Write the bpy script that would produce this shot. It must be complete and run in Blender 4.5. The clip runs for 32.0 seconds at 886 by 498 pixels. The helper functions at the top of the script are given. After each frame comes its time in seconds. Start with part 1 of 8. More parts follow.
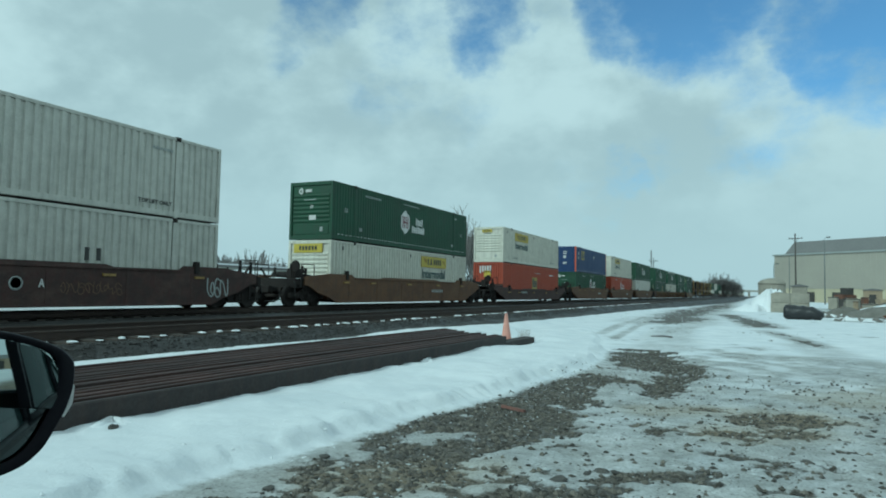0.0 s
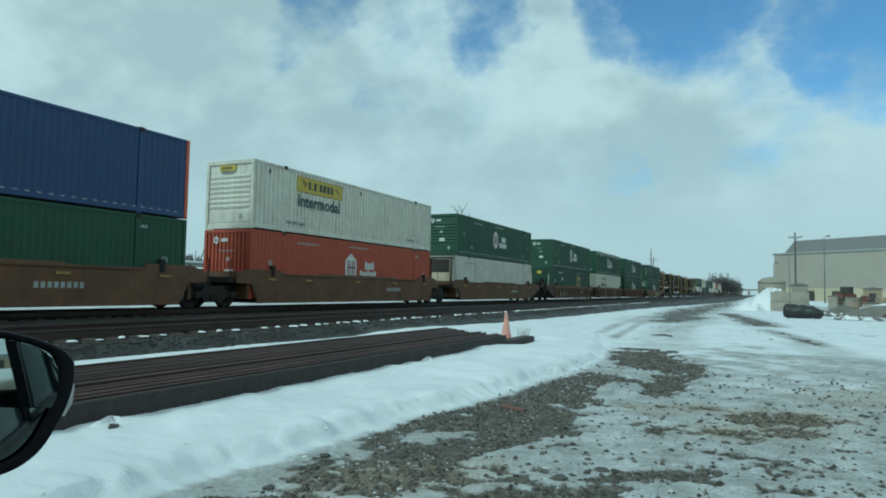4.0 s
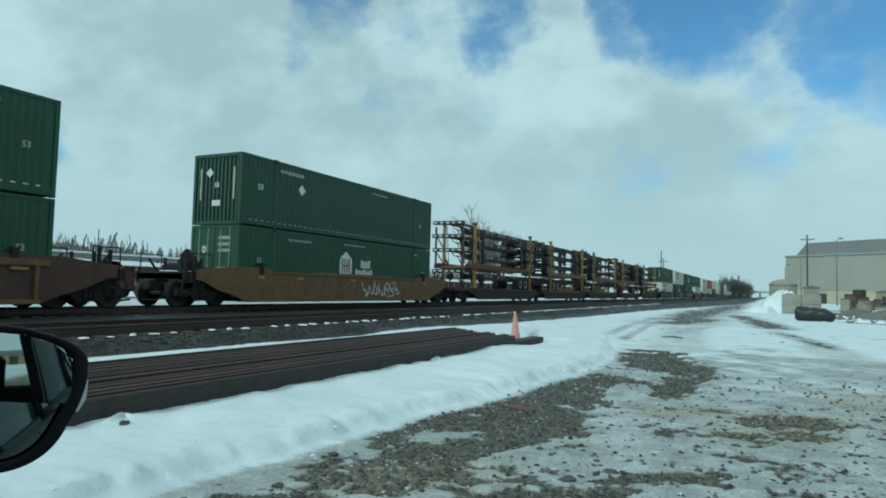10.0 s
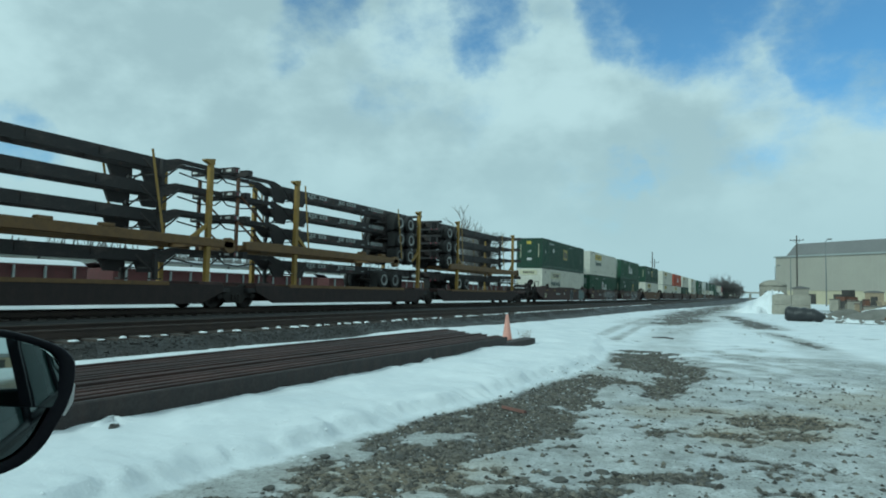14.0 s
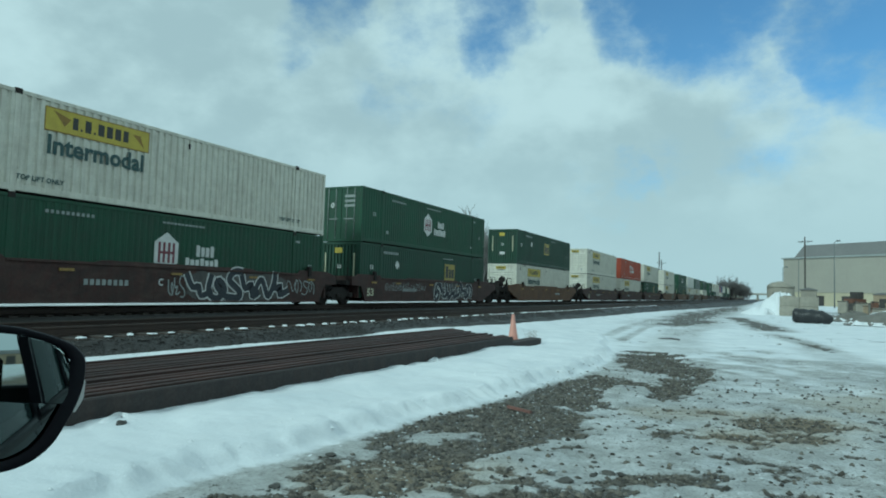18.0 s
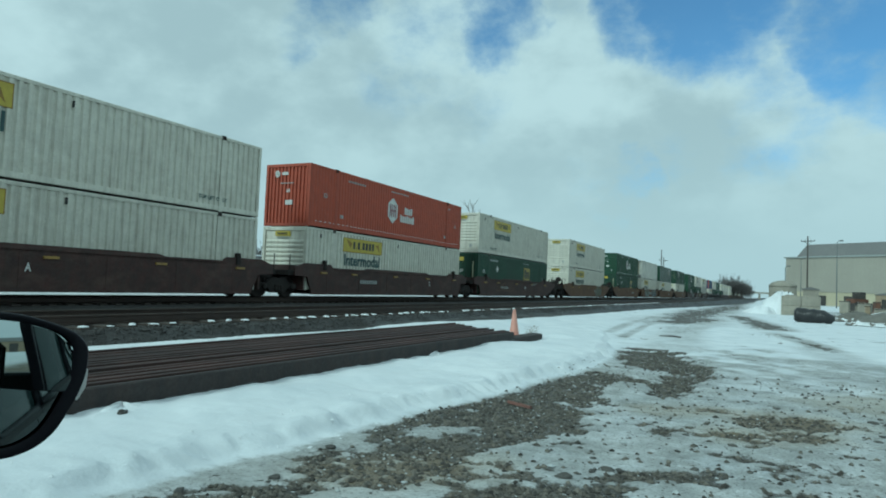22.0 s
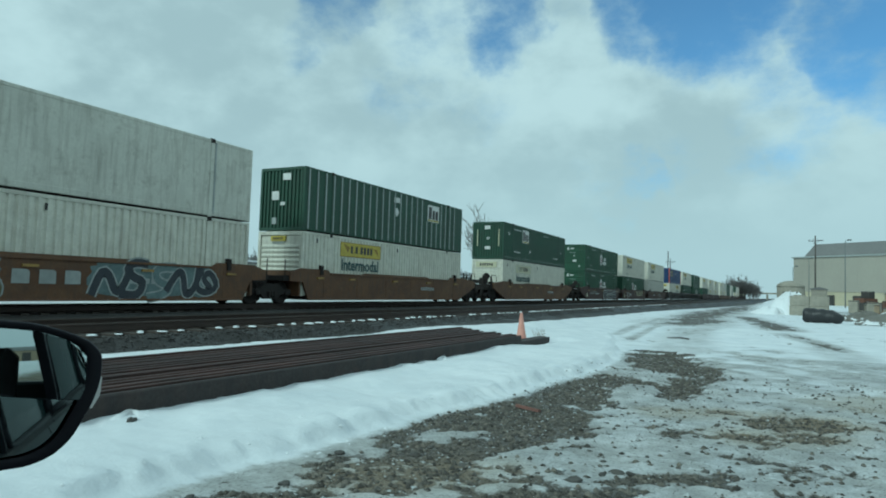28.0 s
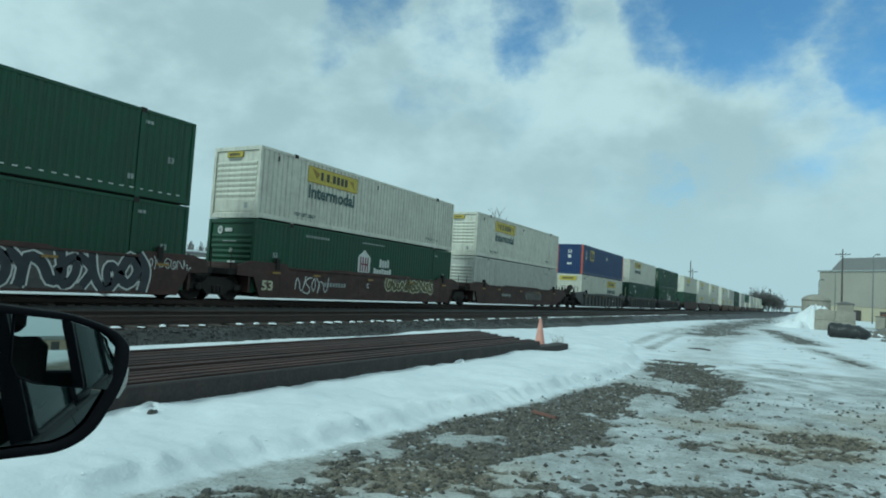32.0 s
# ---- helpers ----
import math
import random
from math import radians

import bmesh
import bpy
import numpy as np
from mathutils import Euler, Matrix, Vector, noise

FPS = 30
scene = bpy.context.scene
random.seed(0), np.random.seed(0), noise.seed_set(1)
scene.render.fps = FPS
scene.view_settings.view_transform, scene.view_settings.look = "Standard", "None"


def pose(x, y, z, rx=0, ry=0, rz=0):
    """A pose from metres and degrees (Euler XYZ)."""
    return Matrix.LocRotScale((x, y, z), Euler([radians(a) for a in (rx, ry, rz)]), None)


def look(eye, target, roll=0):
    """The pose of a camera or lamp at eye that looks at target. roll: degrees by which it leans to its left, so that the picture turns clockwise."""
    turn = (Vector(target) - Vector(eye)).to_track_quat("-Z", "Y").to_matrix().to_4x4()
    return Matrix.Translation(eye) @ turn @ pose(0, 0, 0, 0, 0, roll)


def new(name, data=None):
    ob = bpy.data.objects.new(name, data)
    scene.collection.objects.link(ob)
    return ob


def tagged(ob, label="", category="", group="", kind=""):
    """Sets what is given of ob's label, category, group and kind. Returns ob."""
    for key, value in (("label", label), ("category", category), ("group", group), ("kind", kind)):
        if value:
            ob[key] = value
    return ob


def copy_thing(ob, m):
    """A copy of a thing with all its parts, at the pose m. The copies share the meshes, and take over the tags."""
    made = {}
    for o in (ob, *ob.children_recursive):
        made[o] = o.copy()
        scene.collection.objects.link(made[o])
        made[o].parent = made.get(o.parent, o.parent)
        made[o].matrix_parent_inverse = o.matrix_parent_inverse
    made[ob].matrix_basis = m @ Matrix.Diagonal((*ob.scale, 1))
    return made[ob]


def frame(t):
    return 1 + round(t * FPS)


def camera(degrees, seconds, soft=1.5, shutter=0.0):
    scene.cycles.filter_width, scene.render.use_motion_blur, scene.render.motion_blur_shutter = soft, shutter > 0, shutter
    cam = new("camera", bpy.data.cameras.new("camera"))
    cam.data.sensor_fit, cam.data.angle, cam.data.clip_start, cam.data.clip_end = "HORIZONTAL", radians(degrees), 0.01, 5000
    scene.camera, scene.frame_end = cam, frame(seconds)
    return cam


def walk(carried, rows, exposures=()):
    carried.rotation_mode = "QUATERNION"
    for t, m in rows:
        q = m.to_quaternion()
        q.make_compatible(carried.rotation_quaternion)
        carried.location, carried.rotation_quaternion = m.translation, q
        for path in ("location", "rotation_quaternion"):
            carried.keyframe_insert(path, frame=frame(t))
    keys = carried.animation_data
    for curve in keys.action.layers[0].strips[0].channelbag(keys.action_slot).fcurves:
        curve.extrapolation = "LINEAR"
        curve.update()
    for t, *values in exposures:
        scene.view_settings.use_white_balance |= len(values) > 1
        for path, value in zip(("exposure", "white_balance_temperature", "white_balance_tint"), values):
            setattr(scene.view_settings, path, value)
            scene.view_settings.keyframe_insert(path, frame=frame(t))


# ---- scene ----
# World: y runs along the tracks, x to the right of them; the camera sits in a parked car near the origin.
RAIL_Z = 0.56
LOOK_STOPS, LOOK_K, LOOK_TINT = -0.12, 5200, -21.0
SKY_GAIN, SUN_ENERGY = 0.95, 1.7
CLOUD_DARK, CLOUD_LIGHT, CLOUD_LOW = (0.54, 0.57, 0.59, 1), (0.755, 0.77, 0.775, 1), (0.62, 0.66, 0.68, 1)
# openings in the cloud cover: direction, radius in degrees, amount
SKY_HOLES = [
    ((-0.364, 0.854, 0.371), 2.0, 0.90), ((-0.352, 0.846, 0.400), 2.4, 0.80), ((-0.614, 0.716, 0.331), 1.3, 0.52), ((-0.553, 0.736, 0.390), 2.0, 0.60), ((-0.580, 0.728, 0.365), 1.6, 0.42),
    ((-0.169, 0.905, 0.392), 2.0, 0.70), ((-0.096, 0.918, 0.384), 2.4, 1.0), ((-0.026, 0.926, 0.376), 2.2, 0.60), ((-0.060, 0.905, 0.420), 4.2, 1.0), ((-0.073, 0.942, 0.328), 1.2, 0.42),
    ((0.045, 0.932, 0.360), 1.8, 0.75), ((0.080, 0.945, 0.320), 2.0, 0.75), ((0.118, 0.951, 0.288), 2.0, 0.68), ((0.100, 0.925, 0.366), 3.0, 0.90), ((0.160, 0.945, 0.285), 3.0, 0.75),
    ((-0.409, 0.866, 0.288), 2.6, 0.26), ((-0.390, 0.872, 0.300), 1.2, 0.25), ((-0.176, 0.968, 0.181), 1.1, 0.40), ((-0.205, 0.965, 0.160), 2.4, 0.36), ((0.027, 0.960, 0.280), 2.6, 0.42), ((0.000, 0.976, 0.216), 2.4, 0.42),
    ((-0.120, 0.972, 0.200), 1.8, 0.34), ((-0.863, 0.473, 0.178), 1.3, 0.55), ((-0.844, 0.506, 0.180), 1.3, 0.65), ((-0.823, 0.541, 0.171), 1.2, 0.55), ((-0.800, 0.570, 0.160), 1.0, 0.40), ((-0.478, 0.816, 0.324), 3.0, 0.36),
    ((-0.430, 0.815, 0.390), 3.0, 0.40), ((-0.250, 0.880, 0.400), 2.2, 0.42),
]
# heavier grey undersides and sunlit heads of the clouds: direction, radius in degrees, amount
CLOUD_MASSES = [
    ((-0.216, 0.941, 0.262), 6.5, -0.75), ((-0.713, 0.648, 0.269), 8.0, -0.65), ((-0.700, 0.615, 0.360), 7.0, -0.55), ((-0.495, 0.855, 0.155), 6.0, -0.35), ((-0.430, 0.860, 0.240), 4.5, -0.30),
    ((-0.277, 0.880, 0.385), 3.0, -0.45), ((0.040, 0.975, 0.235), 3.5, -0.35), ((-0.100, 0.985, 0.130), 7.0, -0.25), ((-0.290, 0.903, 0.318), 4.2, 0.75), ((-0.170, 0.930, 0.320), 4.0, 0.60),
    ((-0.555, 0.786, 0.274), 4.5, 0.65), ((0.104, 0.979, 0.173), 4.5, 0.85), ((-0.666, 0.724, 0.177), 5.0, 0.65), ((-0.010, 0.962, 0.272), 2.6, 0.55), ((-0.802, 0.502, 0.324), 7.0, 0.35),
    ((-0.350, 0.920, 0.190), 4.5, 0.45), ((-0.221, 0.969, 0.108), 4.0, 0.30), ((-0.020, 0.950, 0.312), 2.2, 0.50), ((0.070, 0.970, 0.230), 2.6, 0.40), ((-0.900, 0.410, 0.180), 9.0, 0.35),
]

cam = camera(68.14, 32.0, soft=1.9)
PATH = [
    (0, pose(0.0003, 0.0001, 1.4500, 93.573, -1.110, 25.732)),
    (0.5, pose(0.0007, 0.0003, 1.4501, 93.574, -1.108, 25.734)),
    (1, pose(0.0007, 0.0002, 1.4501, 93.550, -1.178, 25.754)),
    (1.5, pose(0.0007, 0.0003, 1.4497, 93.523, -1.156, 25.758)),
    (2, pose(0.0007, 0.0004, 1.4495, 93.503, -1.098, 25.776)),
    (2.5, pose(0.0009, 0.0005, 1.4498, 93.481, -1.004, 25.779)),
    (3, pose(0.0008, 0.0004, 1.4497, 93.504, -1.017, 25.796)),
    (3.5, pose(0.0003, 0.0002, 1.4496, 93.496, -1.062, 25.732)),
    (5.5, pose(0.0006, 0.0004, 1.4501, 93.510, -1.026, 25.725)),
    (6, pose(0.0001, 0.0002, 1.4497, 93.505, -1.085, 25.741)),
    (6.5, pose(-0.0003, -0.0001, 1.4496, 93.467, -1.193, 25.895)),
    (7, pose(-0.0011, -0.0005, 1.4494, 93.398, -1.316, 26.025)),
    (7.5, pose(-0.0012, -0.0005, 1.4492, 93.415, -1.392, 26.230)),
    (8, pose(-0.0001, -0.0002, 1.4496, 93.410, -1.476, 26.422)),
    (8.5, pose(0.0005, 0.0001, 1.4497, 93.468, -1.193, 26.538)),
    (9, pose(-0.0018, -0.0009, 1.4490, 93.467, -1.325, 26.565)),
    (9.5, pose(-0.0023, -0.0010, 1.4486, 93.500, -1.360, 26.560)),
    (10, pose(-0.0024, -0.0011, 1.4487, 93.484, -1.461, 26.511)),
    (10.5, pose(-0.0024, -0.0011, 1.4490, 93.494, -1.562, 26.442)),
    (11, pose(-0.0016, -0.0008, 1.4491, 93.496, -1.562, 26.332)),
    (11.5, pose(-0.0014, -0.0007, 1.4490, 93.553, -1.640, 26.213)),
    (12, pose(-0.0010, -0.0005, 1.4491, 93.574, -1.580, 26.103)),
    (12.5, pose(-0.0012, -0.0006, 1.4492, 93.641, -1.559, 25.992)),
    (13, pose(-0.0011, -0.0005, 1.4495, 93.651, -1.669, 25.915)),
    (13.5, pose(-0.0002, 0.0000, 1.4494, 93.654, -1.512, 25.871)),
    (14, pose(0.0006, 0.0003, 1.4494, 93.626, -1.304, 25.816)),
    (14.5, pose(0.0003, 0.0001, 1.4495, 93.614, -1.200, 25.773)),
    (16.5, pose(-0.0018, -0.0009, 1.4492, 93.554, -1.551, 26.238)),
    (17, pose(-0.0018, -0.0009, 1.4493, 93.461, -1.596, 26.212)),
    (17.5, pose(-0.0025, -0.0012, 1.4494, 93.514, -1.623, 26.299)),
    (18, pose(-0.0026, -0.0013, 1.4497, 93.558, -1.680, 26.342)),
    (18.5, pose(-0.0017, -0.0009, 1.4494, 93.615, -1.772, 26.314)),
    (19, pose(0.0000, 0.0001, 1.4495, 93.578, -1.635, 26.281)),
    (19.5, pose(-0.0017, -0.0007, 1.4496, 93.496, -1.812, 26.249)),
    (20, pose(-0.0040, -0.0019, 1.4490, 93.414, -2.034, 26.298)),
    (20.5, pose(-0.0033, -0.0015, 1.4491, 93.341, -2.228, 26.355)),
    (21, pose(0.0011, 0.0006, 1.4496, 93.265, -1.992, 26.404)),
    (21.5, pose(0.0006, 0.0004, 1.4496, 93.133, -1.957, 26.522)),
    (22, pose(-0.0037, -0.0016, 1.4485, 93.064, -2.479, 26.487)),
    (22.5, pose(-0.0045, -0.0020, 1.4484, 93.013, -2.491, 26.633)),
    (23, pose(-0.0037, -0.0017, 1.4487, 93.036, -2.543, 26.772)),
    (23.5, pose(-0.0037, -0.0017, 1.4485, 93.091, -2.547, 26.790)),
    (24, pose(-0.0037, -0.0017, 1.4486, 93.173, -2.676, 26.847)),
    (24.5, pose(-0.0037, -0.0018, 1.4490, 93.199, -2.699, 26.835)),
    (25, pose(-0.0037, -0.0018, 1.4492, 93.201, -2.822, 26.839)),
    (25.5, pose(-0.0033, -0.0016, 1.4492, 93.260, -2.816, 26.822)),
    (27.5, pose(-0.0002, -0.0000, 1.4500, 93.186, -2.007, 26.560)),
    (28, pose(-0.0101, -0.0046, 1.4483, 93.417, -1.798, 27.030)),
    (28.5, pose(-0.0127, -0.0058, 1.4479, 93.576, -1.419, 27.596)),
    (29, pose(-0.0147, -0.0069, 1.4483, 93.755, -2.113, 28.004)),
    (29.5, pose(-0.0158, -0.0075, 1.4481, 93.709, -2.506, 28.272)),
    (30, pose(-0.0162, -0.0076, 1.4473, 93.615, -3.060, 28.436)),
    (30.5, pose(-0.0160, -0.0075, 1.4473, 93.567, -3.360, 28.567)),
    (31, pose(-0.0169, -0.0079, 1.4471, 93.524, -3.513, 28.688)),
    (31.5, pose(-0.0174, -0.0082, 1.4464, 93.525, -3.632, 28.722)),
    (32, pose(-0.0162, -0.0077, 1.4464, 93.597, -3.499, 28.705)),
]
walk(cam, PATH, [(0, LOOK_STOPS, LOOK_K, LOOK_TINT), (32, LOOK_STOPS, LOOK_K, LOOK_TINT)])

# ---- light ----
SUN_EL, SUN_AZ = 34.0, 205.0      # azimuth clockwise from +y


def build_world():
    w = bpy.data.worlds.new("winter_sky")
    scene.world = w
    w.use_nodes = True
    nt = w.node_tree
    n, l = nt.nodes, nt.links
    n.clear()
    out = n.new("ShaderNodeOutputWorld")
    bg = n.new("ShaderNodeBackground")
    l.new(bg.outputs[0], out.inputs[0])
    sky = n.new("ShaderNodeTexSky")
    sky.sky_type = "NISHITA"
    sky.sun_disc = False
    sky.sun_elevation, sky.sun_rotation = radians(SUN_EL), radians(SUN_AZ)
    sky.air_density, sky.dust_density, sky.ozone_density = 1.0, 0.4, 2.0
    dim = n.new("ShaderNodeVectorMath")
    dim.operation = "MULTIPLY"
    l.new(sky.outputs[0], dim.inputs[0])
    dim.inputs[1].default_value = (0.10, 0.115, 0.13)
    tc = n.new("ShaderNodeTexCoord")
    sep = n.new("ShaderNodeSeparateXYZ")
    l.new(tc.outputs["Generated"], sep.inputs[0])

    def mth(op, a, b=None, c=None):
        m = n.new("ShaderNodeMath")
        m.operation = op
        for i, v in enumerate((a, b, c)):
            if v is None:
                continue
            if isinstance(v, (int, float)):
                m.inputs[i].default_value = v
            else:
                l.new(v, m.inputs[i])
        return m.outputs[0]

    def ramp(v, a, b, c, d):
        m = n.new("ShaderNodeMapRange")
        m.interpolation_type = "SMOOTHSTEP"
        l.new(v, m.inputs[0])
        for i, k in enumerate((a, b, c, d)):
            m.inputs[1 + i].default_value = k
        return m.outputs[0]

    def puff(scale, detail, rough, off):
        mp = n.new("ShaderNodeMapping")
        mp.inputs["Location"].default_value = off
        mp.inputs["Scale"].default_value = (1, 1, 1.5)
        l.new(tc.outputs["Generated"], mp.inputs[0])
        t = n.new("ShaderNodeTexNoise")
        t.inputs["Scale"].default_value, t.inputs["Detail"].default_value = scale, detail
        t.inputs["Roughness"].default_value = rough
        l.new(mp.outputs[0], t.inputs["Vector"])
        return t.outputs["Fac"]

    def swirl(scale, detail, amount, base):
        """Bend the direction by a noise, so that soft round forms get torn, curled borders."""
        t = n.new("ShaderNodeTexNoise")
        t.inputs["Scale"].default_value, t.inputs["Detail"].default_value, t.inputs["Roughness"].default_value = scale, detail, 0.58
        l.new(tc.outputs["Generated"], t.inputs["Vector"])
        mid = n.new("ShaderNodeVectorMath")
        mid.operation = "SUBTRACT"
        l.new(t.outputs["Color"], mid.inputs[0])
        mid.inputs[1].default_value = (0.5, 0.5, 0.5)
        add = n.new("ShaderNodeVectorMath")
        add.operation = "MULTIPLY_ADD"
        l.new(mid.outputs[0], add.inputs[0])
        add.inputs[1].default_value = (amount, amount, amount)
        l.new(base, add.inputs[2])
        nm = n.new("ShaderNodeVectorMath")
        nm.operation = "NORMALIZE"
        l.new(add.outputs[0], nm.inputs[0])
        return nm.outputs[0]

    bent = swirl(6.0, 5.0, 0.11, swirl(24.0, 4.0, 0.022, tc.outputs["Generated"]))

    def spot(direction, rad, inner):
        dot = n.new("ShaderNodeVectorMath")
        dot.operation = "DOT_PRODUCT"
        l.new(bent, dot.inputs[0])
        dot.inputs[1].default_value = direction
        return ramp(dot.outputs["Value"], math_cos(rad * 2.4), math_cos(rad * inner), 0.0, 1.0)

    fine = puff(13.0, 6.0, 0.55, (2.0, 5.0, 1.0))
    # openings in the cloud where the blue shows
    hole = None
    for direction, rad, amount in SKY_HOLES:
        near = mth("MULTIPLY", spot(direction, rad, 0.0), amount)
        hole = near if hole is None else mth("MAXIMUM", hole, near)
    wisp = mth("MULTIPLY", mth("SUBTRACT", puff(9.0, 6.0, 0.62, (0.3, 0.9, 2.2)), 0.5), 1.5)
    clear = mth("MULTIPLY", ramp(mth("ADD", hole, wisp), 0.12, 1.0, 0.0, 0.95), ramp(hole, 0.0, 0.5, 0.0, 1.0))
    body = mth("ADD", mth("MULTIPLY", puff(3.4, 4.0, 0.5, (1.3, 4.1, 0.6)), 0.6), mth("MULTIPLY", fine, 0.4))
    for direction, rad, amount in CLOUD_MASSES:
        body = mth("ADD", body, mth("MULTIPLY", spot(direction, rad, 0.2), 0.13 * amount))
    shade = ramp(body, 0.36, 0.62, 0.0, 1.0)
    cloud = n.new("ShaderNodeMix")
    cloud.data_type = "RGBA"
    l.new(shade, cloud.inputs["Factor"])
    cloud.inputs["A"].default_value = CLOUD_DARK
    cloud.inputs["B"].default_value = CLOUD_LIGHT
    low = n.new("ShaderNodeMix")
    low.data_type = "RGBA"
    l.new(ramp(sep.outputs[2], 0.0, 0.30, 1.0, 0.0), low.inputs["Factor"])
    l.new(cloud.outputs["Result"], low.inputs["A"])
    low.inputs["B"].default_value = CLOUD_LOW
    fin = n.new("ShaderNodeMix")
    fin.data_type = "RGBA"
    l.new(clear, fin.inputs["Factor"])
    l.new(low.outputs["Result"], fin.inputs["A"])
    l.new(dim.outputs[0], fin.inputs["B"])
    l.new(fin.outputs["Result"], bg.inputs[0])
    bg.inputs[1].default_value = SKY_GAIN


def math_cos(deg):
    return math.cos(radians(deg))


build_world()
sun = new("sun", bpy.data.lights.new("sun", "SUN"))
sun.data.energy, sun.data.angle, sun.data.color = SUN_ENERGY, radians(14), (1.0, 0.95, 0.88)
_az, _el = radians(SUN_AZ), radians(SUN_EL)
sun.matrix_world = look((60 * math.sin(_az) * math.cos(_el), 60 * math.cos(_az) * math.cos(_el), 60 * math.sin(_el)), (0, 0, 0))

# ---- mesh tools ----
class Geo:
    """Collects vertices and faces of one part."""

    def __init__(self):
        self.v, self.f, self.s = [], [], []

    def add(self, vs, fs, smooth=False):
        o = len(self.v)
        self.v += [tuple(p) for p in vs]
        self.f += [tuple(i + o for i in f) for f in fs]
        self.s += [smooth] * len(fs)
        return self

    def box(self, x0, x1, y0, y1, z0, z1):
        vs = [(x, y, z) for z in (z0, z1) for x, y in ((x0, y0), (x1, y0), (x1, y1), (x0, y1))]
        return self.add(vs, [(3, 2, 1, 0), (4, 5, 6, 7), (0, 1, 5, 4), (1, 2, 6, 5), (2, 3, 7, 6), (3, 0, 4, 7)])

    def beam(self, a, b, w, h):
        """A bar of section w by h from a to b."""
        a, b = Vector(a), Vector(b)
        d = (b - a).normalized()
        side = d.cross(Vector((0, 0, 1)))
        side = side.normalized() if side.length > 1e-4 else Vector((1, 0, 0))
        up = side.cross(d)
        vs = [p + side * sx * w / 2 + up * sz * h / 2 for p in (a, b) for sx, sz in ((-1, -1), (1, -1), (1, 1), (-1, 1))]
        return self.add(vs, [(3, 2, 1, 0), (4, 5, 6, 7), (0, 1, 5, 4), (1, 2, 6, 5), (2, 3, 7, 6), (3, 0, 4, 7)])

    def tube(self, pts, r, n=6, r2=None, caps=True):
        """A round bar along points, tapering from r to r2."""
        pts = [Vector(p) for p in pts]
        r2 = r if r2 is None else r2
        vs, fs = [], []
        for i, p in enumerate(pts):
            d = (pts[min(i + 1, len(pts) - 1)] - pts[max(i - 1, 0)]).normalized()
            a = d.cross(Vector((0.31, 0.17, 0.93))).normalized()
            b = d.cross(a)
            rr = r + (r2 - r) * i / max(1, len(pts) - 1)
            vs += [p + (a * math.cos(k * math.tau / n) + b * math.sin(k * math.tau / n)) * rr for k in range(n)]
        for i in range(len(pts) - 1):
            fs += [(i * n + k, i * n + (k + 1) % n, (i + 1) * n + (k + 1) % n, (i + 1) * n + k) for k in range(n)]
        self.add(vs, fs, True)
        if caps:
            o = len(self.v) - len(vs)
            self.f += [tuple(o + k for k in range(n))[::-1], tuple(o + (len(pts) - 1) * n + k for k in range(n))]
            self.s += [False, False]
        return self

    def lathe(self, profile, axis="z", n=20, c=(0, 0, 0)):
        """A turned body: profile of (radius, height) along an axis."""
        vs, fs = [], []
        for r, h in profile:
            for k in range(n):
                a = k * math.tau / n
                u, w = r * math.cos(a), r * math.sin(a)
                p = {"z": (u, w, h), "x": (h, u, w), "y": (w, h, u)}[axis]
                vs.append((p[0] + c[0], p[1] + c[1], p[2] + c[2]))
        for i in range(len(profile) - 1):
            fs += [(i * n + k, i * n + (k + 1) % n, (i + 1) * n + (k + 1) % n, (i + 1) * n + k) for k in range(n)]
        self.add(vs, fs, True)
        o = len(self.v) - len(vs)
        self.f += [tuple(o + k for k in range(n))[::-1], tuple(o + (len(profile) - 1) * n + k for k in range(n))]
        self.s += [False, False]
        return self

    def prism(self, poly, axis, a, b):
        """A polygon in the plane across an axis, pushed from a to b."""
        n = len(poly)
        put = {"x": lambda u, w, h: (h, u, w), "y": lambda u, w, h: (u, h, w), "z": lambda u, w, h: (u, w, h)}[axis]
        vs = [put(u, w, a) for u, w in poly] + [put(u, w, b) for u, w in poly]
        fs = [(k, (k + 1) % n, n + (k + 1) % n, n + k) for k in range(n)] + [tuple(range(n))[::-1], tuple(range(n, 2 * n))]
        return self.add(vs, fs)

    def mesh(self, name, mat, bevel=0.0, seg=1):
        me = bpy.data.meshes.new(name)
        me.from_pydata(self.v, [], self.f)
        me.polygons.foreach_set("use_smooth", self.s)
        bm = bmesh.new()
        bm.from_mesh(me)
        bmesh.ops.recalc_face_normals(bm, faces=bm.faces)
        if bevel:
            edges = [e for e in bm.edges if len(e.link_faces) == 2 and e.calc_face_angle(0) > 0.6]
            bmesh.ops.bevel(bm, geom=edges, offset=bevel, segments=seg, affect="EDGES", clamp_overlap=True)
        bm.to_mesh(me)
        bm.free()
        me.materials.append(mat)
        return me


def part(name, geo, mat, parent, label="", bevel=0.0, at=None):
    """One mesh object under a thing or part. geo: Geo or a ready mesh."""
    me = geo.mesh(name, mat, bevel) if isinstance(geo, Geo) else geo
    ob = new(name, me)
    ob.parent = parent
    if at is not None:
        ob.matrix_basis = at
    if label:
        ob["label"] = label
    return ob


def thing(name, label, category, group="", kind="", at=None, geo=None, mat=None, bevel=0.0):
    """A top-level thing: an Empty at its base, or one mesh."""
    ob = new(name, geo.mesh(name, mat, bevel) if geo else None)
    if at is not None:
        ob.matrix_basis = at
    return tagged(ob, label, category, group, kind)


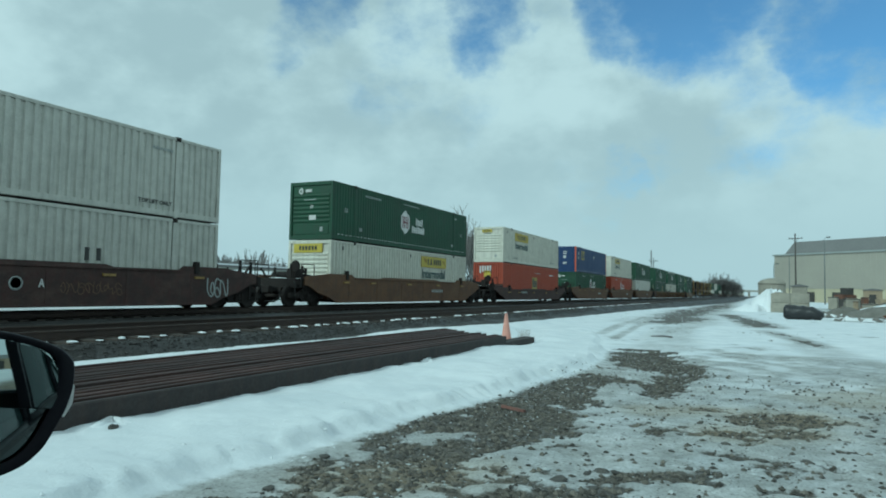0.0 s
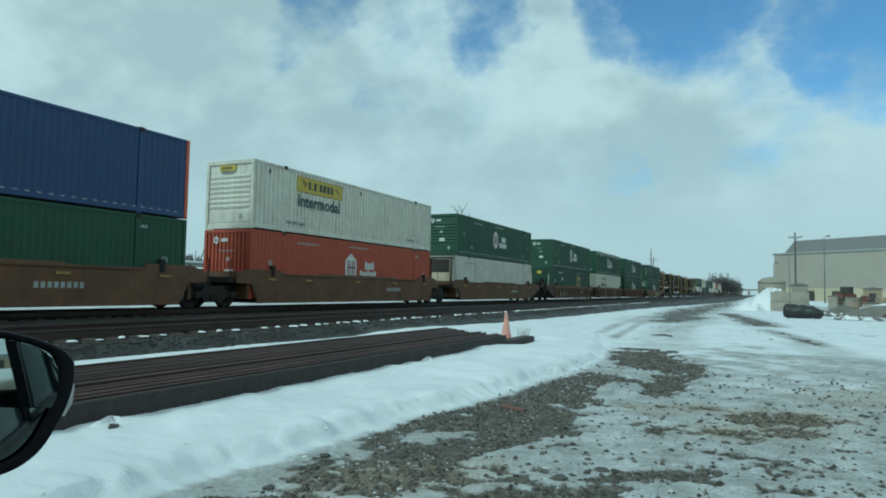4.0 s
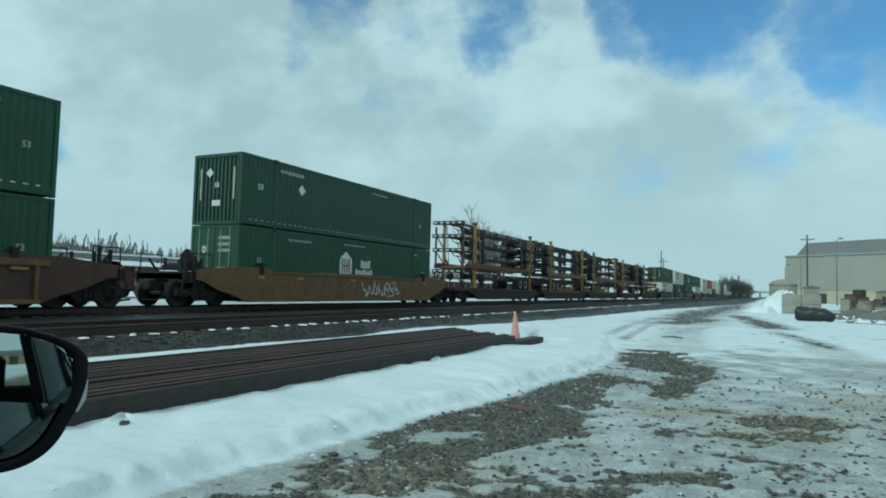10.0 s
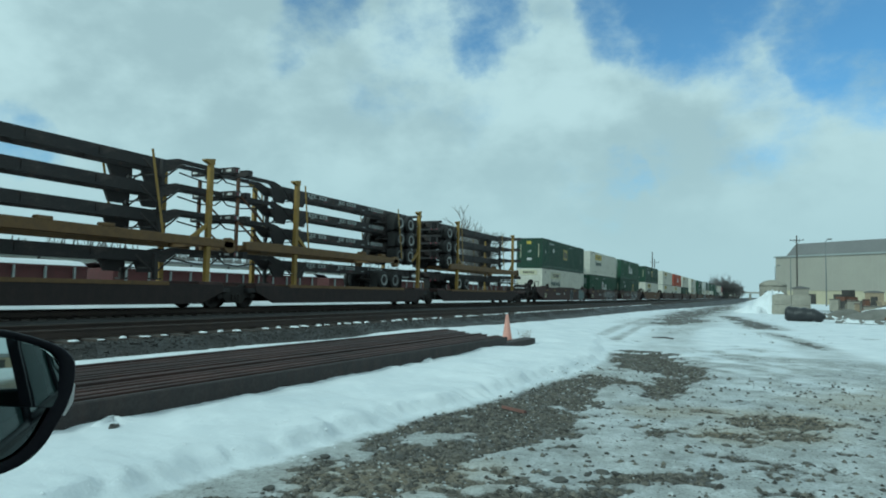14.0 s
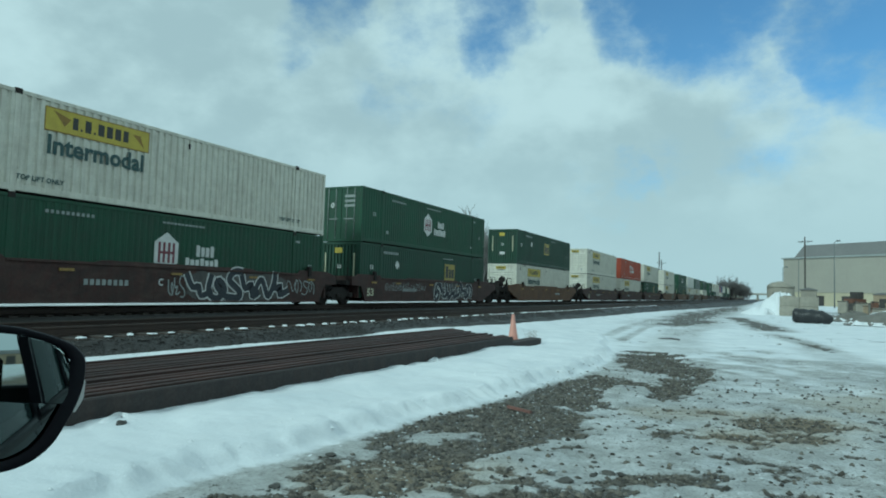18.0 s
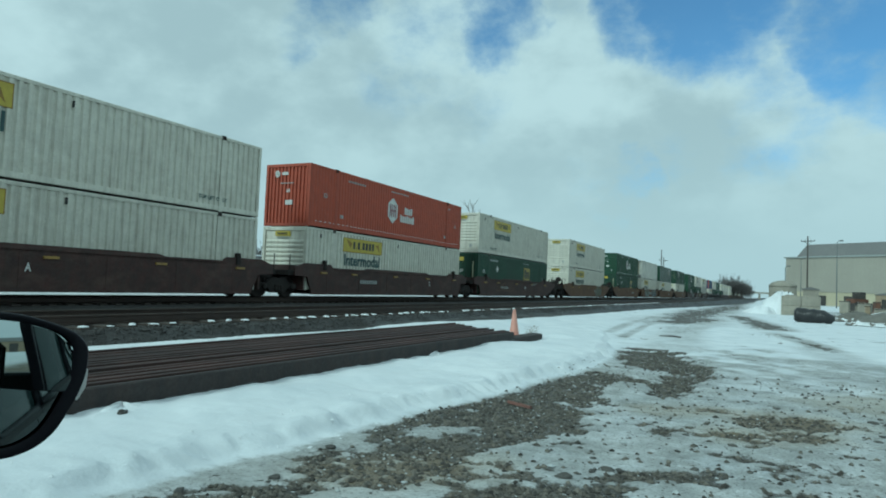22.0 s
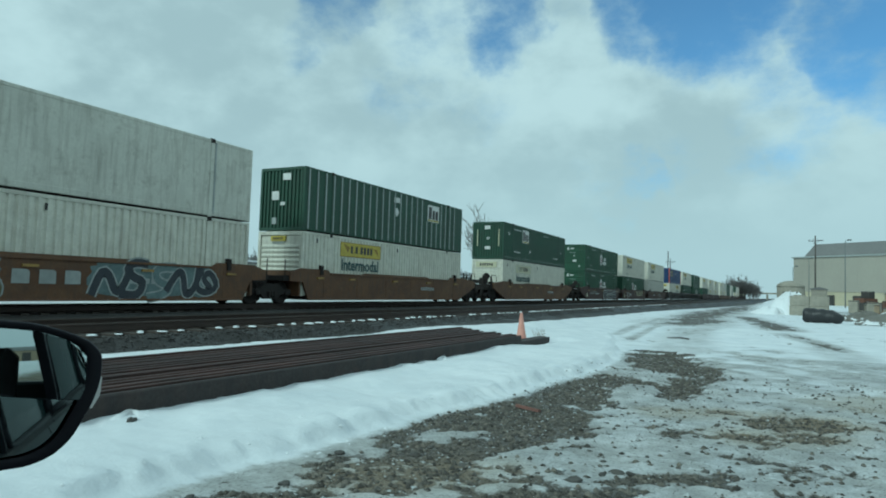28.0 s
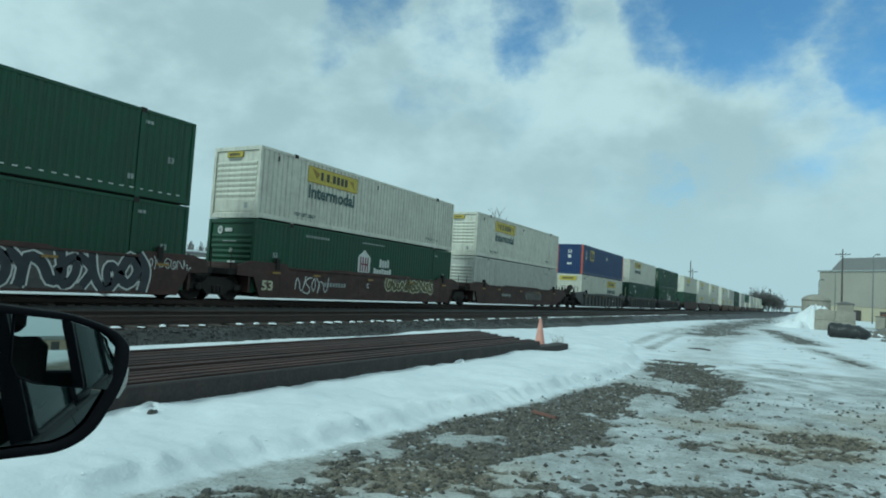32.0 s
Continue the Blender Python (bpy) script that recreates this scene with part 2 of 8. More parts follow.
def text_geo(word, width, height, depth=0.004):
    """Letters in the built-in font as a mesh in the y-z plane facing +x, y from 0 to width."""
    cu = bpy.data.curves.new("letters", "FONT")
    cu.body, cu.size, cu.resolution_u, cu.offset = word, 1.0, 2, 0.030
    ob = bpy.data.objects.new("letters", cu)
    scene.collection.objects.link(ob)
    me = bpy.data.meshes.new_from_object(ob.evaluated_get(bpy.context.evaluated_depsgraph_get()))
    bpy.data.objects.remove(ob)
    xs, ys = [v.co.x for v in me.vertices], [v.co.y for v in me.vertices]
    x0, x1, y0, y1 = min(xs), max(xs), min(ys), max(ys)
    g = Geo()
    g.add([(depth, (v.co.x - x0) / (x1 - x0) * width, (v.co.y - y0) / (y1 - y0) * height) for v in me.vertices],
          [tuple(p.vertices) for p in me.polygons])
    bpy.data.meshes.remove(me)
    return g


def text_mesh(name, word, y, z, width, height, x, mat):
    g = text_geo(word, width, height)
    g.v = [(x + a, y + b, z + c) for a, b, c in g.v]
    return g.mesh(name, mat)


# ---- materials ----
def surface(name, col, col2=None, rough=0.6, metal=0.0, scale=3.0, fine=40.0, bump=0.15, streak=0.0, dirt=(0.05, 0.04, 0.035),
            dirt_amount=0.0, vary=0.06, stretch=(1, 1, 1), rough_var=0.15, coat=0.0, bump_dist=0.01, chips=0.0, chip=(0.3, 0.3, 0.3), island=False):
    """Painted or raw surface: two tones at a large scale, fine grain, dirt patches and vertical streaks, in the object's own metres."""
    m = bpy.data.materials.new(name)
    m.use_nodes = True
    nt = m.node_tree
    n, l = nt.nodes, nt.links
    p = n["Principled BSDF"]
    tc = n.new("ShaderNodeTexCoord")

    def noise(sc, det, st=(1, 1, 1), ro=0.6):
        mp = n.new("ShaderNodeMapping")
        mp.inputs["Scale"].default_value = st
        l.new(tc.outputs["Object"], mp.inputs[0])
        t = n.new("ShaderNodeTexNoise")
        t.inputs["Scale"].default_value, t.inputs["Detail"].default_value, t.inputs["Roughness"].default_value = sc, det, ro
        l.new(mp.outputs[0], t.inputs["Vector"])
        return t.outputs["Fac"]

    def ramp(v, a, b, c=0.0, d=1.0):
        r = n.new("ShaderNodeMapRange")
        l.new(v, r.inputs[0])
        for i, k in enumerate((a, b, c, d)):
            r.inputs[1 + i].default_value = k
        return r.outputs[0]

    def blend(fac, a, b):
        x = n.new("ShaderNodeMix")
        x.data_type = "RGBA"
        l.new(fac, x.inputs["Factor"])
        for key, v in (("A", a), ("B", b)):
            if isinstance(v, tuple):
                x.inputs[key].default_value = (*v, 1)
            else:
                l.new(v, x.inputs[key])
        return x.outputs["Result"]

    col2 = col2 or tuple(c * 0.78 for c in col)
    big = noise(scale, 5, stretch)
    small = noise(fine, 4, stretch)
    c = blend(ramp(big, 0.35, 0.65), col, col2)
    c = blend(ramp(small, 0.3, 0.75, 0.0, 0.35), c, tuple(k * 0.72 for k in col2))
    if dirt_amount:
        c = blend(ramp(noise(scale * 2.3, 8, (1, 1, 1), 0.7), 0.62 - dirt_amount * 0.3, 0.78, 0.0, min(1.0, 0.4 + dirt_amount)), c, dirt)
    if chips:
        c = blend(ramp(noise(scale * 5.0, 9, (1, 1, 0.8), 0.75), 0.60, 0.70, 0.0, chips), c, chip)
        c = blend(ramp(noise(1.1, 6, (1, 1, 2.0), 0.7), 0.50, 0.68, 0.0, chips), c, tuple(0.5 * (a + b) for a, b in zip(chip, dirt)))
    if streak:
        c = blend(ramp(noise(6.0, 6, (1.0, 1.0, 0.10), 0.65), 0.48, 0.78, 0.0, streak), c, dirt)
    oi = n.new("ShaderNodeObjectInfo")
    hv = n.new("ShaderNodeHueSaturation")
    l.new(c, hv.inputs["Color"])
    if island:
        oi = n.new("ShaderNodeNewGeometry")
    l.new(ramp(oi.outputs["Random Per Island" if island else "Random"], 0, 1, 1 - vary, 1 + vary), hv.inputs["Value"])
    l.new(hv.outputs[0], p.inputs["Base Color"])
    l.new(ramp(small, 0.2, 0.8, max(0.02, rough - rough_var), min(1, rough + rough_var)), p.inputs["Roughness"])
    p.inputs["Metallic"].default_value = metal
    p.inputs["Coat Weight"].default_value = coat
    if bump:
        b = n.new("ShaderNodeBump")
        b.inputs["Strength"].default_value, b.inputs["Distance"].default_value = bump, bump_dist
        l.new(small, b.inputs["Height"])
        l.new(b.outputs[0], p.inputs["Normal"])
    return m


GRIME = (0.045, 0.035, 0.028)
RUSTC = (0.11, 0.045, 0.022)
M = {}
M["white"] = surface("white_container_paint", (0.68, 0.665, 0.575), (0.57, 0.56, 0.485), 0.55, streak=0.45, dirt=(0.20, 0.17, 0.13), dirt_amount=0.14, fine=25, chips=0.16, chip=(0.30, 0.20, 0.13))
M["grey"] = surface("grey_white_paint", (0.56, 0.555, 0.50), (0.46, 0.455, 0.41), 0.55, streak=0.45, dirt=(0.17, 0.16, 0.14), dirt_amount=0.12, fine=25)
M["reefer"] = surface("smooth_white_panel", (0.60, 0.60, 0.53), (0.50, 0.50, 0.44), 0.42, streak=0.65, dirt=(0.22, 0.20, 0.165), dirt_amount=0.3, scale=0.9, fine=12, bump=0.04)
M["cream"] = surface("cream_reefer_cover", (0.60, 0.52, 0.38), (0.48, 0.42, 0.30), 0.5, streak=0.3, dirt_amount=0.1)
# Olive-brown dirt in both greens also stands in for the car window's brown reflection.
M["green"] = surface("dark_green_paint", (0.0095, 0.066, 0.028), (0.010, 0.050, 0.023), 0.58, streak=0.4, dirt=(0.028, 0.034, 0.022), dirt_amount=0.22, fine=22, scale=1.1, chips=0.12, chip=(0.05, 0.07, 0.05))
M["green2"] = surface("deep_green_paint", (0.012, 0.058, 0.030), (0.012, 0.045, 0.025), 0.58, streak=0.4, dirt=(0.028, 0.034, 0.024), dirt_amount=0.22, fine=22, scale=1.1, chips=0.12, chip=(0.05, 0.065, 0.05))
M["red"] = surface("orange_red_paint", (0.36, 0.062, 0.026), (0.28, 0.050, 0.022), 0.6, streak=0.25, dirt=(0.12, 0.04, 0.03), dirt_amount=0.12, fine=22)
M["blue"] = surface("navy_blue_paint", (0.013, 0.046, 0.155), (0.011, 0.037, 0.125), 0.5, streak=0.2, dirt=(0.03, 0.04, 0.06), dirt_amount=0.1, fine=22)
M["orange"] = surface("orange_post_paint", (0.55, 0.11, 0.04), (0.46, 0.09, 0.04), 0.5, dirt_amount=0.1)
M["mark_white"] = surface("white_marking", (0.68, 0.68, 0.66), (0.55, 0.55, 0.53), 0.6, dirt_amount=0.15, dirt=(0.25, 0.25, 0.23), fine=30, bump=0.0)
M["mark_grey"] = surface("faded_marking", (0.36, 0.38, 0.37), (0.28, 0.30, 0.29), 0.6, dirt_amount=0.2, dirt=(0.15, 0.16, 0.15), bump=0.0)
M["yellow"] = surface("yellow_banner", (0.52, 0.42, 0.05), (0.43, 0.34, 0.045), 0.5, dirt_amount=0.12, dirt=(0.25, 0.20, 0.05), fine=20, bump=0.0)
M["yellow_pale"] = surface("sun_bleached_banner", (0.58, 0.56, 0.40), (0.50, 0.48, 0.32), 0.55, dirt_amount=0.15, dirt=(0.3, 0.29, 0.22), bump=0.0)
M["signyellow"] = surface("faded_yellow_sign", (0.40, 0.32, 0.06), (0.30, 0.25, 0.07), 0.6, dirt_amount=0.2, dirt=(0.16, 0.14, 0.08), bump=0.0)
M["ink"] = surface("dark_teal_lettering", (0.030, 0.075, 0.075), (0.025, 0.06, 0.06), 0.5, bump=0.0)
M["black"] = surface("black_lettering", (0.022, 0.022, 0.022), (0.03, 0.03, 0.028), 0.5, bump=0.0)
M["maroon"] = surface("dark_red_lettering", (0.16, 0.035, 0.05), (0.13, 0.03, 0.045), 0.5, bump=0.0)
M["brown"] = surface("ochre_brown_car_paint", (0.138, 0.068, 0.028), (0.090, 0.043, 0.021), 0.7, streak=0.55, dirt=GRIME, dirt_amount=0.42, scale=1.2, fine=18, chips=0.5, chip=(0.22, 0.12, 0.05))
M["yellowcar"] = surface("faded_yellow_car_paint", (0.17, 0.096, 0.030), (0.12, 0.062, 0.025), 0.7, streak=0.5, dirt=GRIME, dirt_amount=0.4, fine=18, chips=0.35, chip=(0.10, 0.045, 0.025))
M["redcar"] = surface("oxide_red_car_paint", (0.062, 0.024, 0.020), (0.034, 0.018, 0.016), 0.72, streak=0.6, dirt=GRIME, dirt_amount=0.45, fine=18, chips=0.55, chip=(0.14, 0.075, 0.06))
M["greycar"] = surface("grey_black_car_paint", (0.07, 0.07, 0.07), (0.05, 0.05, 0.05), 0.65, streak=0.4, dirt=GRIME, dirt_amount=0.3, fine=18)
M["under"] = surface("grimy_black_steel", (0.016, 0.014, 0.013), (0.022, 0.018, 0.016), 0.92, rough_var=0.06, dirt=RUSTC, dirt_amount=0.1, fine=30)
# Wheel steel is darkened to include the shadow behind the side frames.
M["wheel"] = surface("worn_wheel_steel_shaded", (0.026, 0.021, 0.018), (0.018, 0.015, 0.013), 0.8, metal=0.1, dirt=RUSTC, dirt_amount=0.15)
M["steel"] = surface("bright_steel", (0.35, 0.34, 0.33), (0.26, 0.25, 0.24), 0.35, metal=0.9)
M["reflect"] = surface("yellow_reflector_tape", (0.34, 0.22, 0.05), (0.24, 0.15, 0.04), 0.5, dirt_amount=0.2)
M["chassis"] = surface("black_chassis_paint", (0.018, 0.017, 0.018), (0.028, 0.024, 0.023), 0.75, dirt=RUSTC, dirt_amount=0.12, fine=25, scale=1.6, chips=0.35, chip=(0.15, 0.145, 0.14))
M["rackyellow"] = surface("yellow_rack_paint", (0.30, 0.19, 0.03), (0.22, 0.135, 0.025), 0.6, streak=0.25, dirt=GRIME, dirt_amount=0.25)
M["rackbrown"] = surface("weathered_ochre_beam", (0.155, 0.088, 0.026), (0.115, 0.064, 0.02), 0.65, streak=0.25, dirt=GRIME, dirt_amount=0.3)
M["rackrust"] = surface("rust_orange_beam", (0.125, 0.058, 0.024), (0.085, 0.040, 0.020), 0.75, streak=0.3, dirt=GRIME, dirt_amount=0.35)
M["flatsill"] = surface("grimy_red_brown_sill", (0.030, 0.020, 0.019), (0.020, 0.015, 0.014), 0.85, streak=0.3, dirt=(0.06, 0.03, 0.025), dirt_amount=0.2)
M["rubber"] = surface("tyre_rubber", (0.016, 0.016, 0.016), (0.024, 0.023, 0.022), 0.85, fine=60, dirt=(0.07, 0.065, 0.06), dirt_amount=0.1)
M["rim"] = surface("pale_wheel_rim", (0.34, 0.34, 0.33), (0.20, 0.20, 0.19), 0.5, metal=0.1, vary=0.55, dirt_amount=0.2)
M["tie"] = surface("creosoted_tie_wood", (0.035, 0.028, 0.023), (0.055, 0.045, 0.038), 0.85, scale=5, fine=45, stretch=(0.2, 1, 1), bump=0.5)
M["railtop"] = surface("rail_steel", (0.040, 0.030, 0.026), (0.055, 0.038, 0.030), 0.5, metal=0.5, fine=60)
M["rustrail"] = surface("rusted_rail", (0.066, 0.034, 0.029), (0.036, 0.022, 0.020), 0.75, metal=0.2, scale=1.3, fine=50, dirt=(0.080, 0.038, 0.028), dirt_amount=0.15, bump=0.3, vary=0.25)
M["beamdark"] = surface("dark_weathered_beam", (0.040, 0.033, 0.031), (0.028, 0.024, 0.024), 0.8, streak=0.35, dirt=(0.075, 0.045, 0.035), dirt_amount=0.15, fine=30)
M["straw"] = surface("dry_brown_weed", (0.24, 0.18, 0.11), (0.17, 0.13, 0.085), 0.9)
M["cone"] = surface("orange_cone_plastic", (0.66, 0.34, 0.27), (0.58, 0.28, 0.22), 0.5, fine=30, dirt_amount=0.05)
M["concrete"] = surface("grey_concrete", (0.36, 0.335, 0.275), (0.28, 0.262, 0.22), 0.85, scale=1.2, fine=30, dirt=(0.16, 0.15, 0.12), dirt_amount=0.25, streak=0.3, bump=0.4)
M["snowlump"] = surface("clean_snow", (0.82, 0.84, 0.86), (0.76, 0.78, 0.80), 0.75, scale=6, fine=60, bump=0.5, vary=0.03)
M["pole_wood"] = surface("weathered_pole_wood", (0.085, 0.075, 0.065), (0.06, 0.052, 0.046), 0.85, stretch=(1, 1, 0.1), bump=0.3)
M["pole_metal"] = surface("galvanised_pole", (0.20, 0.21, 0.21), (0.16, 0.17, 0.17), 0.5, metal=0.5)
M["wallmetal"] = surface("beige_grey_sheet_wall", (0.375, 0.355, 0.30), (0.335, 0.315, 0.27), 0.6, scale=0.12, fine=3, streak=0.25, dirt=(0.2, 0.19, 0.16), bump=0.0)
M["walllow"] = surface("pale_yellow_lower_wall", (0.52, 0.47, 0.33), (0.45, 0.41, 0.29), 0.7, scale=0.2, fine=4, dirt_amount=0.2, dirt=(0.3, 0.26, 0.18))
M["roofgrey"] = surface("grey_roof_sheet", (0.175, 0.172, 0.168), (0.145, 0.143, 0.142), 0.6, scale=0.1, fine=3)
# Bark and twig greys are lightened, putting some distance haze into the colour.
M["bark"] = surface("hazed_grey_brown_bark", (0.19, 0.18, 0.17), (0.14, 0.132, 0.125), 0.9, fine=20)
M["twig"] = surface("hazed_bare_twigs", (0.29, 0.275, 0.26), (0.22, 0.21, 0.20), 0.9, vary=0.15)
# Darker twig copy: the shade inside dense far crowns, set as colour.
M["shadetwig"] = surface("dense_twigs_with_shade", (0.21, 0.20, 0.195), (0.15, 0.145, 0.14), 0.9, vary=0.15)
M["goldred"] = surface("oxide_gondola_paint", (0.105, 0.030, 0.030), (0.08, 0.025, 0.025), 0.65, streak=0.3, dirt=GRIME, dirt_amount=0.2)
M["fencepale"] = surface("pale_sheet_wall", (0.42, 0.43, 0.38), (0.34, 0.35, 0.31), 0.7, scale=0.3, fine=5, streak=0.3, dirt=(0.15, 0.15, 0.12))
M["brick"] = surface("dull_red_wall", (0.20, 0.10, 0.08), (0.16, 0.085, 0.07), 0.8)
M["plastic"] = surface("black_pipe_plastic", (0.018, 0.019, 0.021), (0.026, 0.027, 0.029), 0.45, fine=20)
M["carpaint"] = surface("dark_car_paint", (0.024, 0.030, 0.032), (0.022, 0.027, 0.029), 0.45, fine=200, bump=0.0, rough_var=0.04, vary=0.0)
M["carpaint"].node_tree.nodes["Principled BSDF"].inputs["IOR"].default_value = 1.15
M["trim"] = surface("black_mirror_plastic", (0.009, 0.009, 0.014), (0.012, 0.012, 0.017), 0.55, fine=200, bump=0.1, vary=0)
M["trim"].node_tree.nodes["Principled BSDF"].inputs["IOR"].default_value = 1.25
M["cloth"] = surface("dark_seat_cloth", (0.03, 0.03, 0.032), (0.022, 0.022, 0.024), 0.95, fine=120)
M["stone"] = surface("grey_stone_chip", (0.150, 0.135, 0.110), (0.062, 0.058, 0.052), 0.85, scale=14, fine=60, vary=0.6, island=True)
M["slushlump"] = surface("grey_slush", (0.52, 0.54, 0.55), (0.40, 0.42, 0.42), 0.8, scale=6, fine=60, bump=0.4)
M["postpanel"] = surface("rust_brown_car_panel", (0.085, 0.040, 0.027), (0.060, 0.030, 0.022), 0.75, streak=0.5, dirt=GRIME, dirt_amount=0.4, fine=18, chips=0.4, chip=(0.15, 0.08, 0.05))
M["ballaststone"] = surface("dark_ballast_chip", (0.062, 0.058, 0.054), (0.036, 0.034, 0.033), 0.85, scale=4, fine=40, vary=0.5, island=True)
M["darkstone"] = surface("dark_stone", (0.105, 0.100, 0.090), (0.062, 0.060, 0.056), 0.85, scale=9, fine=40, vary=0.3)
M["junk_tan"] = surface("tan_painted_steel", (0.36, 0.29, 0.19), (0.28, 0.22, 0.15), 0.7, dirt_amount=0.25)
M["junk_rust"] = surface("rusty_scrap", (0.16, 0.075, 0.045), (0.10, 0.05, 0.035), 0.8, dirt_amount=0.3)
M["junk_dark"] = surface("dark_machine_steel", (0.06, 0.055, 0.05), (0.04, 0.038, 0.036), 0.7, dirt_amount=0.2)
M["heap"] = surface("grey_rubble", (0.20, 0.19, 0.17), (0.14, 0.135, 0.12), 0.9, scale=1.5, fine=12, bump=0.8, bump_dist=0.05)


def plain_glass(name, col, rough=0.03, metal=0.0):
    m = bpy.data.materials.new(name)
    m.use_nodes = True
    p = m.node_tree.nodes["Principled BSDF"]
    p.inputs["Base Color"].default_value = (*col, 1)
    p.inputs["Roughness"].default_value, p.inputs["Metallic"].default_value = rough, metal
    return m


M["mirror"] = plain_glass("silvered_mirror", (0.48, 0.54, 0.53), 0.02, 1.0)
M["tint"] = plain_glass("dark_tinted_glass", (0.03, 0.045, 0.045), 0.03)
M["tint"].node_tree.nodes["Principled BSDF"].inputs["IOR"].default_value = 1.045
M["lens"] = plain_glass("clear_lamp_lens", (0.75, 0.75, 0.74), 0.15)

# ---- ground ----
def smooth(a, b, x):
    t = np.clip((x - a) / (b - a), 0, 1)
    return t * t * (3 - 2 * t)


def lattice(x, y, seed):
    """Repeatable value noise on a unit lattice, for numpy arrays."""
    xi, yi = np.floor(x), np.floor(y)
    fx, fy = x - xi, y - yi
    fx, fy = fx * fx * (3 - 2 * fx), fy * fy * (3 - 2 * fy)

    def h(i, j):
        v = np.sin(i * 127.1 + j * 311.7 + seed * 74.7) * 43758.5453
        return v - np.floor(v)
    return (h(xi, yi) * (1 - fx) + h(xi + 1, yi) * fx) * (1 - fy) + (h(xi, yi + 1) * (1 - fx) + h(xi + 1, yi + 1) * fx) * fy


def rough_noise(x, y, scale, seed, octaves=4):
    v, a, s = 0, 0.5, scale
    for k in range(octaves):
        v = v + a * lattice(x * s, y * s, seed + k)
        a, s = a * 0.5, s * 2.1
    return v


def capsule(x, y, ax, ay, bx, by, r, soft):
    dx, dy = bx - ax, by - ay
    t = np.clip(((x - ax) * dx + (y - ay) * dy) / (dx * dx + dy * dy + 1e-9), 0, 1)
    d = np.hypot(x - ax - t * dx, y - ay - t * dy)
    return 1 - smooth(r - soft, r + soft, d)


# bare gravel and mud on the yard: start, end, radius, strength
GRAVEL = [
    (-3.40, 5.5, -3.05, 8.3, 0.26, 1.05), (-2.75, 4.2, -2.2, 4.8, 0.50, 0.74), (-2.45, 5.4, -2.55, 7.0, 0.50, 0.95),
    (-2.50, 6.4, -2.60, 9.3, 0.70, 1.2), (-2.70, 9.2, -2.55, 11.0, 0.50, 1.15), (-2.7, 11.4, -2.05, 10.9, 0.42, 1.1),
    (-2.6, 17.2, -2.1, 14.2, 0.72, 1.2), (-1.25, 13.9, -1.35, 9.8, 0.36, 1.15), (-1.2, 8.6, -0.35, 8.9, 0.26, 0.55), (-2.2, 13.6, -1.2, 12.6, 0.50, 1.15),
    (-1.0, 7.3, -0.6, 7.45, 0.22, 0.45), (-0.25, 7.5, 0.35, 7.95, 0.26, 1.1), (0.02, 8.60, 0.24, 8.70, 0.42, 1.6),
    (-1.27, 5.2, -0.95, 5.37, 0.18, 0.9), (-0.83, 5.41, -0.6, 5.58, 0.15, 0.85), (-1.75, 4.2, -1.05, 4.7, 0.26, 0.95),
    (-3.6, 2.7, -2.6, 3.6, 0.50, 0.55), (-5.9, 66.0, -4.3, 40.0, 1.3, 1.05), (-2.1, 52.0, 0.2, 34.0, 0.75, 1.1), (-3.9, 33.0, -4.4, 40.0, 0.5, 0.7),
    (0.26, 29.6, 1.02, 26.5, 0.16, 0.75), (1.0, 24.8, 1.63, 21.3, 0.18, 0.75), (-5.0, 110.0, -5.4, 230.0, 1.2, 0.8), (-4.5, 35.0, -3.2, 42.0, 1.0, 1.05), (-4.9, 46.0, -4.7, 104.0, 1.5, 1.0),
    (-3.6, 21.5, -2.6, 21.9, 0.14, 0.75), (9.0, -1.0, 60.0, -4.5, 4.0, 1.3), (5.4, 49.0, 9.0, 53.0, 0.6, 0.75),
]
# lumps of whiter snow left between the stones
CLEAN = [(-2.95, 5.7, -2.6, 6.0, 0.20, 1.0), (-2.0, 5.3, -1.6, 5.6, 0.24, 1.0), (-1.85, 9.4, -1.9, 10.4, 0.22, 1.0)]
# wet grey slush where wheels have run
SLUSH = [(-0.7, 10.0, 0.9, 13.5, 1.0, 0.95), (-4.6, 34.0, -3.2, 42.0, 1.4, 1.0), (-4.2, 34.0, -4.8, 106.0, 2.1, 1.0), (-5.9, 68.0, -4.0, 38.0, 1.8, 1.0), (-2.3, 54.0, 0.3, 33.0, 0.95, 1.0), (-5.0, 23.0, -5.7, 31.0, 0.2, 0.9), (-5.7, 31.0, -6.3, 42.0, 0.25, 0.9), (-4.2, 21.5, -4.9, 30.0, 0.18, 0.9), (-4.9, 30.0, -5.2, 42.0, 0.25, 0.9), (-3.2, 24.0, -2.6, 34.0, 0.5, 0.7), (0.1, 30.4, 1.7, 21.0, 0.42, 0.95), (-0.2, 16.8, 1.0, 17.5, 0.6, 0.9),
         (-5.0, 80.0, -5.5, 230.0, 1.8, 1.0), (-2.2, 18.0, -3.4, 30.0, 0.8, 0.6), (1.2, 22.0, 2.3, 14.0, 0.6, 0.8), (7.2, 93.0, 7.5, 57.0, 3.0, 0.9), (5.0, 46.0, 9.5, 51.0, 1.2, 0.9)]
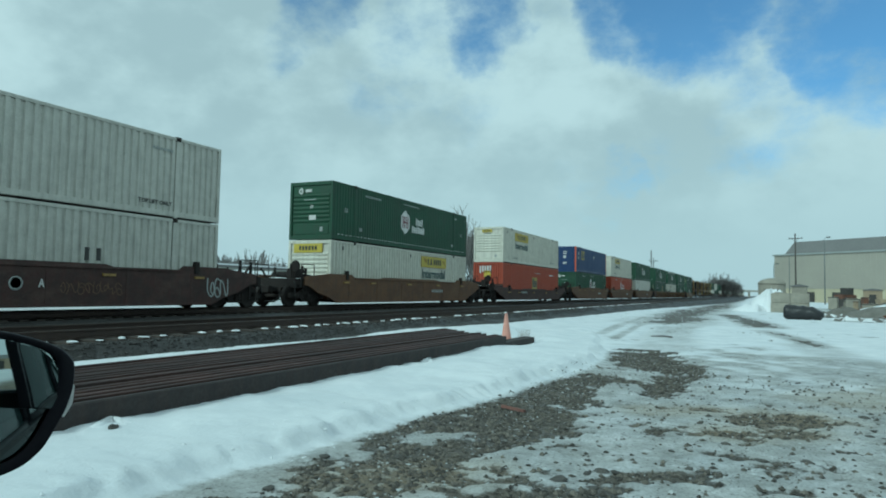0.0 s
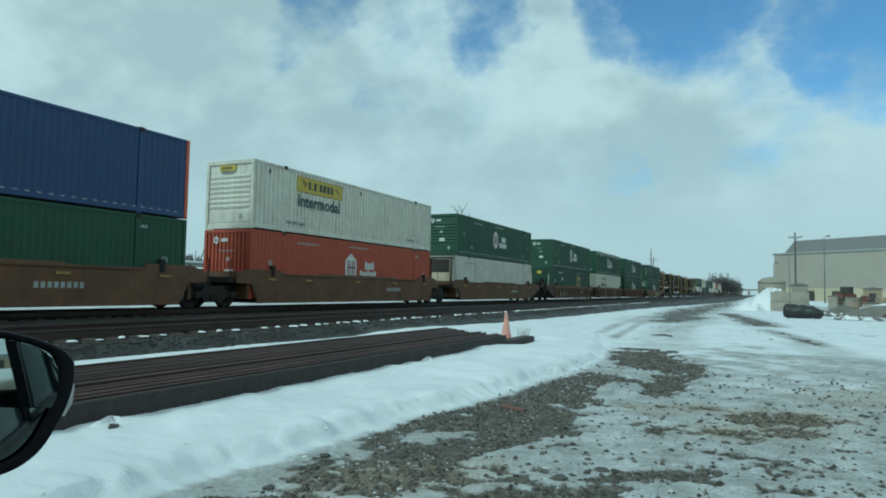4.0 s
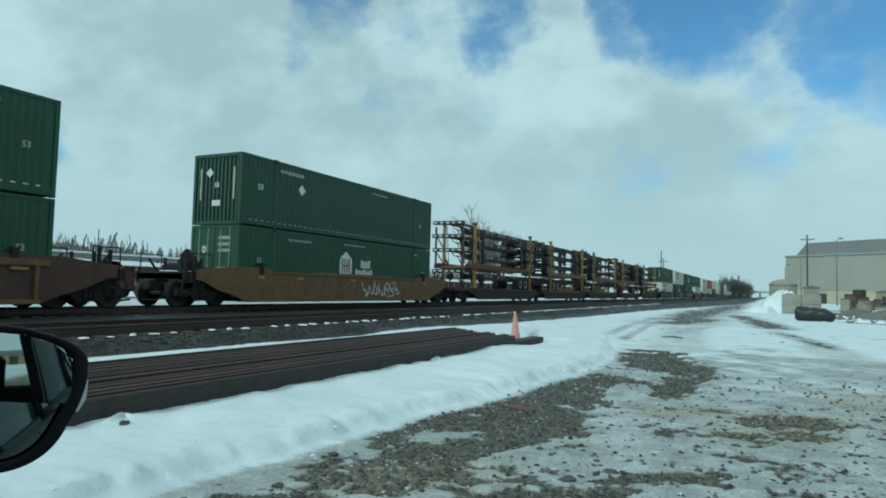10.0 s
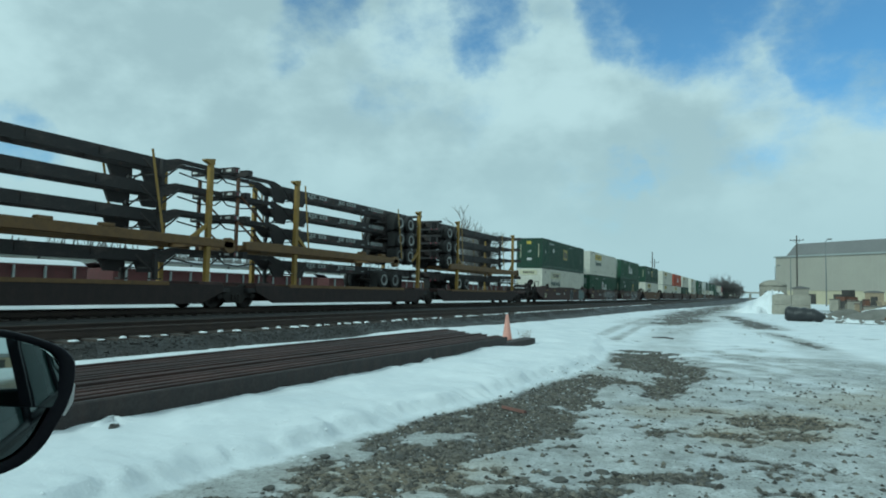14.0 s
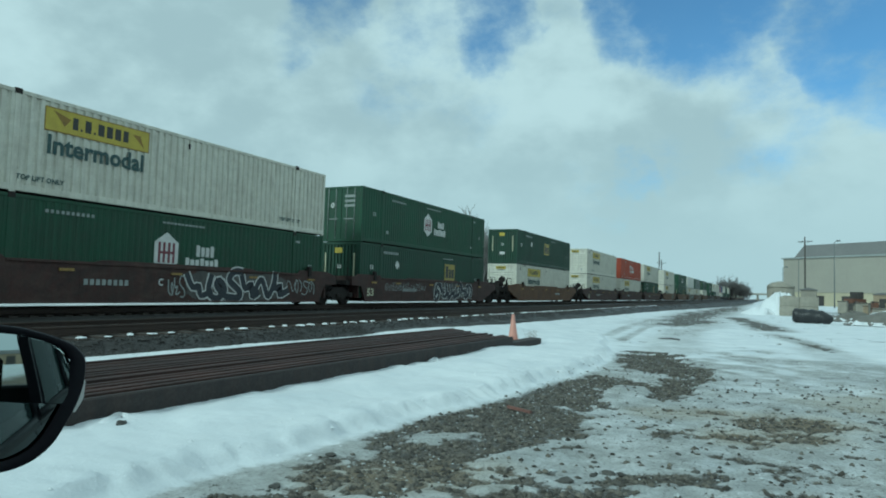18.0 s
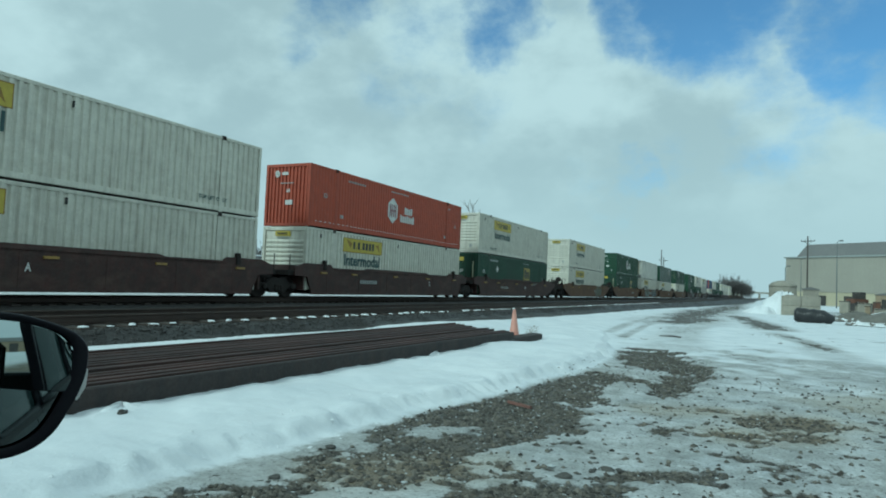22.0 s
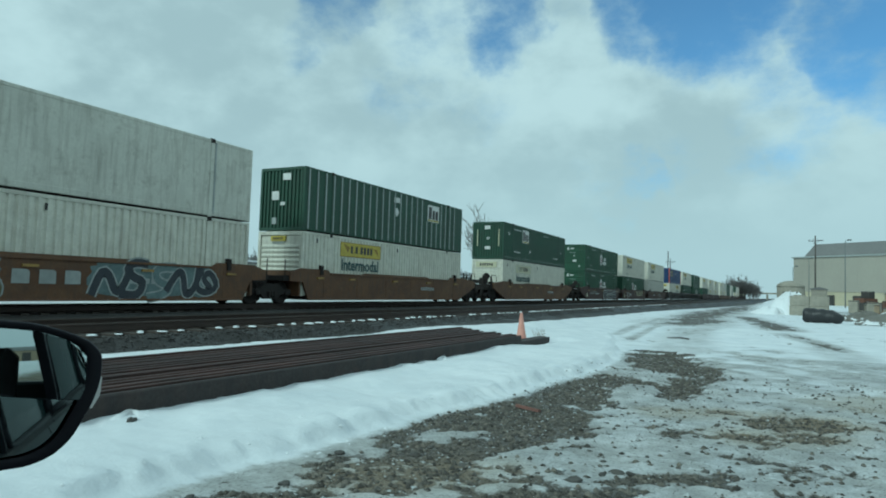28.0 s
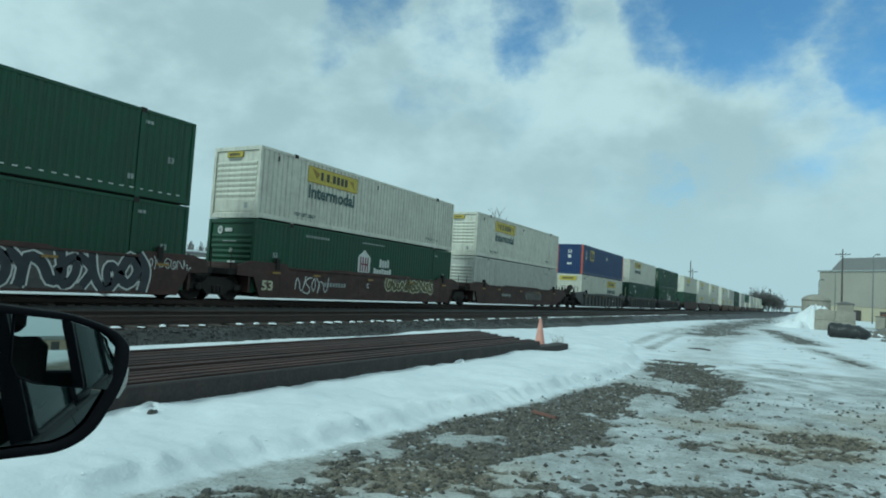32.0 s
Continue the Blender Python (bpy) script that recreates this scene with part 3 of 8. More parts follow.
# earth-brown stains: centre line, radius; the fourth paints a window smear on the ground
MUD_SMEAR = [(-0.25, 7.5, 0.35, 7.95, 0.4), (0.05, 8.65, 0.40, 8.75, 0.6), (-1.2, 8.4, -0.3, 8.95, 0.36), (1.2, 10.7, 2.8, 12.4, 0.8), (-2.75, 4.2, -2.2, 4.8, 0.45), (9.0, -1.0, 60.0, -4.5, 5.0)]
EDGE_Y = (2.0, 3.6, 4.7, 6.6, 7.9, 9.4, 12.1, 14.0, 16.4, 19.5, 22.9, 26.0, 30.0, 40.0)
EDGE_X = (-3.74, -3.69, -3.52, -3.47, -3.25, -3.13, -2.90, -3.0, -3.39, -4.1, -5.03, -6.2, -7.5, -8.9)


def bank_edge(y):
    """Right-hand edge of the ploughed snow bank."""
    return np.interp(y, EDGE_Y, EDGE_X)


def ballast_edge(y):
    """Where the dark ballast meets the snow of the yard."""
    return np.interp(y, (0, 9, 14, 18, 21, 24, 34, 50, 76, 150), (-10.45, -10.45, -10.05, -9.8, -9.25, -8.85, -9.0, -8.9, -8.0, -4.75))


def ground_fields(x, y):
    """Height, snow cover and mud of the ground at arrays of points."""
    n1, n2 = rough_noise(x, y, 0.7, 3), rough_noise(x, y, 3.1, 11)
    n3 = rough_noise(x, y, 9.0, 23, 3)
    g = np.zeros_like(x)
    for ax, ay, bx, by, r, s in GRAVEL:
        g = np.maximum(g, s * capsule(x, y, ax, ay, bx, by, r, r * 0.75))
    for ax, ay, bx, by, r, s in CLEAN:
        g = g - s * capsule(x, y, ax, ay, bx, by, r, r * 0.75)
    e = bank_edge(y) + 0.22 * (n2 - 0.47) + 0.20 * (n3 - 0.44)
    yard = smooth(-0.06, 0.16, x - e)
    # slush lumps fray the borders, and thin snow lets stones through close by
    thin = (0.20 + 0.26 * smooth(-1.0, -3.0, x)) * (1 - smooth(6, 13, y)) * yard * smooth(4.5, 2.0, np.abs(x))
    bare = g + thin * 0.62 + (n1 - 0.47) * 1.0 + (n2 - 0.47) * 1.6 + (n3 - 0.44) * 1.9
    snow = 1 - smooth(0.34, 0.92, bare) * yard
    be = ballast_edge(y) + (n2 - 0.47) * (0.40 + 0.6 * smooth(18, 30, y)) + (n3 - 0.44) * 0.35
    stone = smooth(0.12, -0.12, x - be) * smooth(-22.6, -22.2, x + (n1 - 0.5) * 0.8)
    snow = snow * (1 - stone)
    mud_smear = np.zeros_like(x)
    for ax, ay, bx, by, r in MUD_SMEAR:
        mud_smear = np.maximum(mud_smear, capsule(x, y, ax, ay, bx, by, r, r * 0.7))
    # relief
    z = 0.016 * (n2 - 0.47) * 2 + 0.02 * (n1 - 0.47)
    z = z + (0.025 + 0.02 * smooth(5, 9, y)) * snow * (0.4 + n1) * smooth(0.1, 0.9, snow)
    bank = (0.55 * smooth(-0.12, -0.36 + 0.1 * (n2 - 0.47), x - e) + 0.45 * smooth(-0.3, -1.6, x - e)) * (1 - smooth(16, 30, y)) * smooth(-5.62, -5.30 + 0.25 * (n2 - 0.47), x)
    bank = bank * (1 - 0.8 * capsule(x, y, -5.25, 14.8, -5.05, 17.0, 0.30, 0.22))
    crest = np.exp(-((x - e + 0.48) / 0.26) ** 2) * (1 - smooth(19, 25, y))
    z = z + crest * (0.026 + 0.014 * (n2 - 0.42) + (0.014 + 0.022 * smooth(6, 12, y)) * (n3 - 0.42)) + bank * (0.12 + 0.06 * n1 + 0.022 * (n3 - 0.44) + 0.03 * (n2 - 0.47)) + smooth(0.0, -0.25, x - e) * (1 - smooth(20, 34, y)) * smooth(-5.6, -5.3, x) * 0.04
    z = z + 0.10 * smooth(-7.6, -8.6, x) + 0.10 * smooth(14.5, 17.5, y) * smooth(-5.2, -6.2, x) * (1 - smooth(20, 40, y))
    z = z + 0.24 * smooth(0.1, -0.75, x - ballast_edge(y)) * smooth(-10.3, -10.9, x) - 0.04 * smooth(-10.2, -10.9, x)
    z = z + 0.22 * smooth(-9.0, -10.9, x) * smooth(20, 40, y) * 0.4
    top = smooth(-10.75, -11.15, x) * smooth(-23.2, -22.4, x)
    z = z * (1 - top) + top * (0.33 + 0.03 * (n3 - 0.44) + 0.02 * (n2 - 0.47))
    far = smooth(-22.2, -23.6, x)
    z = z * (1 - far) + far * (0.60 + 0.06 * n1)
    # wheel ruts in the snow of the lane
    rut = capsule(x, y, -4.1, 21.0, -5.6, 36.0, 0.22, 0.2) + capsule(x, y, -3.3, 19.5, -4.2, 28.0, 0.22, 0.2) + capsule(x, y, -5.6, 36.0, -8.6, 44.0, 0.25, 0.2)
    z = z - 0.05 * rut
    snow = np.clip(snow - 0.22 * rut * (n2 * 1.6), 0, 1)
    ice = np.clip(yard * (1 - smooth(12.5, 19.5, y - 14 * (n1 - 0.47) - 8 * (n2 - 0.47))) * (1.05 + 0.8 * (n1 - 0.45) + 0.9 * (n2 - 0.45)) * smooth(9, 3, np.abs(x)), 0, 1)
    ice = np.clip(ice + 0.5 * yard * smooth(7.5, 4.5, y) * smooth(9, 3, np.abs(x)), 0, 1)
    for ax, ay, bx, by, r, s in SLUSH:
        ice = np.maximum(ice, s * capsule(x, y, ax, ay, bx, by, r, r * 0.6) * np.clip(0.75 + 1.2 * (n1 - 0.4) + 0.8 * (n2 - 0.47), 0, 1))
    return z, snow, np.clip(mud_smear * (0.5 + n2), 0, 1), stone, ice


def ground_material():
    m = bpy.data.materials.new("snow_gravel_and_ballast")
    m.use_nodes = True
    nt = m.node_tree
    n, l = nt.nodes, nt.links
    p = n["Principled BSDF"]
    tc = n.new("ShaderNodeTexCoord")

    def attr(name):
        a = n.new("ShaderNodeAttribute")
        a.attribute_name = name
        return a.outputs["Fac"]

    def noise(sc, det=4, ro=0.6):
        t = n.new("ShaderNodeTexNoise")
        t.inputs["Scale"].default_value, t.inputs["Detail"].default_value, t.inputs["Roughness"].default_value = sc, det, ro
        l.new(tc.outputs["Object"], t.inputs["Vector"])
        return t.outputs["Fac"]

    def cells(sc, out="Distance"):
        t = n.new("ShaderNodeTexVoronoi")
        t.inputs["Scale"].default_value = sc
        l.new(tc.outputs["Object"], t.inputs["Vector"])
        return t.outputs[out]

    def ramp(v, a, b, c=0.0, d=1.0):
        r = n.new("ShaderNodeMapRange")
        l.new(v, r.inputs[0])
        for i, k in enumerate((a, b, c, d)):
            r.inputs[1 + i].default_value = k
        return r.outputs[0]

    def blend(fac, a, b):
        x = n.new("ShaderNodeMix")
        x.data_type = "RGBA"
        l.new(fac, x.inputs["Factor"])
        for key, v in (("A", a), ("B", b)):
            if isinstance(v, tuple):
                x.inputs[key].default_value = (*v, 1)
            else:
                l.new(v, x.inputs[key])
        return x.outputs["Result"]

    def mth(op, a, b):
        x = n.new("ShaderNodeMath")
        x.operation = op
        for i, v in enumerate((a, b)):
            if isinstance(v, (int, float)):
                x.inputs[i].default_value = v
            else:
                l.new(v, x.inputs[i])
        return x.outputs[0]

    stones, pebble = cells(34), cells(34, "Color")
    sep = n.new("ShaderNodeSeparateColor")
    l.new(pebble, sep.inputs[0])
    gravel = blend(ramp(sep.outputs[0], 0.0, 1.0), (0.048, 0.044, 0.037), (0.15, 0.14, 0.12))
    gravel = blend(ramp(stones, 0.25, 0.75, 0.0, 0.75), gravel, (0.04, 0.037, 0.032))
    gravel = blend(ramp(noise(38, 4, 0.7), 0.60, 0.70, 0.0, 0.75), gravel, (0.46, 0.47, 0.46))
    gravel = blend(ramp(noise(1.5, 5), 0.4, 0.65, 0.0, 0.6), gravel, (0.115, 0.095, 0.066))
    mudded = blend(ramp(attr("mud_smear"), 0.2, 0.9, 0.0, 0.75), gravel, (0.19, 0.155, 0.105))
    ballast = blend(ramp(sep.outputs[1], 0.0, 1.0), (0.018, 0.0175, 0.017), (0.048, 0.046, 0.043))
    ballast = blend(ramp(noise(0.6, 5), 0.35, 0.7, 0.0, 0.6), ballast, (0.026, 0.022, 0.020))
    earth = blend(attr("stone"), mudded, ballast)
    snowc = blend(ramp(noise(1.1, 6), 0.35, 0.7), (0.75, 0.77, 0.79), (0.62, 0.65, 0.68))
    icec = blend(ramp(noise(2.2, 6), 0.3, 0.7), (0.42, 0.425, 0.415), (0.24, 0.245, 0.235))
    icec = blend(ramp(noise(7, 7, 0.75), 0.52, 0.68, 0.0, 0.6), icec, (0.66, 0.68, 0.69))
    snowc = blend(mth("MULTIPLY", attr("ice"), ramp(noise(1.9, 6), 0.32, 0.54, 0.50, 1.0)), snowc, icec)
    snowc = blend(mth("MULTIPLY", attr("mud_smear"), 0.55), snowc, (0.33, 0.29, 0.21))
    grit = ramp(noise(34, 6, 0.72), 0.50, 0.66, 0.0, 0.78)
    snowc = blend(mth("MULTIPLY", grit, attr("ice")), snowc, (0.10, 0.095, 0.082))
    cover = mth("ADD", attr("snow"), mth("MULTIPLY", mth("SUBTRACT", noise(24, 7, 0.8), 0.5), 2.0))
    cover = ramp(cover, 0.33, 0.67)
    col = blend(cover, earth, snowc)
    l.new(col, p.inputs["Base Color"])
    wet = ramp(noise(0.9, 4), 0.45, 0.6, 0.55, 0.9)
    l.new(wet, p.inputs["Roughness"])
    h = mth("ADD", mth("MULTIPLY", mth("SUBTRACT", 1.0, stones), mth("SUBTRACT", 1.0, cover)), mth("MULTIPLY", noise(9, 6, 0.65), 0.9))
    b = n.new("ShaderNodeBump")
    b.inputs["Strength"].default_value, b.inputs["Distance"].default_value = 0.55, 0.03
    l.new(h, b.inputs["Height"])
    l.new(b.outputs[0], p.inputs["Normal"])
    return m


def steps(*spans):
    out = [spans[0][0]]
    for a, b, d in spans:
        k = max(1, int(round((b - a) / d)))
        out += [a + (b - a) * (i + 1) / k for i in range(k)]
    return np.array(out)


def grow(a, b, k):
    """k growing steps from a out to b."""
    s = np.linspace(0, 1, k + 1)[1:]
    return a + (b - a) * s ** 3


def build_ground():
    xs = np.concatenate([grow(-26, -2500, 24)[::-1], steps((-26, -12, 0.5), (-12, -7, 0.16), (-7, 2.2, 0.055), (2.2, 8, 0.3)), grow(8, 2500, 26)])
    ys = np.concatenate([grow(0, -1500, 22)[::-1], steps((0, 2.4, 0.4), (2.4, 12, 0.055), (12, 26, 0.11), (26, 70, 0.4), (70, 160, 2.0)), grow(160, 3500, 26)])
    X, Y = np.meshgrid(xs, ys)
    z, snow, mud_smear, stone, ice = ground_fields(X, Y)
    me = bpy.data.meshes.new("ground")
    nx, ny = len(xs), len(ys)
    co = np.stack([X, Y, z], -1).reshape(-1, 3).astype(np.float32)
    i = np.arange((nx - 1) * (ny - 1))
    r, c = i // (nx - 1), i % (nx - 1)
    q = np.stack([r * nx + c, r * nx + c + 1, (r + 1) * nx + c + 1, (r + 1) * nx + c], 1).astype(np.int32)
    me.vertices.add(len(co))
    me.vertices.foreach_set("co", co.ravel())
    me.loops.add(q.size)
    me.loops.foreach_set("vertex_index", q.ravel())
    me.polygons.add(len(q))
    me.polygons.foreach_set("loop_start", np.arange(0, q.size, 4, dtype=np.int32))
    me.polygons.foreach_set("use_smooth", np.ones(len(q), dtype=bool))
    me.update(calc_edges=True)
    for name, val in (("snow", snow), ("mud_smear", mud_smear), ("stone", stone), ("ice", ice)):
        me.attributes.new(name, "FLOAT", "POINT").data.foreach_set("value", val.ravel().astype(np.float32))
    me.materials.append(ground_material())
    return tagged(new("ground", me), "snowy rail yard ground with gravel, slush and dark ballast", "ground", kind="structure")


def height(x, y):
    return float(ground_fields(np.array([float(x)]), np.array([float(y)]))[0][0])


build_ground()


# ---- loose stones and slush lumps ----
def scatter(name, label, category, mat, count, place, size, seed, flat=0.65):
    """Many small angular lumps as one mesh."""
    rng = np.random.RandomState(seed)
    base = np.array([(1, 0, 0), (-1, 0, 0), (0, 1, 0), (0, -1, 0), (0, 0, 1), (0, 0, -1)], float)
    tri = np.array([(0, 2, 4), (2, 1, 4), (1, 3, 4), (3, 0, 4), (2, 0, 5), (1, 2, 5), (3, 1, 5), (0, 3, 5)])
    pts = place(rng, count)
    x, y = pts[:, 0], pts[:, 1]
    z = ground_fields(x, y)[0]
    k = len(x)
    s = size[0] + (size[1] - size[0]) * rng.rand(k) ** 3.2
    ang = rng.rand(k) * math.tau
    v = base[None] * (0.65 + 0.7 * rng.rand(k, 6, 1)) * s[:, None, None]
    v[:, :, 2] *= flat
    ca, sa = np.cos(ang)[:, None], np.sin(ang)[:, None]
    vx, vy = v[:, :, 0] * ca - v[:, :, 1] * sa, v[:, :, 0] * sa + v[:, :, 1] * ca
    co = np.stack([vx + x[:, None], vy + y[:, None], v[:, :, 2] + (z + s * flat * 0.25)[:, None]], -1).reshape(-1, 3)
    f = (tri[None] + 6 * np.arange(k)[:, None, None]).reshape(-1, 3)
    me = bpy.data.meshes.new(name)
    me.from_pydata(co.tolist(), [], f.tolist())
    me.materials.append(mat)
    return tagged(new(name, me), label, category, kind="stuff")


def on_gravel(rng, count):
    p = np.stack([-4.2 + 6.2 * rng.rand(count * 6), 2.6 + 15 * rng.rand(count * 6) ** 1.5], 1)
    snow = ground_fields(p[:, 0], p[:, 1])[1]
    p = p[(rng.rand(len(p)) > snow * 1.25) | ((rng.rand(len(p)) < 0.06) & (p[:, 0] > -3.2) & (p[:, 1] < 13))]
    return p[:count]


def on_shoulder(rng, count):
    return np.stack([-11.3 + 0.9 * rng.rand(count), 2 + 45 * rng.rand(count) ** 1.4], 1)


def on_slush(rng, count):
    p = np.stack([-4.0 + 6.0 * rng.rand(count * 3), 2.6 + 14 * rng.rand(count * 3) ** 1.4], 1)
    return p[(ground_fields(p[:, 0], p[:, 1])[1] > 0.3) & (p[:, 0] > bank_edge(p[:, 1]) + 0.3)][:count]


def on_bank(rng, count):
    y = 2.6 + 17 * rng.rand(count) ** 1.3
    return np.stack([bank_edge(y) + 0.1 - 0.9 * rng.rand(count) ** 1.3, y], 1)


scatter("gravel_stones", "grey angular gravel stones pressed in thin snow", "gravel", M["stone"], 21000, on_gravel, (0.005, 0.036), 5)
scatter("ballast_stones", "dark crushed ballast stones on the track shoulder", "ballast", M["ballaststone"], 6500, on_shoulder, (0.02, 0.05), 6)
scatter("slush_lumps", "small trampled lumps of frozen slush", "snow", M["slushlump"], 260, on_slush, (0.01, 0.05), 7, 0.4)


scatter("snow_crumbs", "small broken crumbs of snow on the ploughed bank", "snow", M["snowlump"], 260, on_bank, (0.006, 0.024), 8, 0.6)
scatter("snow_flecks", "white flecks of snow caught between the gravel stones", "snow", M["slushlump"], 2600, on_gravel, (0.005, 0.022), 15, 0.5)


def build_yard_stones():
    """Larger dark stones lying loose on the slush and on the bank."""
    rng = random.Random(77)
    shapes = []
    for k in range(5):
        bm = bmesh.new()
        bmesh.ops.create_icosphere(bm, subdivisions=2, radius=1.0)
        for v in bm.verts:
            v.co *= 0.8 + 0.45 * noise.noise(v.co * 1.1 + Vector((k * 7.0, 0, 0)))
            v.co.z *= 0.6
        me = bpy.data.meshes.new("stone")
        bm.to_mesh(me)
        bm.free()
        me.materials.append(M["darkstone"])
        shapes.append(me)
    spots = [(-5.02, 3.93, 0.07), (-3.15, 3.75, 0.05), (-2.3, 4.95, 0.06), (-1.7, 4.1, 0.07), (-1.4, 5.0, 0.07), (-1.15, 5.4, 0.075), (-1.05, 5.45, 0.06), (-1.25, 5.3, 0.05), (0.0, 6.35, 0.05), (-0.3, 6.9, 0.05), (0.35, 6.5, 0.05), (1.1, 9.2, 0.06), (1.0, 8.0, 0.05)]
    while len(spots) < 125:
        x, y = rng.uniform(-3.5, 1.2), 3.0 + 8.5 * rng.random() ** 1.6
        if x > float(bank_edge(y)) + 0.15:
            spots.append((x, y, 0.016 + 0.034 * rng.random() ** 2))
    for x, y, r in spots:
        at = pose(x, y, height(x, y) + r * 0.08, 0, 0, rng.uniform(0, 360)) @ Matrix.Diagonal((r * rng.uniform(0.9, 1.5), r * rng.uniform(0.7, 1.1), r * 0.8, 1))
        o = new("stone", rng.choice(shapes))
        o.matrix_basis = at
        tagged(o, "loose dark grey stone pressed in the slush", "stone", "loose yard stones")


build_yard_stones()
thing("wood_scrap", "reddish brown splinter of wood lying on gravel", "wood", at=pose(-2.69, 7.59, height(-2.69, 7.59) + 0.02, 0, 0, 62), geo=Geo().prism([(-0.02, 0), (0.025, 0), (0.02, 0.03), (-0.015, 0.035)], "y", -0.2, 0.2), mat=M["brick"])
thing("wood_scrap", "dark broken branch lying on the snowy lane", "wood", at=pose(-2.9, 22.6, height(-2.9, 22.6) + 0.03, 0, 0, 75), geo=Geo().tube([(0, -0.35, 0), (0.05, -0.05, 0.03), (-0.03, 0.35, 0.0)], 0.035, 6, 0.015), mat=M["pole_wood"])


# ---- tracks ----
RAIL_SECTION = [(-0.07, 0), (0.07, 0), (0.07, 0.012), (0.012, 0.03), (0.010, 0.125), (0.036, 0.137), (0.036, 0.165), (0.028, 0.172),
                (-0.028, 0.172), (-0.036, 0.165), (-0.036, 0.137), (-0.010, 0.125), (-0.012, 0.03), (-0.07, 0.012)]
NEAR_TRACK, MAIN_TRACK = -12.5, -19.915


def build_tracks():
    for cx, word in ((NEAR_TRACK, "near"), (MAIN_TRACK, "main"), (-28.4, "siding")):
        for side in (-1, 1):
            g = Geo().prism([(cx + side * 0.7535 + u, RAIL_Z - 0.172 + w) for u, w in RAIL_SECTION], "y", -120, 1500)
            thing("rail", "long worn steel rail spiked to dark ties", "rail", "rails of the tracks", kind="structure", geo=g, mat=M["railtop"])
        me = Geo().box(-1.3, 1.3, -0.115, 0.115, -0.16, 0.0).mesh("tie", M["tie"], 0.012)
        rng = random.Random(4)
        root = thing("track_bed_%s" % word, "row of dark creosoted wooden ties in ballast", "track", kind="structure")
        rest = Geo()
        for k in range(-20, 1200):
            y = k * 0.525 + rng.uniform(-0.03, 0.03)
            dx, tz = rng.uniform(-0.06, 0.06), RAIL_Z - 0.178 + rng.uniform(-0.012, 0.0)
            if word == "near" and 4 < y < 75:
                part("tie", me, None, root, at=pose(cx + dx, y, tz, 0, 0, rng.uniform(-1.2, 1.2)))
            elif y < (320 if word != "siding" else 160):
                rest.box(cx - 1.3 + dx, cx + 1.3 + dx, y - 0.115, y + 0.115, tz - 0.16, tz)
        tagged(part("tie_row", rest, M["tie"], root), kind="stuff")
    # snow left on the tie ends
    g = Geo()
    rng = random.Random(9)
    for k in range(6, 150):
        y = k * 0.525
        if rng.random() < 0.18:
            continue
        w, d, hgt = rng.uniform(0.04, 0.16), rng.uniform(0.04, 0.13), rng.uniform(0.012, 0.06)
        cx = NEAR_TRACK + 1.3 - rng.uniform(0.02, 0.16)
        cz = RAIL_Z - 0.185
        n = 8
        ring = lambda r, z: [(cx + math.cos(a * math.tau / n) * w * r * rng.uniform(0.8, 1.15), y + math.sin(a * math.tau / n) * d * r * rng.uniform(0.8, 1.15), cz + z) for a in range(n)]
        vs = ring(1, 0) + ring(0.75, hgt * 0.7) + [(cx, y, cz + hgt)]
        fs = [(a, (a + 1) % n, n + (a + 1) % n, n + a) for a in range(n)] + [(n + a, n + (a + 1) % n, 2 * n) for a in range(n)]
        g.add(vs, fs, True)
    thing("tie_snow", "small white caps of snow on the tie ends", "snow", kind="stuff", geo=g, mat=M["snowlump"])


build_tracks()


# ---- stacked rails beside the track, with the cone ----
def build_rail_pile():
    rng = random.Random(12)
    for layer, z in ((0, 0.075), (1, 0.250)):
        for k in range(15):
            x = -7.53 + k * 0.150 + rng.uniform(-0.012, 0.012)
            end = 15.9 if x < -7.1 else 15.35 if x < -6.65 else 14.95 if x < -5.95 else 14.45
            end += rng.uniform(-0.12, 0.08) - (0.1 if layer == 0 else 0)
            if layer == 0 and k > 12:
                end = 16.3
            lift = rng.uniform(-0.012, 0.012) if layer else 0.0
            g = Geo().prism([(x + u, z + lift + w) for u, w in RAIL_SECTION], "y", -8.4 + rng.uniform(-0.5, 0.5), end)
            thing("stacked_rail", "rusted brown steel rail lying in a stacked pile", "rail", "stacked spare rails", geo=g, mat=M["rustrail"])
    thing("steel_beam", "long dark weathered steel beam along the rail stack", "beam", geo=Geo().prism([(-5.345, 0.02), (-5.285, 0.02), (-5.285, 0.40), (-5.30, 0.415), (-5.345, 0.415)], "y", -8.4, 14.4), mat=M["beamdark"])
    thing("steel_beam", "short low dark steel beam past the rail stack", "beam", geo=Geo().prism([(-5.56, 0.02), (-5.30, 0.02), (-5.30, 0.265), (-5.56, 0.28)], "y", 14.42, 16.55), mat=M["beamdark"])
    for y in (-6, -2, 2, 6, 10, 13.2):
        thing("timber_bearer", "dark squared timber under the stacked rails", "timber", "timber bearers", geo=Geo().box(-8.1, -5.35, y - 0.1, y + 0.1, 0.0, 0.075), mat=M["tie"], bevel=0.01)


build_rail_pile()


def build_cone(at):
    c = thing("traffic_cone", "faded orange plastic traffic cone in the snow", "traffic cone", at=at)
    part("base", Geo().box(-0.18, 0.18, -0.18, 0.18, 0, 0.035), M["cone"], c, bevel=0.012)
    part("body", Geo().lathe([(0.135, 0.03), (0.13, 0.05), (0.036, 0.69), (0.030, 0.71), (0.024, 0.71)], n=24), M["cone"], c)


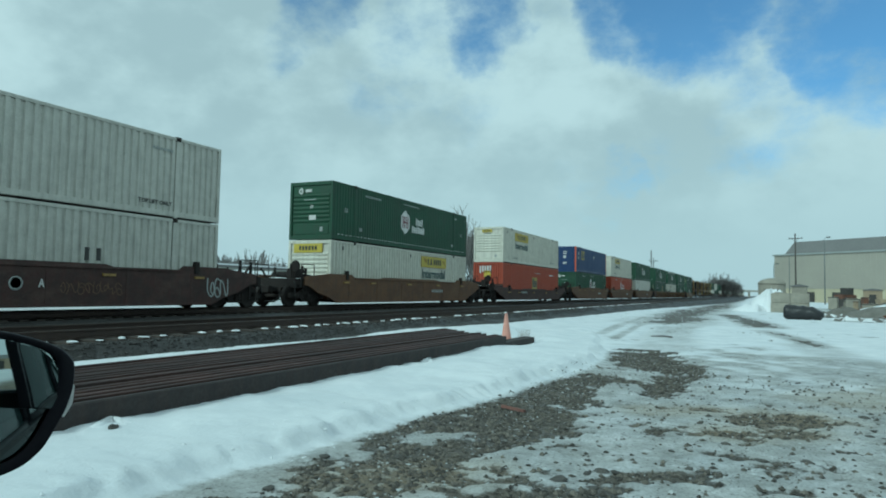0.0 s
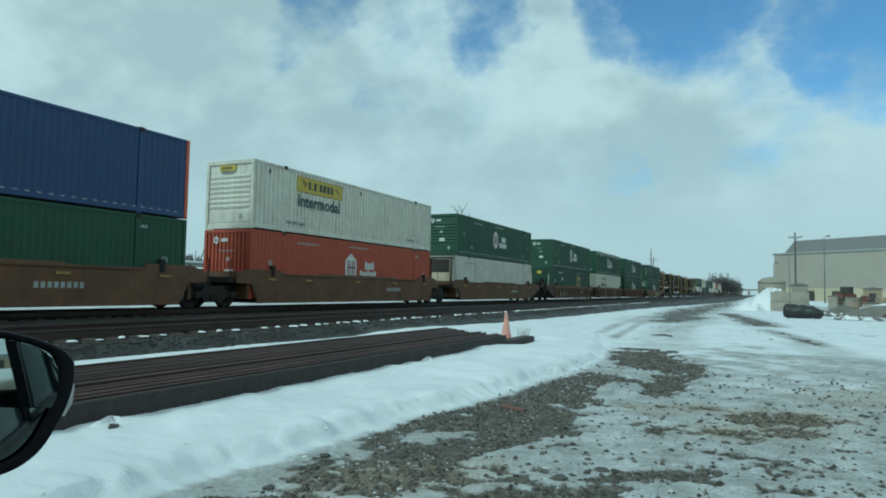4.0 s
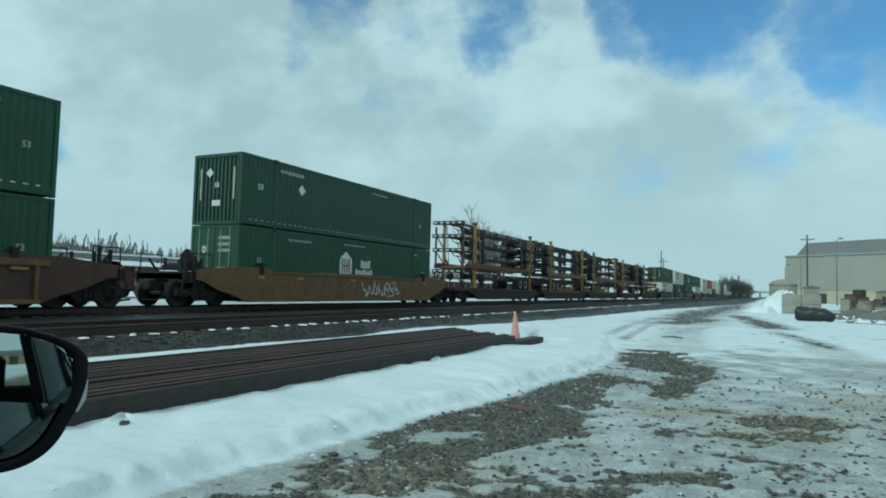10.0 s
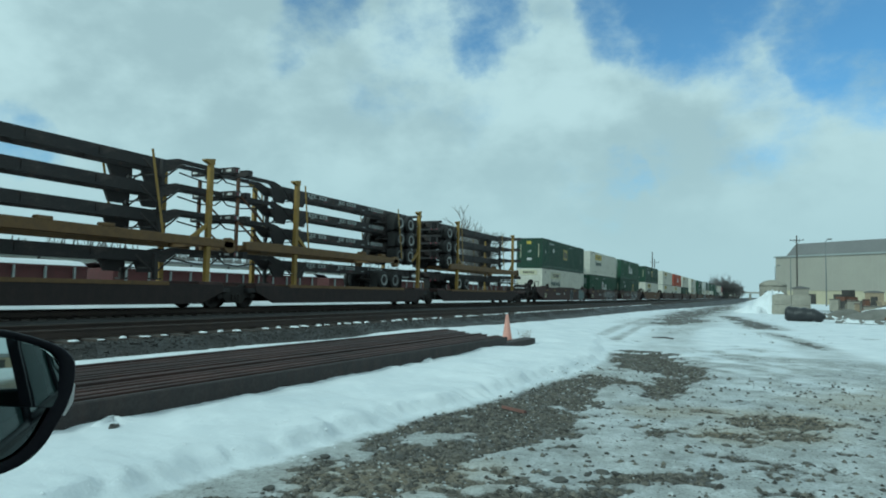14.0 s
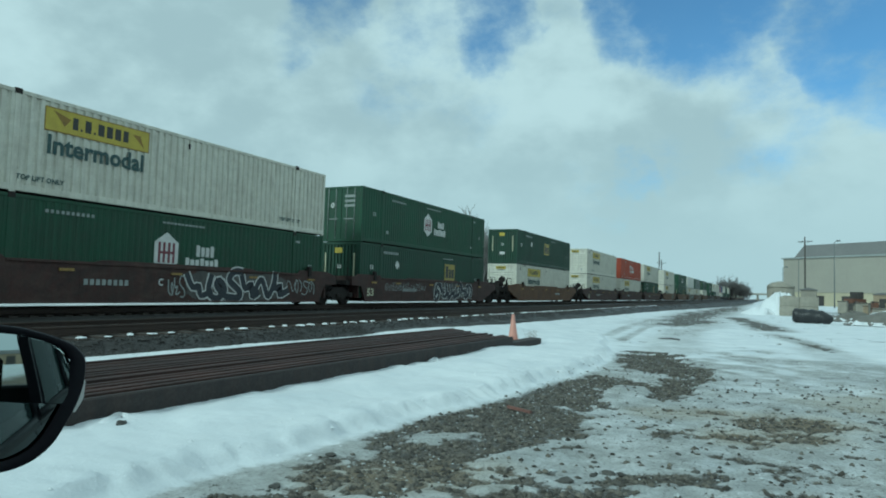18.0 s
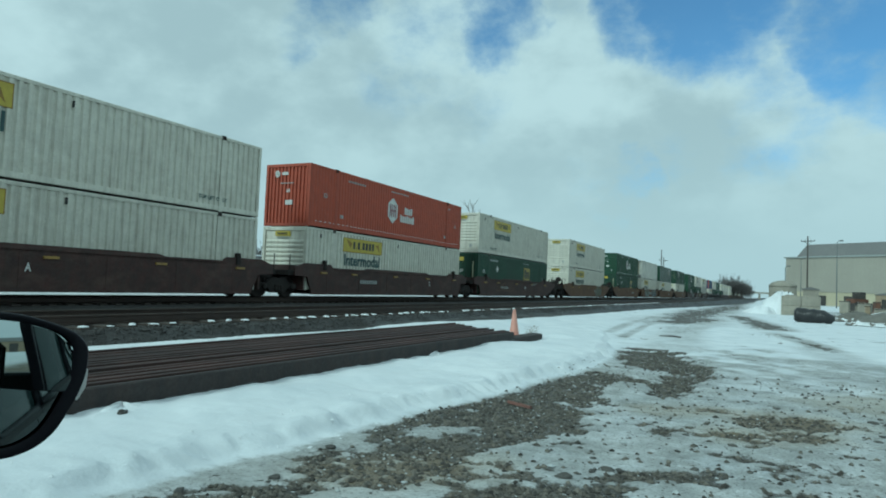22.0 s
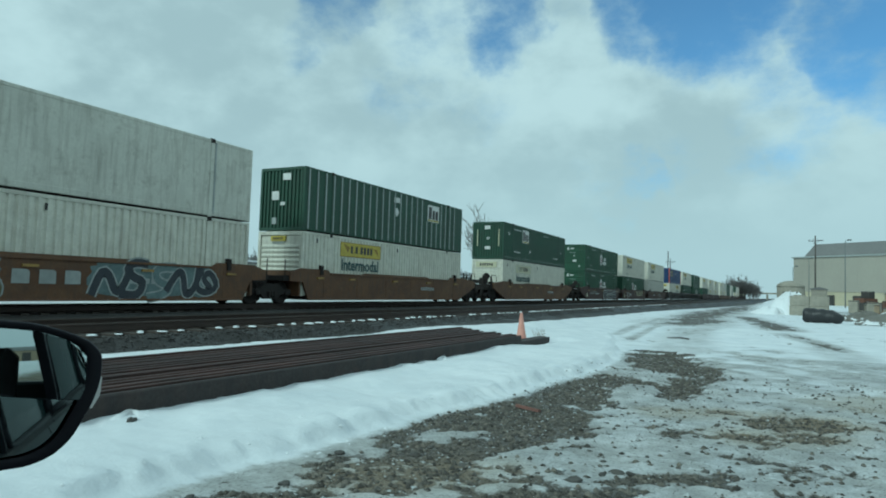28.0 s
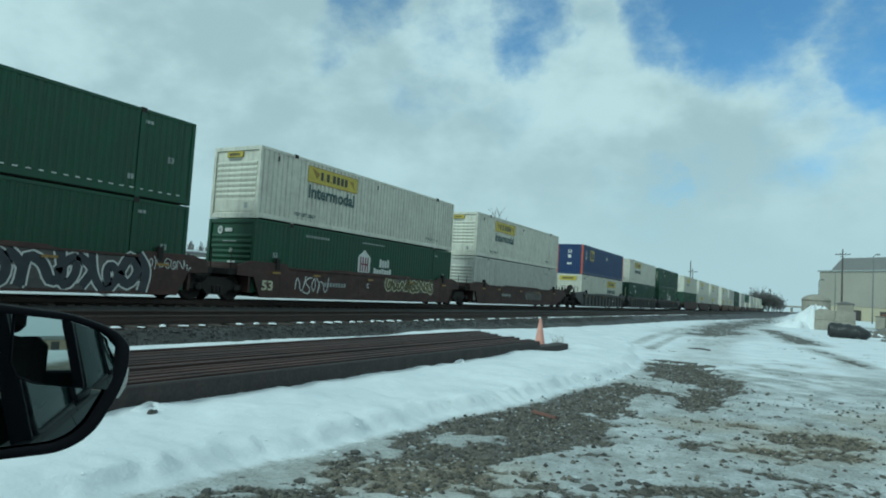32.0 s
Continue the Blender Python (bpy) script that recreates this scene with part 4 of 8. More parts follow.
build_cone(pose(-6.15, 16.75, 0.14, 2, -1, 20))

# ---- far side of the yard: warehouse, poles, blocks, heaps ----
def wall_frame(a, b):
    """Pose with local x along the wall from a to b and local y away from the viewer."""
    ang = math.degrees(math.atan2(b[1] - a[1], b[0] - a[0]))
    return pose(a[0], a[1], 0, 0, 0, ang), math.hypot(b[0] - a[0], b[1] - a[1])


def build_warehouse():
    at, _ = wall_frame((4.0, 213.5), (28.0, 193.5))
    L, D, H = 90.0, 60.0, 13.3
    w = thing("warehouse", "large beige grey sheet-metal warehouse with a grey mansard roof", "building", at=at)
    part("wall", Geo().box(0, L, 0, D, 3.7, H), M["wallmetal"], w)
    low = part("lower_wall", Geo().box(0.15, L - 0.15, 0.15, D, -0.2, 3.7), M["walllow"], w, "pale yellow lower wall")
    g = Geo().prism([(-0.4, H - 0.15), (-0.4, H + 0.15), (0.4, H + 0.3), (0.9, H + 0.3), (0.9, H - 0.15)], "x", -0.4, L + 0.4)
    part("eaves_gutter", g, M["mark_grey"], w)
    vs = [(2.4, 1.0, H), (L, 1.0, H), (L, D - 1, H), (2.4, D - 1, H), (3.6, 4.0, H + 3.9), (L - 2, 4.0, H + 3.9), (L - 2, D - 5, H + 3.9), (3.6, D - 5, H + 3.9)]
    part("roof", Geo().add(vs, [(0, 1, 5, 4), (1, 2, 6, 5), (2, 3, 7, 6), (3, 0, 4, 7), (4, 5, 6, 7), (3, 2, 1, 0)]), M["roofgrey"], w, "dark grey mansard roof")
    rib = Geo().box(-0.04, 0.04, -0.015, 0.0, 3.7, H - 0.2).mesh("seam", M["wallmetal"])
    for k in range(int(L / 1.5)):
        part("seam", rib, None, w, at=pose(0.8 + k * 1.5, 0, 0))
    dm = Geo().box(0, 3.4, -0.05, 0.1, 0, 2.8).mesh("dock_door", M["junk_dark"])
    for k in range(8):
        part("dock_door", dm, None, w, "dark dock door", at=pose(9.0 + k * 8.5, 0, 0))
    part("side_shed", Geo().box(-2.2, 0.0, 6, 26, 0, 7.6), M["roofgrey"], w)


def build_utility_pole(at, h, arms=1, name="utility_pole"):
    p = thing(name, "tall weathered wooden utility pole with a crossarm", "pole", "utility poles", at=at)
    part("shaft", Geo().tube([(0, 0, -0.4), (0, 0, h * 0.5), (0, 0, h)], 0.17, 8, 0.11), M["pole_wood"], p)
    for k in range(arms):
        part("crossarm", Geo().beam((-1.25, 0.1, h - 0.9 - k * 1.1), (1.25, 0.1, h - 0.9 - k * 1.1), 0.1, 0.12), M["pole_wood"], p)
        for x in (-1.1, -0.45, 0.45, 1.1):
            part("insulator", Geo().lathe([(0.04, 0), (0.07, 0.06), (0.05, 0.16), (0.02, 0.2)], n=8, c=(x, 0.1, h - 0.84 - k * 1.1)), M["pole_metal"], p)
        part("brace", Geo().beam((-0.7, 0.12, h - 0.9), (0, 0.12, h - 1.6), 0.03, 0.05).beam((0.7, 0.12, h - 0.9), (0, 0.12, h - 1.6), 0.03, 0.05), M["pole_metal"], p)
    return p


def build_yard_lamp(at, h):
    p = thing("street_lamp", "tall galvanised yard lamp with a single head", "lamp post", "yard lamps", at=at)
    part("pole", Geo().tube([(0, 0, -0.2), (0, 0, h * 0.5), (0, 0, h)], 0.13, 8, 0.07), M["pole_metal"], p)
    part("arm", Geo().tube([(0, 0, h - 0.1), (0.25, 0, h + 0.25), (0.5, 0, h + 0.35)], 0.05, 6), M["pole_metal"], p)
    part("lamp_head", Geo().box(0.4, 1.1, -0.2, 0.2, h + 0.2, h + 0.48), M["pole_metal"], p, bevel=0.05)


def build_blocks():
    """Stacked concrete barrier blocks at the edge of the yard."""
    blk = Geo().box(-0.76, 0.76, -0.38, 0.38, 0, 0.86).mesh("body", M["concrete"], 0.04)
    key = Geo().box(-0.5, 0.5, -0.12, 0.12, 0.86, 0.95).mesh("key", M["concrete"], 0.03)
    for i, (x, y, z) in enumerate([(1.65, 66.0, 0.02), (3.18, 66.1, 0.02), (1.68, 66.0, 0.885), (3.2, 66.08, 0.885)]):
        b = thing("concrete_block", "weathered grey concrete barrier block in a stacked wall", "concrete block", "barrier blocks", at=pose(x, y, z, 0, 0, (-1, 1.2, 0.5)[i % 3]))
        part("body", blk, None, b)
        part("key", key, None, b)


def mound(name, label, category, mat, cx, cy, rx, ry, h, seed, jag=0.25, n=26):
    rng_s = seed * 13.7
    g = Geo()
    rings = 9
    vs = []
    for i in range(rings + 1):
        t = i / rings
        for k in range(n):
            a = k * math.tau / n
            nx = noise.noise((math.cos(a) * 1.6 + rng_s, math.sin(a) * 1.6, t * 2.2))
            rr = (1 - t) * (1 + jag * nx)
            zz = h * (1 - (1 - t) ** 2.2) * (1 + jag * 0.8 * noise.noise((math.cos(a) * 2.3, math.sin(a) * 2.3 + rng_s, t * 3)))
            x, y = cx + rx * rr * math.cos(a), cy + ry * rr * math.sin(a)
            vs.append((x, y, zz - 0.08))
    fs = [(i * n + k, i * n + (k + 1) % n, (i + 1) * n + (k + 1) % n, (i + 1) * n + k) for i in range(rings) for k in range(n)]
    g.add(vs, fs, True)
    return thing(name, label, category, geo=g, mat=mat)


def build_pipe(at):
    p = thing("culvert_pipe", "crumpled black plastic culvert pipe lying in snow", "pipe", at=at)
    prof = [(0.05, 0.0), (0.30, 0.04), (0.42, 0.14), (0.46, 0.26)]
    for k in range(9):
        x = 0.3 + k * 0.2
        prof += [(0.445, x), (0.458 - 0.003 * k, x + 0.05), (0.458 - 0.003 * k, x + 0.13), (0.445, x + 0.18)]
    prof += [(0.42, 2.25), (0.36, 2.55), (0.22, 2.74), (0.05, 2.8)]
    g = Geo().lathe(prof, "x", 24, (0, 0, 0.44))
    g.v = [(x + 0.05 * noise.noise((x * 2, y * 3, z * 3)), y, z - 0.16 * max(0.0, x - 1.4) * z + 0.11 * noise.noise((x * 2.2, y * 2, 5.0))) for x, y, z in g.v]
    g.v = [(x * 0.80, y, z) for x, y, z in g.v]
    part("barrel", g, M["plastic"], p)
    part("snow_cap", Geo().box(1.15, 1.6, -0.15, 0.2, 0.70, 0.76), M["snowlump"], p, "thin snow on the pipe", bevel=0.03)


def build_dome_tank(at):
    t = thing("storage_tank", "squat grey storage tank with a shallow domed roof", "tank", at=at)
    part("shell", Geo().lathe([(1.55, 0), (1.55, 2.9), (1.5, 2.95)], n=28), M["concrete"], t)
    part("dome", Geo().lathe([(1.62, 2.92), (1.5, 3.2), (1.1, 3.5), (0.5, 3.68), (0.1, 3.72)], n=28), M["concrete"], t, "grey domed roof")
    # Solid dark slab in place of the opening's inner shade.
    part("door", Geo().box(-0.9, 0.9, -1.62, -1.2, 0, 2.3), M["junk_dark"], t, "dark panel standing for the shaded doorway")


def build_hut(at, w, d, h, mat, label, roof):
    b = thing("shed", label, "shed", "yard sheds", at=at)
    part("wall", Geo().box(0, w, 0, d, 0, h), mat, b, bevel=0.02)
    part("roof", Geo().prism([(-0.15, h), (w + 0.15, h), (w + 0.15, h + 0.1), (w / 2, h + 0.35), (-0.15, h + 0.1)], "y", -0.15, d + 0.15), roof, b)
    part("door", Geo().box(w * 0.3, w * 0.3 + 0.9, -0.04, 0.05, 0, min(2.0, h * 0.85)), M["junk_dark"], b)


def build_skip(at, s, mat, label):
    b = thing("scrap_bin", label, "bin", "scrap bins", at=at)
    part("tub", Geo().prism([(-1.5 * s, 0.15), (1.5 * s, 0.15), (1.8 * s, 1.5 * s), (-1.8 * s, 1.5 * s)], "y", -0.9, 0.9), mat, b, bevel=0.03)
    rib = Geo().box(-0.05, 0.05, -0.97, -0.9, 0.2, 1.45 * s).mesh("rib", mat)
    for k in range(5):
        part("rib", rib, None, b, at=pose((-1.2 + k * 0.6) * s, 0, 0))
    for x in (-1.2, 1.2):
        part("skid", Geo().box(x * s - 0.08, x * s + 0.08, -0.9, 0.9, 0, 0.16), M["junk_dark"], b)


def build_loader(at):
    m = thing("wheel_loader", "dark parked loader with a raised frame", "machine", at=at)
    part("body", Geo().box(-1.5, 1.2, -0.9, 0.9, 0.8, 1.9), M["junk_rust"], m, bevel=0.08)
    part("cab", Geo().box(-0.4, 0.8, -0.75, 0.75, 1.9, 3.0), M["junk_dark"], m, bevel=0.06)
    for x in (-1.1, 0.9):
        for y in (-0.95, 0.95):
            part("wheel", Geo().lathe([(0.3, -0.2), (0.65, -0.2), (0.7, -0.1), (0.7, 0.1), (0.65, 0.2), (0.3, 0.2)], "y", 18, (x, y, 0.7)), M["rubber"], m)
    part("bucket", Geo().prism([(1.7, 0.1), (2.9, 0.1), (2.6, 0.35), (2.1, 0.5), (2.0, 1.1), (1.7, 1.1)], "y", -1.2, 1.2), M["junk_rust"], m)
    part("boom", Geo().beam((0.4, -0.5, 1.6), (1.9, -0.5, 0.7), 0.15, 0.25).beam((0.4, 0.5, 1.6), (1.9, 0.5, 0.7), 0.15, 0.25), M["junk_rust"], m)


def build_right_side():
    build_warehouse()
    build_utility_pole(pose(6.05, 137.0, 0, 0, 0, -25), 13.1)
    build_utility_pole(pose(-24.6, 172.0, 0.3, 0, 0, 10), 12.2, 0)
    build_utility_pole(pose(-27.0, 193.0, 0.3, 0, 0, 10), 11.4, 1)
    build_yard_lamp(pose(11.7, 150.0, 0, 0, 0, -20), 13.0)
    build_yard_lamp(pose(3.2, 178.0, 0, 0, 0, 10), 9.0)
    build_yard_lamp(pose(7.2, 196.0, 0, 0, 0, 10), 12.0)
    build_blocks()
    mound("snow_mound", "tall ploughed heap of old snow against the blocks", "snow heap", M["snowlump"], 1.0, 69.0, 1.9, 2.6, 1.95, 2, 0.6, 40)
    mound("snow_mound", "low spread of ploughed snow beside the lane", "snow heap", M["snowlump"], -0.7, 67.0, 1.5, 2.4, 0.75, 5, 0.5)
    build_pipe(pose(1.35, 47.0, 0.02, 0, 0, -4))
    build_dome_tank(pose(1.4, 92.0, 0))
    build_hut(pose(3.75, 96.0, 0, 0, 0, -4), 1.75, 3, 2.75, M["concrete"], "small grey concrete shed behind the blocks", M["roofgrey"])
    build_hut(pose(14.3, 118.0, 0, 0, 0, -6), 2.4, 3, 2.6, M["junk_tan"], "tan container shed among scrap", M["roofgrey"])
    build_hut(pose(17.5, 112.0, 0, 0, 0, -6), 1.7, 2.5, 2.4, M["junk_rust"], "rusty red shed among scrap", M["roofgrey"])
    build_skip(pose(10.5, 100.0, 0, 0, 0, -8), 0.85, M["junk_dark"], "dark rusty open scrap bin")
    build_skip(pose(14.6, 96.0, 0, 0, 0, 10), 0.9, M["junk_tan"], "dented tan steel scrap bin")
    build_loader(pose(12.4, 122.0, 0, 0, 0, 40))
    build_loader(pose(16.4, 104.0, 0, 0, 0, 170))
    mound("rubble_heap", "grey rubble heap patched with snow", "rubble", M["heap"], 8.2, 56.0, 2.8, 1.6, 0.9, 8)
    mound("rubble_heap", "large grey rubble heap patched with snow", "rubble", M["heap"], 11.2, 58.0, 2.6, 2.0, 1.7, 3)
    mound("snow_mound", "flat heap of snow between rubble", "snow heap", M["snowlump"], 9.4, 62.0, 3.0, 2.0, 1.0, 11)
    mound("rubble_heap", "low dark scrap heap on snow", "rubble", M["junk_rust"], 8.6, 47.5, 1.1, 0.7, 0.5, 14, 0.5)
    mound("rubble_heap", "low grey scrap heap on snow", "rubble", M["heap"], 6.1, 60.0, 1.6, 0.9, 0.7, 17, 0.4)
    for k, (x, y, l, a) in enumerate([(5.2, 60, 2.4, 15), (6.4, 57, 2.0, -20), (7.4, 52, 2.6, -8), (9.6, 49, 2.2, 12), (10.4, 66, 3.0, 4), (7.2, 70, 2.4, -15)]):
        thing("scrap_beam", "rusty steel beam lying in snow", "beam", "scrap beams", at=pose(x, y, 0.1, 0, 0, a), geo=Geo().beam((0, 0, 0.12), (l, 0, 0.2 + 0.1 * (k % 3)), 0.16, 0.2), mat=M["junk_rust"])
    # crates, posts and plates of the scrap yard
    rng = random.Random(61)
    for k in range(34):
        mat, word = rng.choice(((M["junk_tan"], "tan"), (M["junk_rust"], "rusty red"), (M["junk_dark"], "dark"), (M["concrete"], "grey"), (M["junk_tan"], "tan")))
        y = rng.uniform(74, 118)
        x = y * rng.uniform(0.078, 0.185)
        w, d, h = rng.uniform(0.3, 1.3), rng.uniform(0.4, 1.2), rng.uniform(0.4, 1.6)
        c = thing("scrap_crate", word + " steel crate among the scrap", "crate", "scrap yard crates", at=pose(x, y, 0.0, 0, 0, rng.uniform(-25, 25)))
        part("body", Geo().box(0, w, 0, d, 0.1, h), mat, c, bevel=0.03)
        part("rim", Geo().box(-0.04, w + 0.04, -0.04, d + 0.04, h - 0.12, h - 0.04), M["junk_dark"], c)
        for u in (0.05, w - 0.15):
            part("skid", Geo().box(u, u + 0.1, 0, d, 0, 0.1), M["junk_dark"], c)
    # dark overpass closing the line far away
    g = thing("overpass", "low dark road bridge over the tracks", "bridge", at=pose(0, 620, 0))
    part("deck", Geo().box(-70, 60, -5, 5, 4.9, 6.2), M["concrete"], g)
    for x in (-60, -45, -30, -8, 4, 16, 40):
        part("pier", Geo().box(x - 0.8, x + 0.8, -3, 3, -0.3, 4.6), M["concrete"], g)


def on_rubble(rng, count):
    return np.stack([4.2 + 8.5 * rng.rand(count), 44 + 22 * rng.rand(count)], 1)


build_right_side()
scatter("rubble_chunks", "broken grey rubble and scrap strewn in snow", "rubble", M["heap"], 420, on_rubble, (0.05, 0.42), 33, 0.55)
scatter("snow_clods", "clods of ploughed snow between the rubble", "snow", M["snowlump"], 160, on_rubble, (0.06, 0.45), 34, 0.5)
mound("snow_lump", "small hump of snow against the stacked rails", "snow", M["snowlump"], -5.22, 10.3, 0.30, 0.55, 0.31, 21, 0.35)
mound("snow_lump", "small hump of snow on the ploughed bank", "snow", M["snowlump"], -5.18, 4.05, 0.34, 0.60, 0.315, 22, 0.35)


def build_weeds():
    """Dry stalks poking through the snow."""
    rng = random.Random(5)
    for x, y, r, n, h in ((-5.75, 17.05, 0.22, 26, 0.34), (-6.2, 17.0, 0.1, 8, 0.3)):
        g = Geo()
        z = height(x, y)
        for _ in range(n):
            a, d = rng.uniform(0, math.tau), r * rng.random()
            px, py, k = x + d * math.cos(a), y + d * math.sin(a), h * rng.uniform(0.5, 1.0)
            g.tube([(px, py, z - 0.03), (px + rng.uniform(-0.2, 0.2) * k, py + rng.uniform(-0.2, 0.2) * k, z + k * 0.6), (px + rng.uniform(-0.5, 0.5) * k, py + rng.uniform(-0.5, 0.5) * k, z + k)], 0.004, 3, 0.002, caps=False)
        thing("dry_weed", "tuft of dry brown weed stalks in snow", "weed", "dry weeds", geo=g, mat=M["straw"])


build_weeds()


# ---- bare trees ----
def tree_meshes(seed, h, spread):
    rng = random.Random(seed)
    wood, twig = Geo(), Geo()

    def grow_limb(p, d, length, r, level):
        q, pts = Vector(p), [Vector(p)]
        for _ in range(3 if level < 3 else 2):
            d = (d + Vector((rng.uniform(-1, 1), rng.uniform(-1, 1), rng.uniform(-0.3, 0.6))) * 0.22).normalized()
            q = q + d * length / (3 if level < 3 else 2)
            pts.append(q.copy())
        (wood if level < 3 else twig).tube(pts, r, 5 if level < 2 else 3, r * 0.55, caps=False)
        if level >= 4:
            return
        for _ in range((8, 5, 4, 4)[level]):
            s = rng.uniform(0.35, 1.0)
            b = pts[0].lerp(pts[-1], s) if s < 0.95 else pts[-1]
            nd = (d + Vector((rng.uniform(-1, 1), rng.uniform(-1, 1), rng.uniform(-0.05, 1.05))) * spread).normalized()
            grow_limb(b, nd, length * (rng.uniform(0.8, 1.25) if level == 0 else rng.uniform(0.5, 0.75)), max(0.038, r * 0.5), level + 1)

    grow_limb((0, 0, -0.2), Vector((0, 0, 1)), h * 0.34, h * 0.022, 0)
    return wood.mesh("trunk", M["bark"]), twig.mesh("crown", M["twig"])


TREES = [tree_meshes(s, 10.0, sp) for s, sp in ((1, 0.75), (2, 0.6), (3, 0.85), (5, 0.7))]


# Same crowns with the inner shade of a dense clump in their colour.
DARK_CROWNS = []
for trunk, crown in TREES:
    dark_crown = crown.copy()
    dark_crown.materials[0] = M["shadetwig"]
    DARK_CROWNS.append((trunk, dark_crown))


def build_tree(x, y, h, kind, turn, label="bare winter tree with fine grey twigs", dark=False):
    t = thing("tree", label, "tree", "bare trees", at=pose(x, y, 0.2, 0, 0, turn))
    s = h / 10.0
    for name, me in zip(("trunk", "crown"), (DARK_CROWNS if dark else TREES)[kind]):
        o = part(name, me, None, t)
        o.scale = (s, s, s)


def build_far_side():
    rng = random.Random(31)
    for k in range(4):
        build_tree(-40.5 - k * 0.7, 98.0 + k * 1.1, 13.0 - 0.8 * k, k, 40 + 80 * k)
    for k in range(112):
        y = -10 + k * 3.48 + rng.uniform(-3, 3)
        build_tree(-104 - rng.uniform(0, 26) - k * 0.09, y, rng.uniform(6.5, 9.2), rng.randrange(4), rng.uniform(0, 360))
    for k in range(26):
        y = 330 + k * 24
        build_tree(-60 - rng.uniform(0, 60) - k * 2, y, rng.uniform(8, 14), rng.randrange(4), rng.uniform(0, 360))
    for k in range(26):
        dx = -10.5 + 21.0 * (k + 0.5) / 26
        build_tree(-19.5 + dx, 400 + rng.uniform(-12, 12), 12.8 * (1 - (dx / 12.5) ** 2) ** 0.5 * rng.uniform(0.8, 1.0), rng.randrange(4), rng.uniform(0, 360), "dense far clump of bare trees with shade-dark twigs", True)
    # brushwood along the tree line
    g = Geo()
    for k in range(9000):
        x, y = -98 - rng.uniform(0, 30), -60 + rng.uniform(0, 420)
        hgt = rng.uniform(4.5, 7.4) + 2.2 * noise.noise((y * 0.06, 1.0, 2.0)) + (rng.uniform(0, 2.5) if rng.random() < 0.2 else 0)
        for _ in range(4):
            a = rng.uniform(0, math.tau)
            tip = (x + math.cos(a) * hgt * 0.22, y + math.sin(a) * hgt * 0.28, hgt * rng.uniform(0.8, 1.0))
            b = (x + math.cos(a + 0.3) * 0.08, y + math.sin(a + 0.3) * 0.25, 0.1)
            g.add([(x, y - 0.12, 0.1), b, tip, (tip[0], tip[1] + 0.22, tip[2] - 0.3)], [(0, 1, 2), (0, 2, 3)])
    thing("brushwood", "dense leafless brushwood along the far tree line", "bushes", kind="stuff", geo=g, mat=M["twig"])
    for k in range(30):
        h = rng.uniform(1.8, 4.2)
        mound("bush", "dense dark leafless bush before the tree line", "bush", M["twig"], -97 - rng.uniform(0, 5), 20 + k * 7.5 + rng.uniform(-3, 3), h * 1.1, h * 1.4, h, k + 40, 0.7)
    build_depot()
    build_gondolas()


def build_depot():
    at = pose(-60, 20, 0.2)
    d = thing("depot_building", "long low pale sheet-metal depot with a snowy flat roof", "building", at=at)
    L = 150.0
    part("wall", Geo().box(-12, 0, 0, L, 0, 3.55), M["fencepale"], d)
    part("roof", Geo().box(-12.4, 0.5, -0.5, L + 0.5, 3.55, 3.8), M["roofgrey"], d)
    part("roof_snow", Geo().box(-12.3, 0.42, -0.4, L + 0.4, 3.8, 4.0), M["snowlump"], d, "snow lying on the flat roof", bevel=0.05)
    dm = Geo().box(-0.04, 0.06, 0, 1.5, 0.2, 3.35).mesh("door", M["brick"])
    wm = Geo().box(-0.04, 0.05, 0, 0.8, 1.4, 3.3).mesh("window", M["junk_dark"])
    for k in range(34):
        part("door" if k % 3 else "window", dm if k % 3 else wm, None, d, at=pose(0, 1.6 + k * 3.3, 0))
    post = Geo().box(0, 0.18, 0, 0.18, 0, 3.55).mesh("post", M["pole_wood"])
    for k in range(25):
        part("post", post, None, d, at=pose(0.02, k * 6.0, 0))


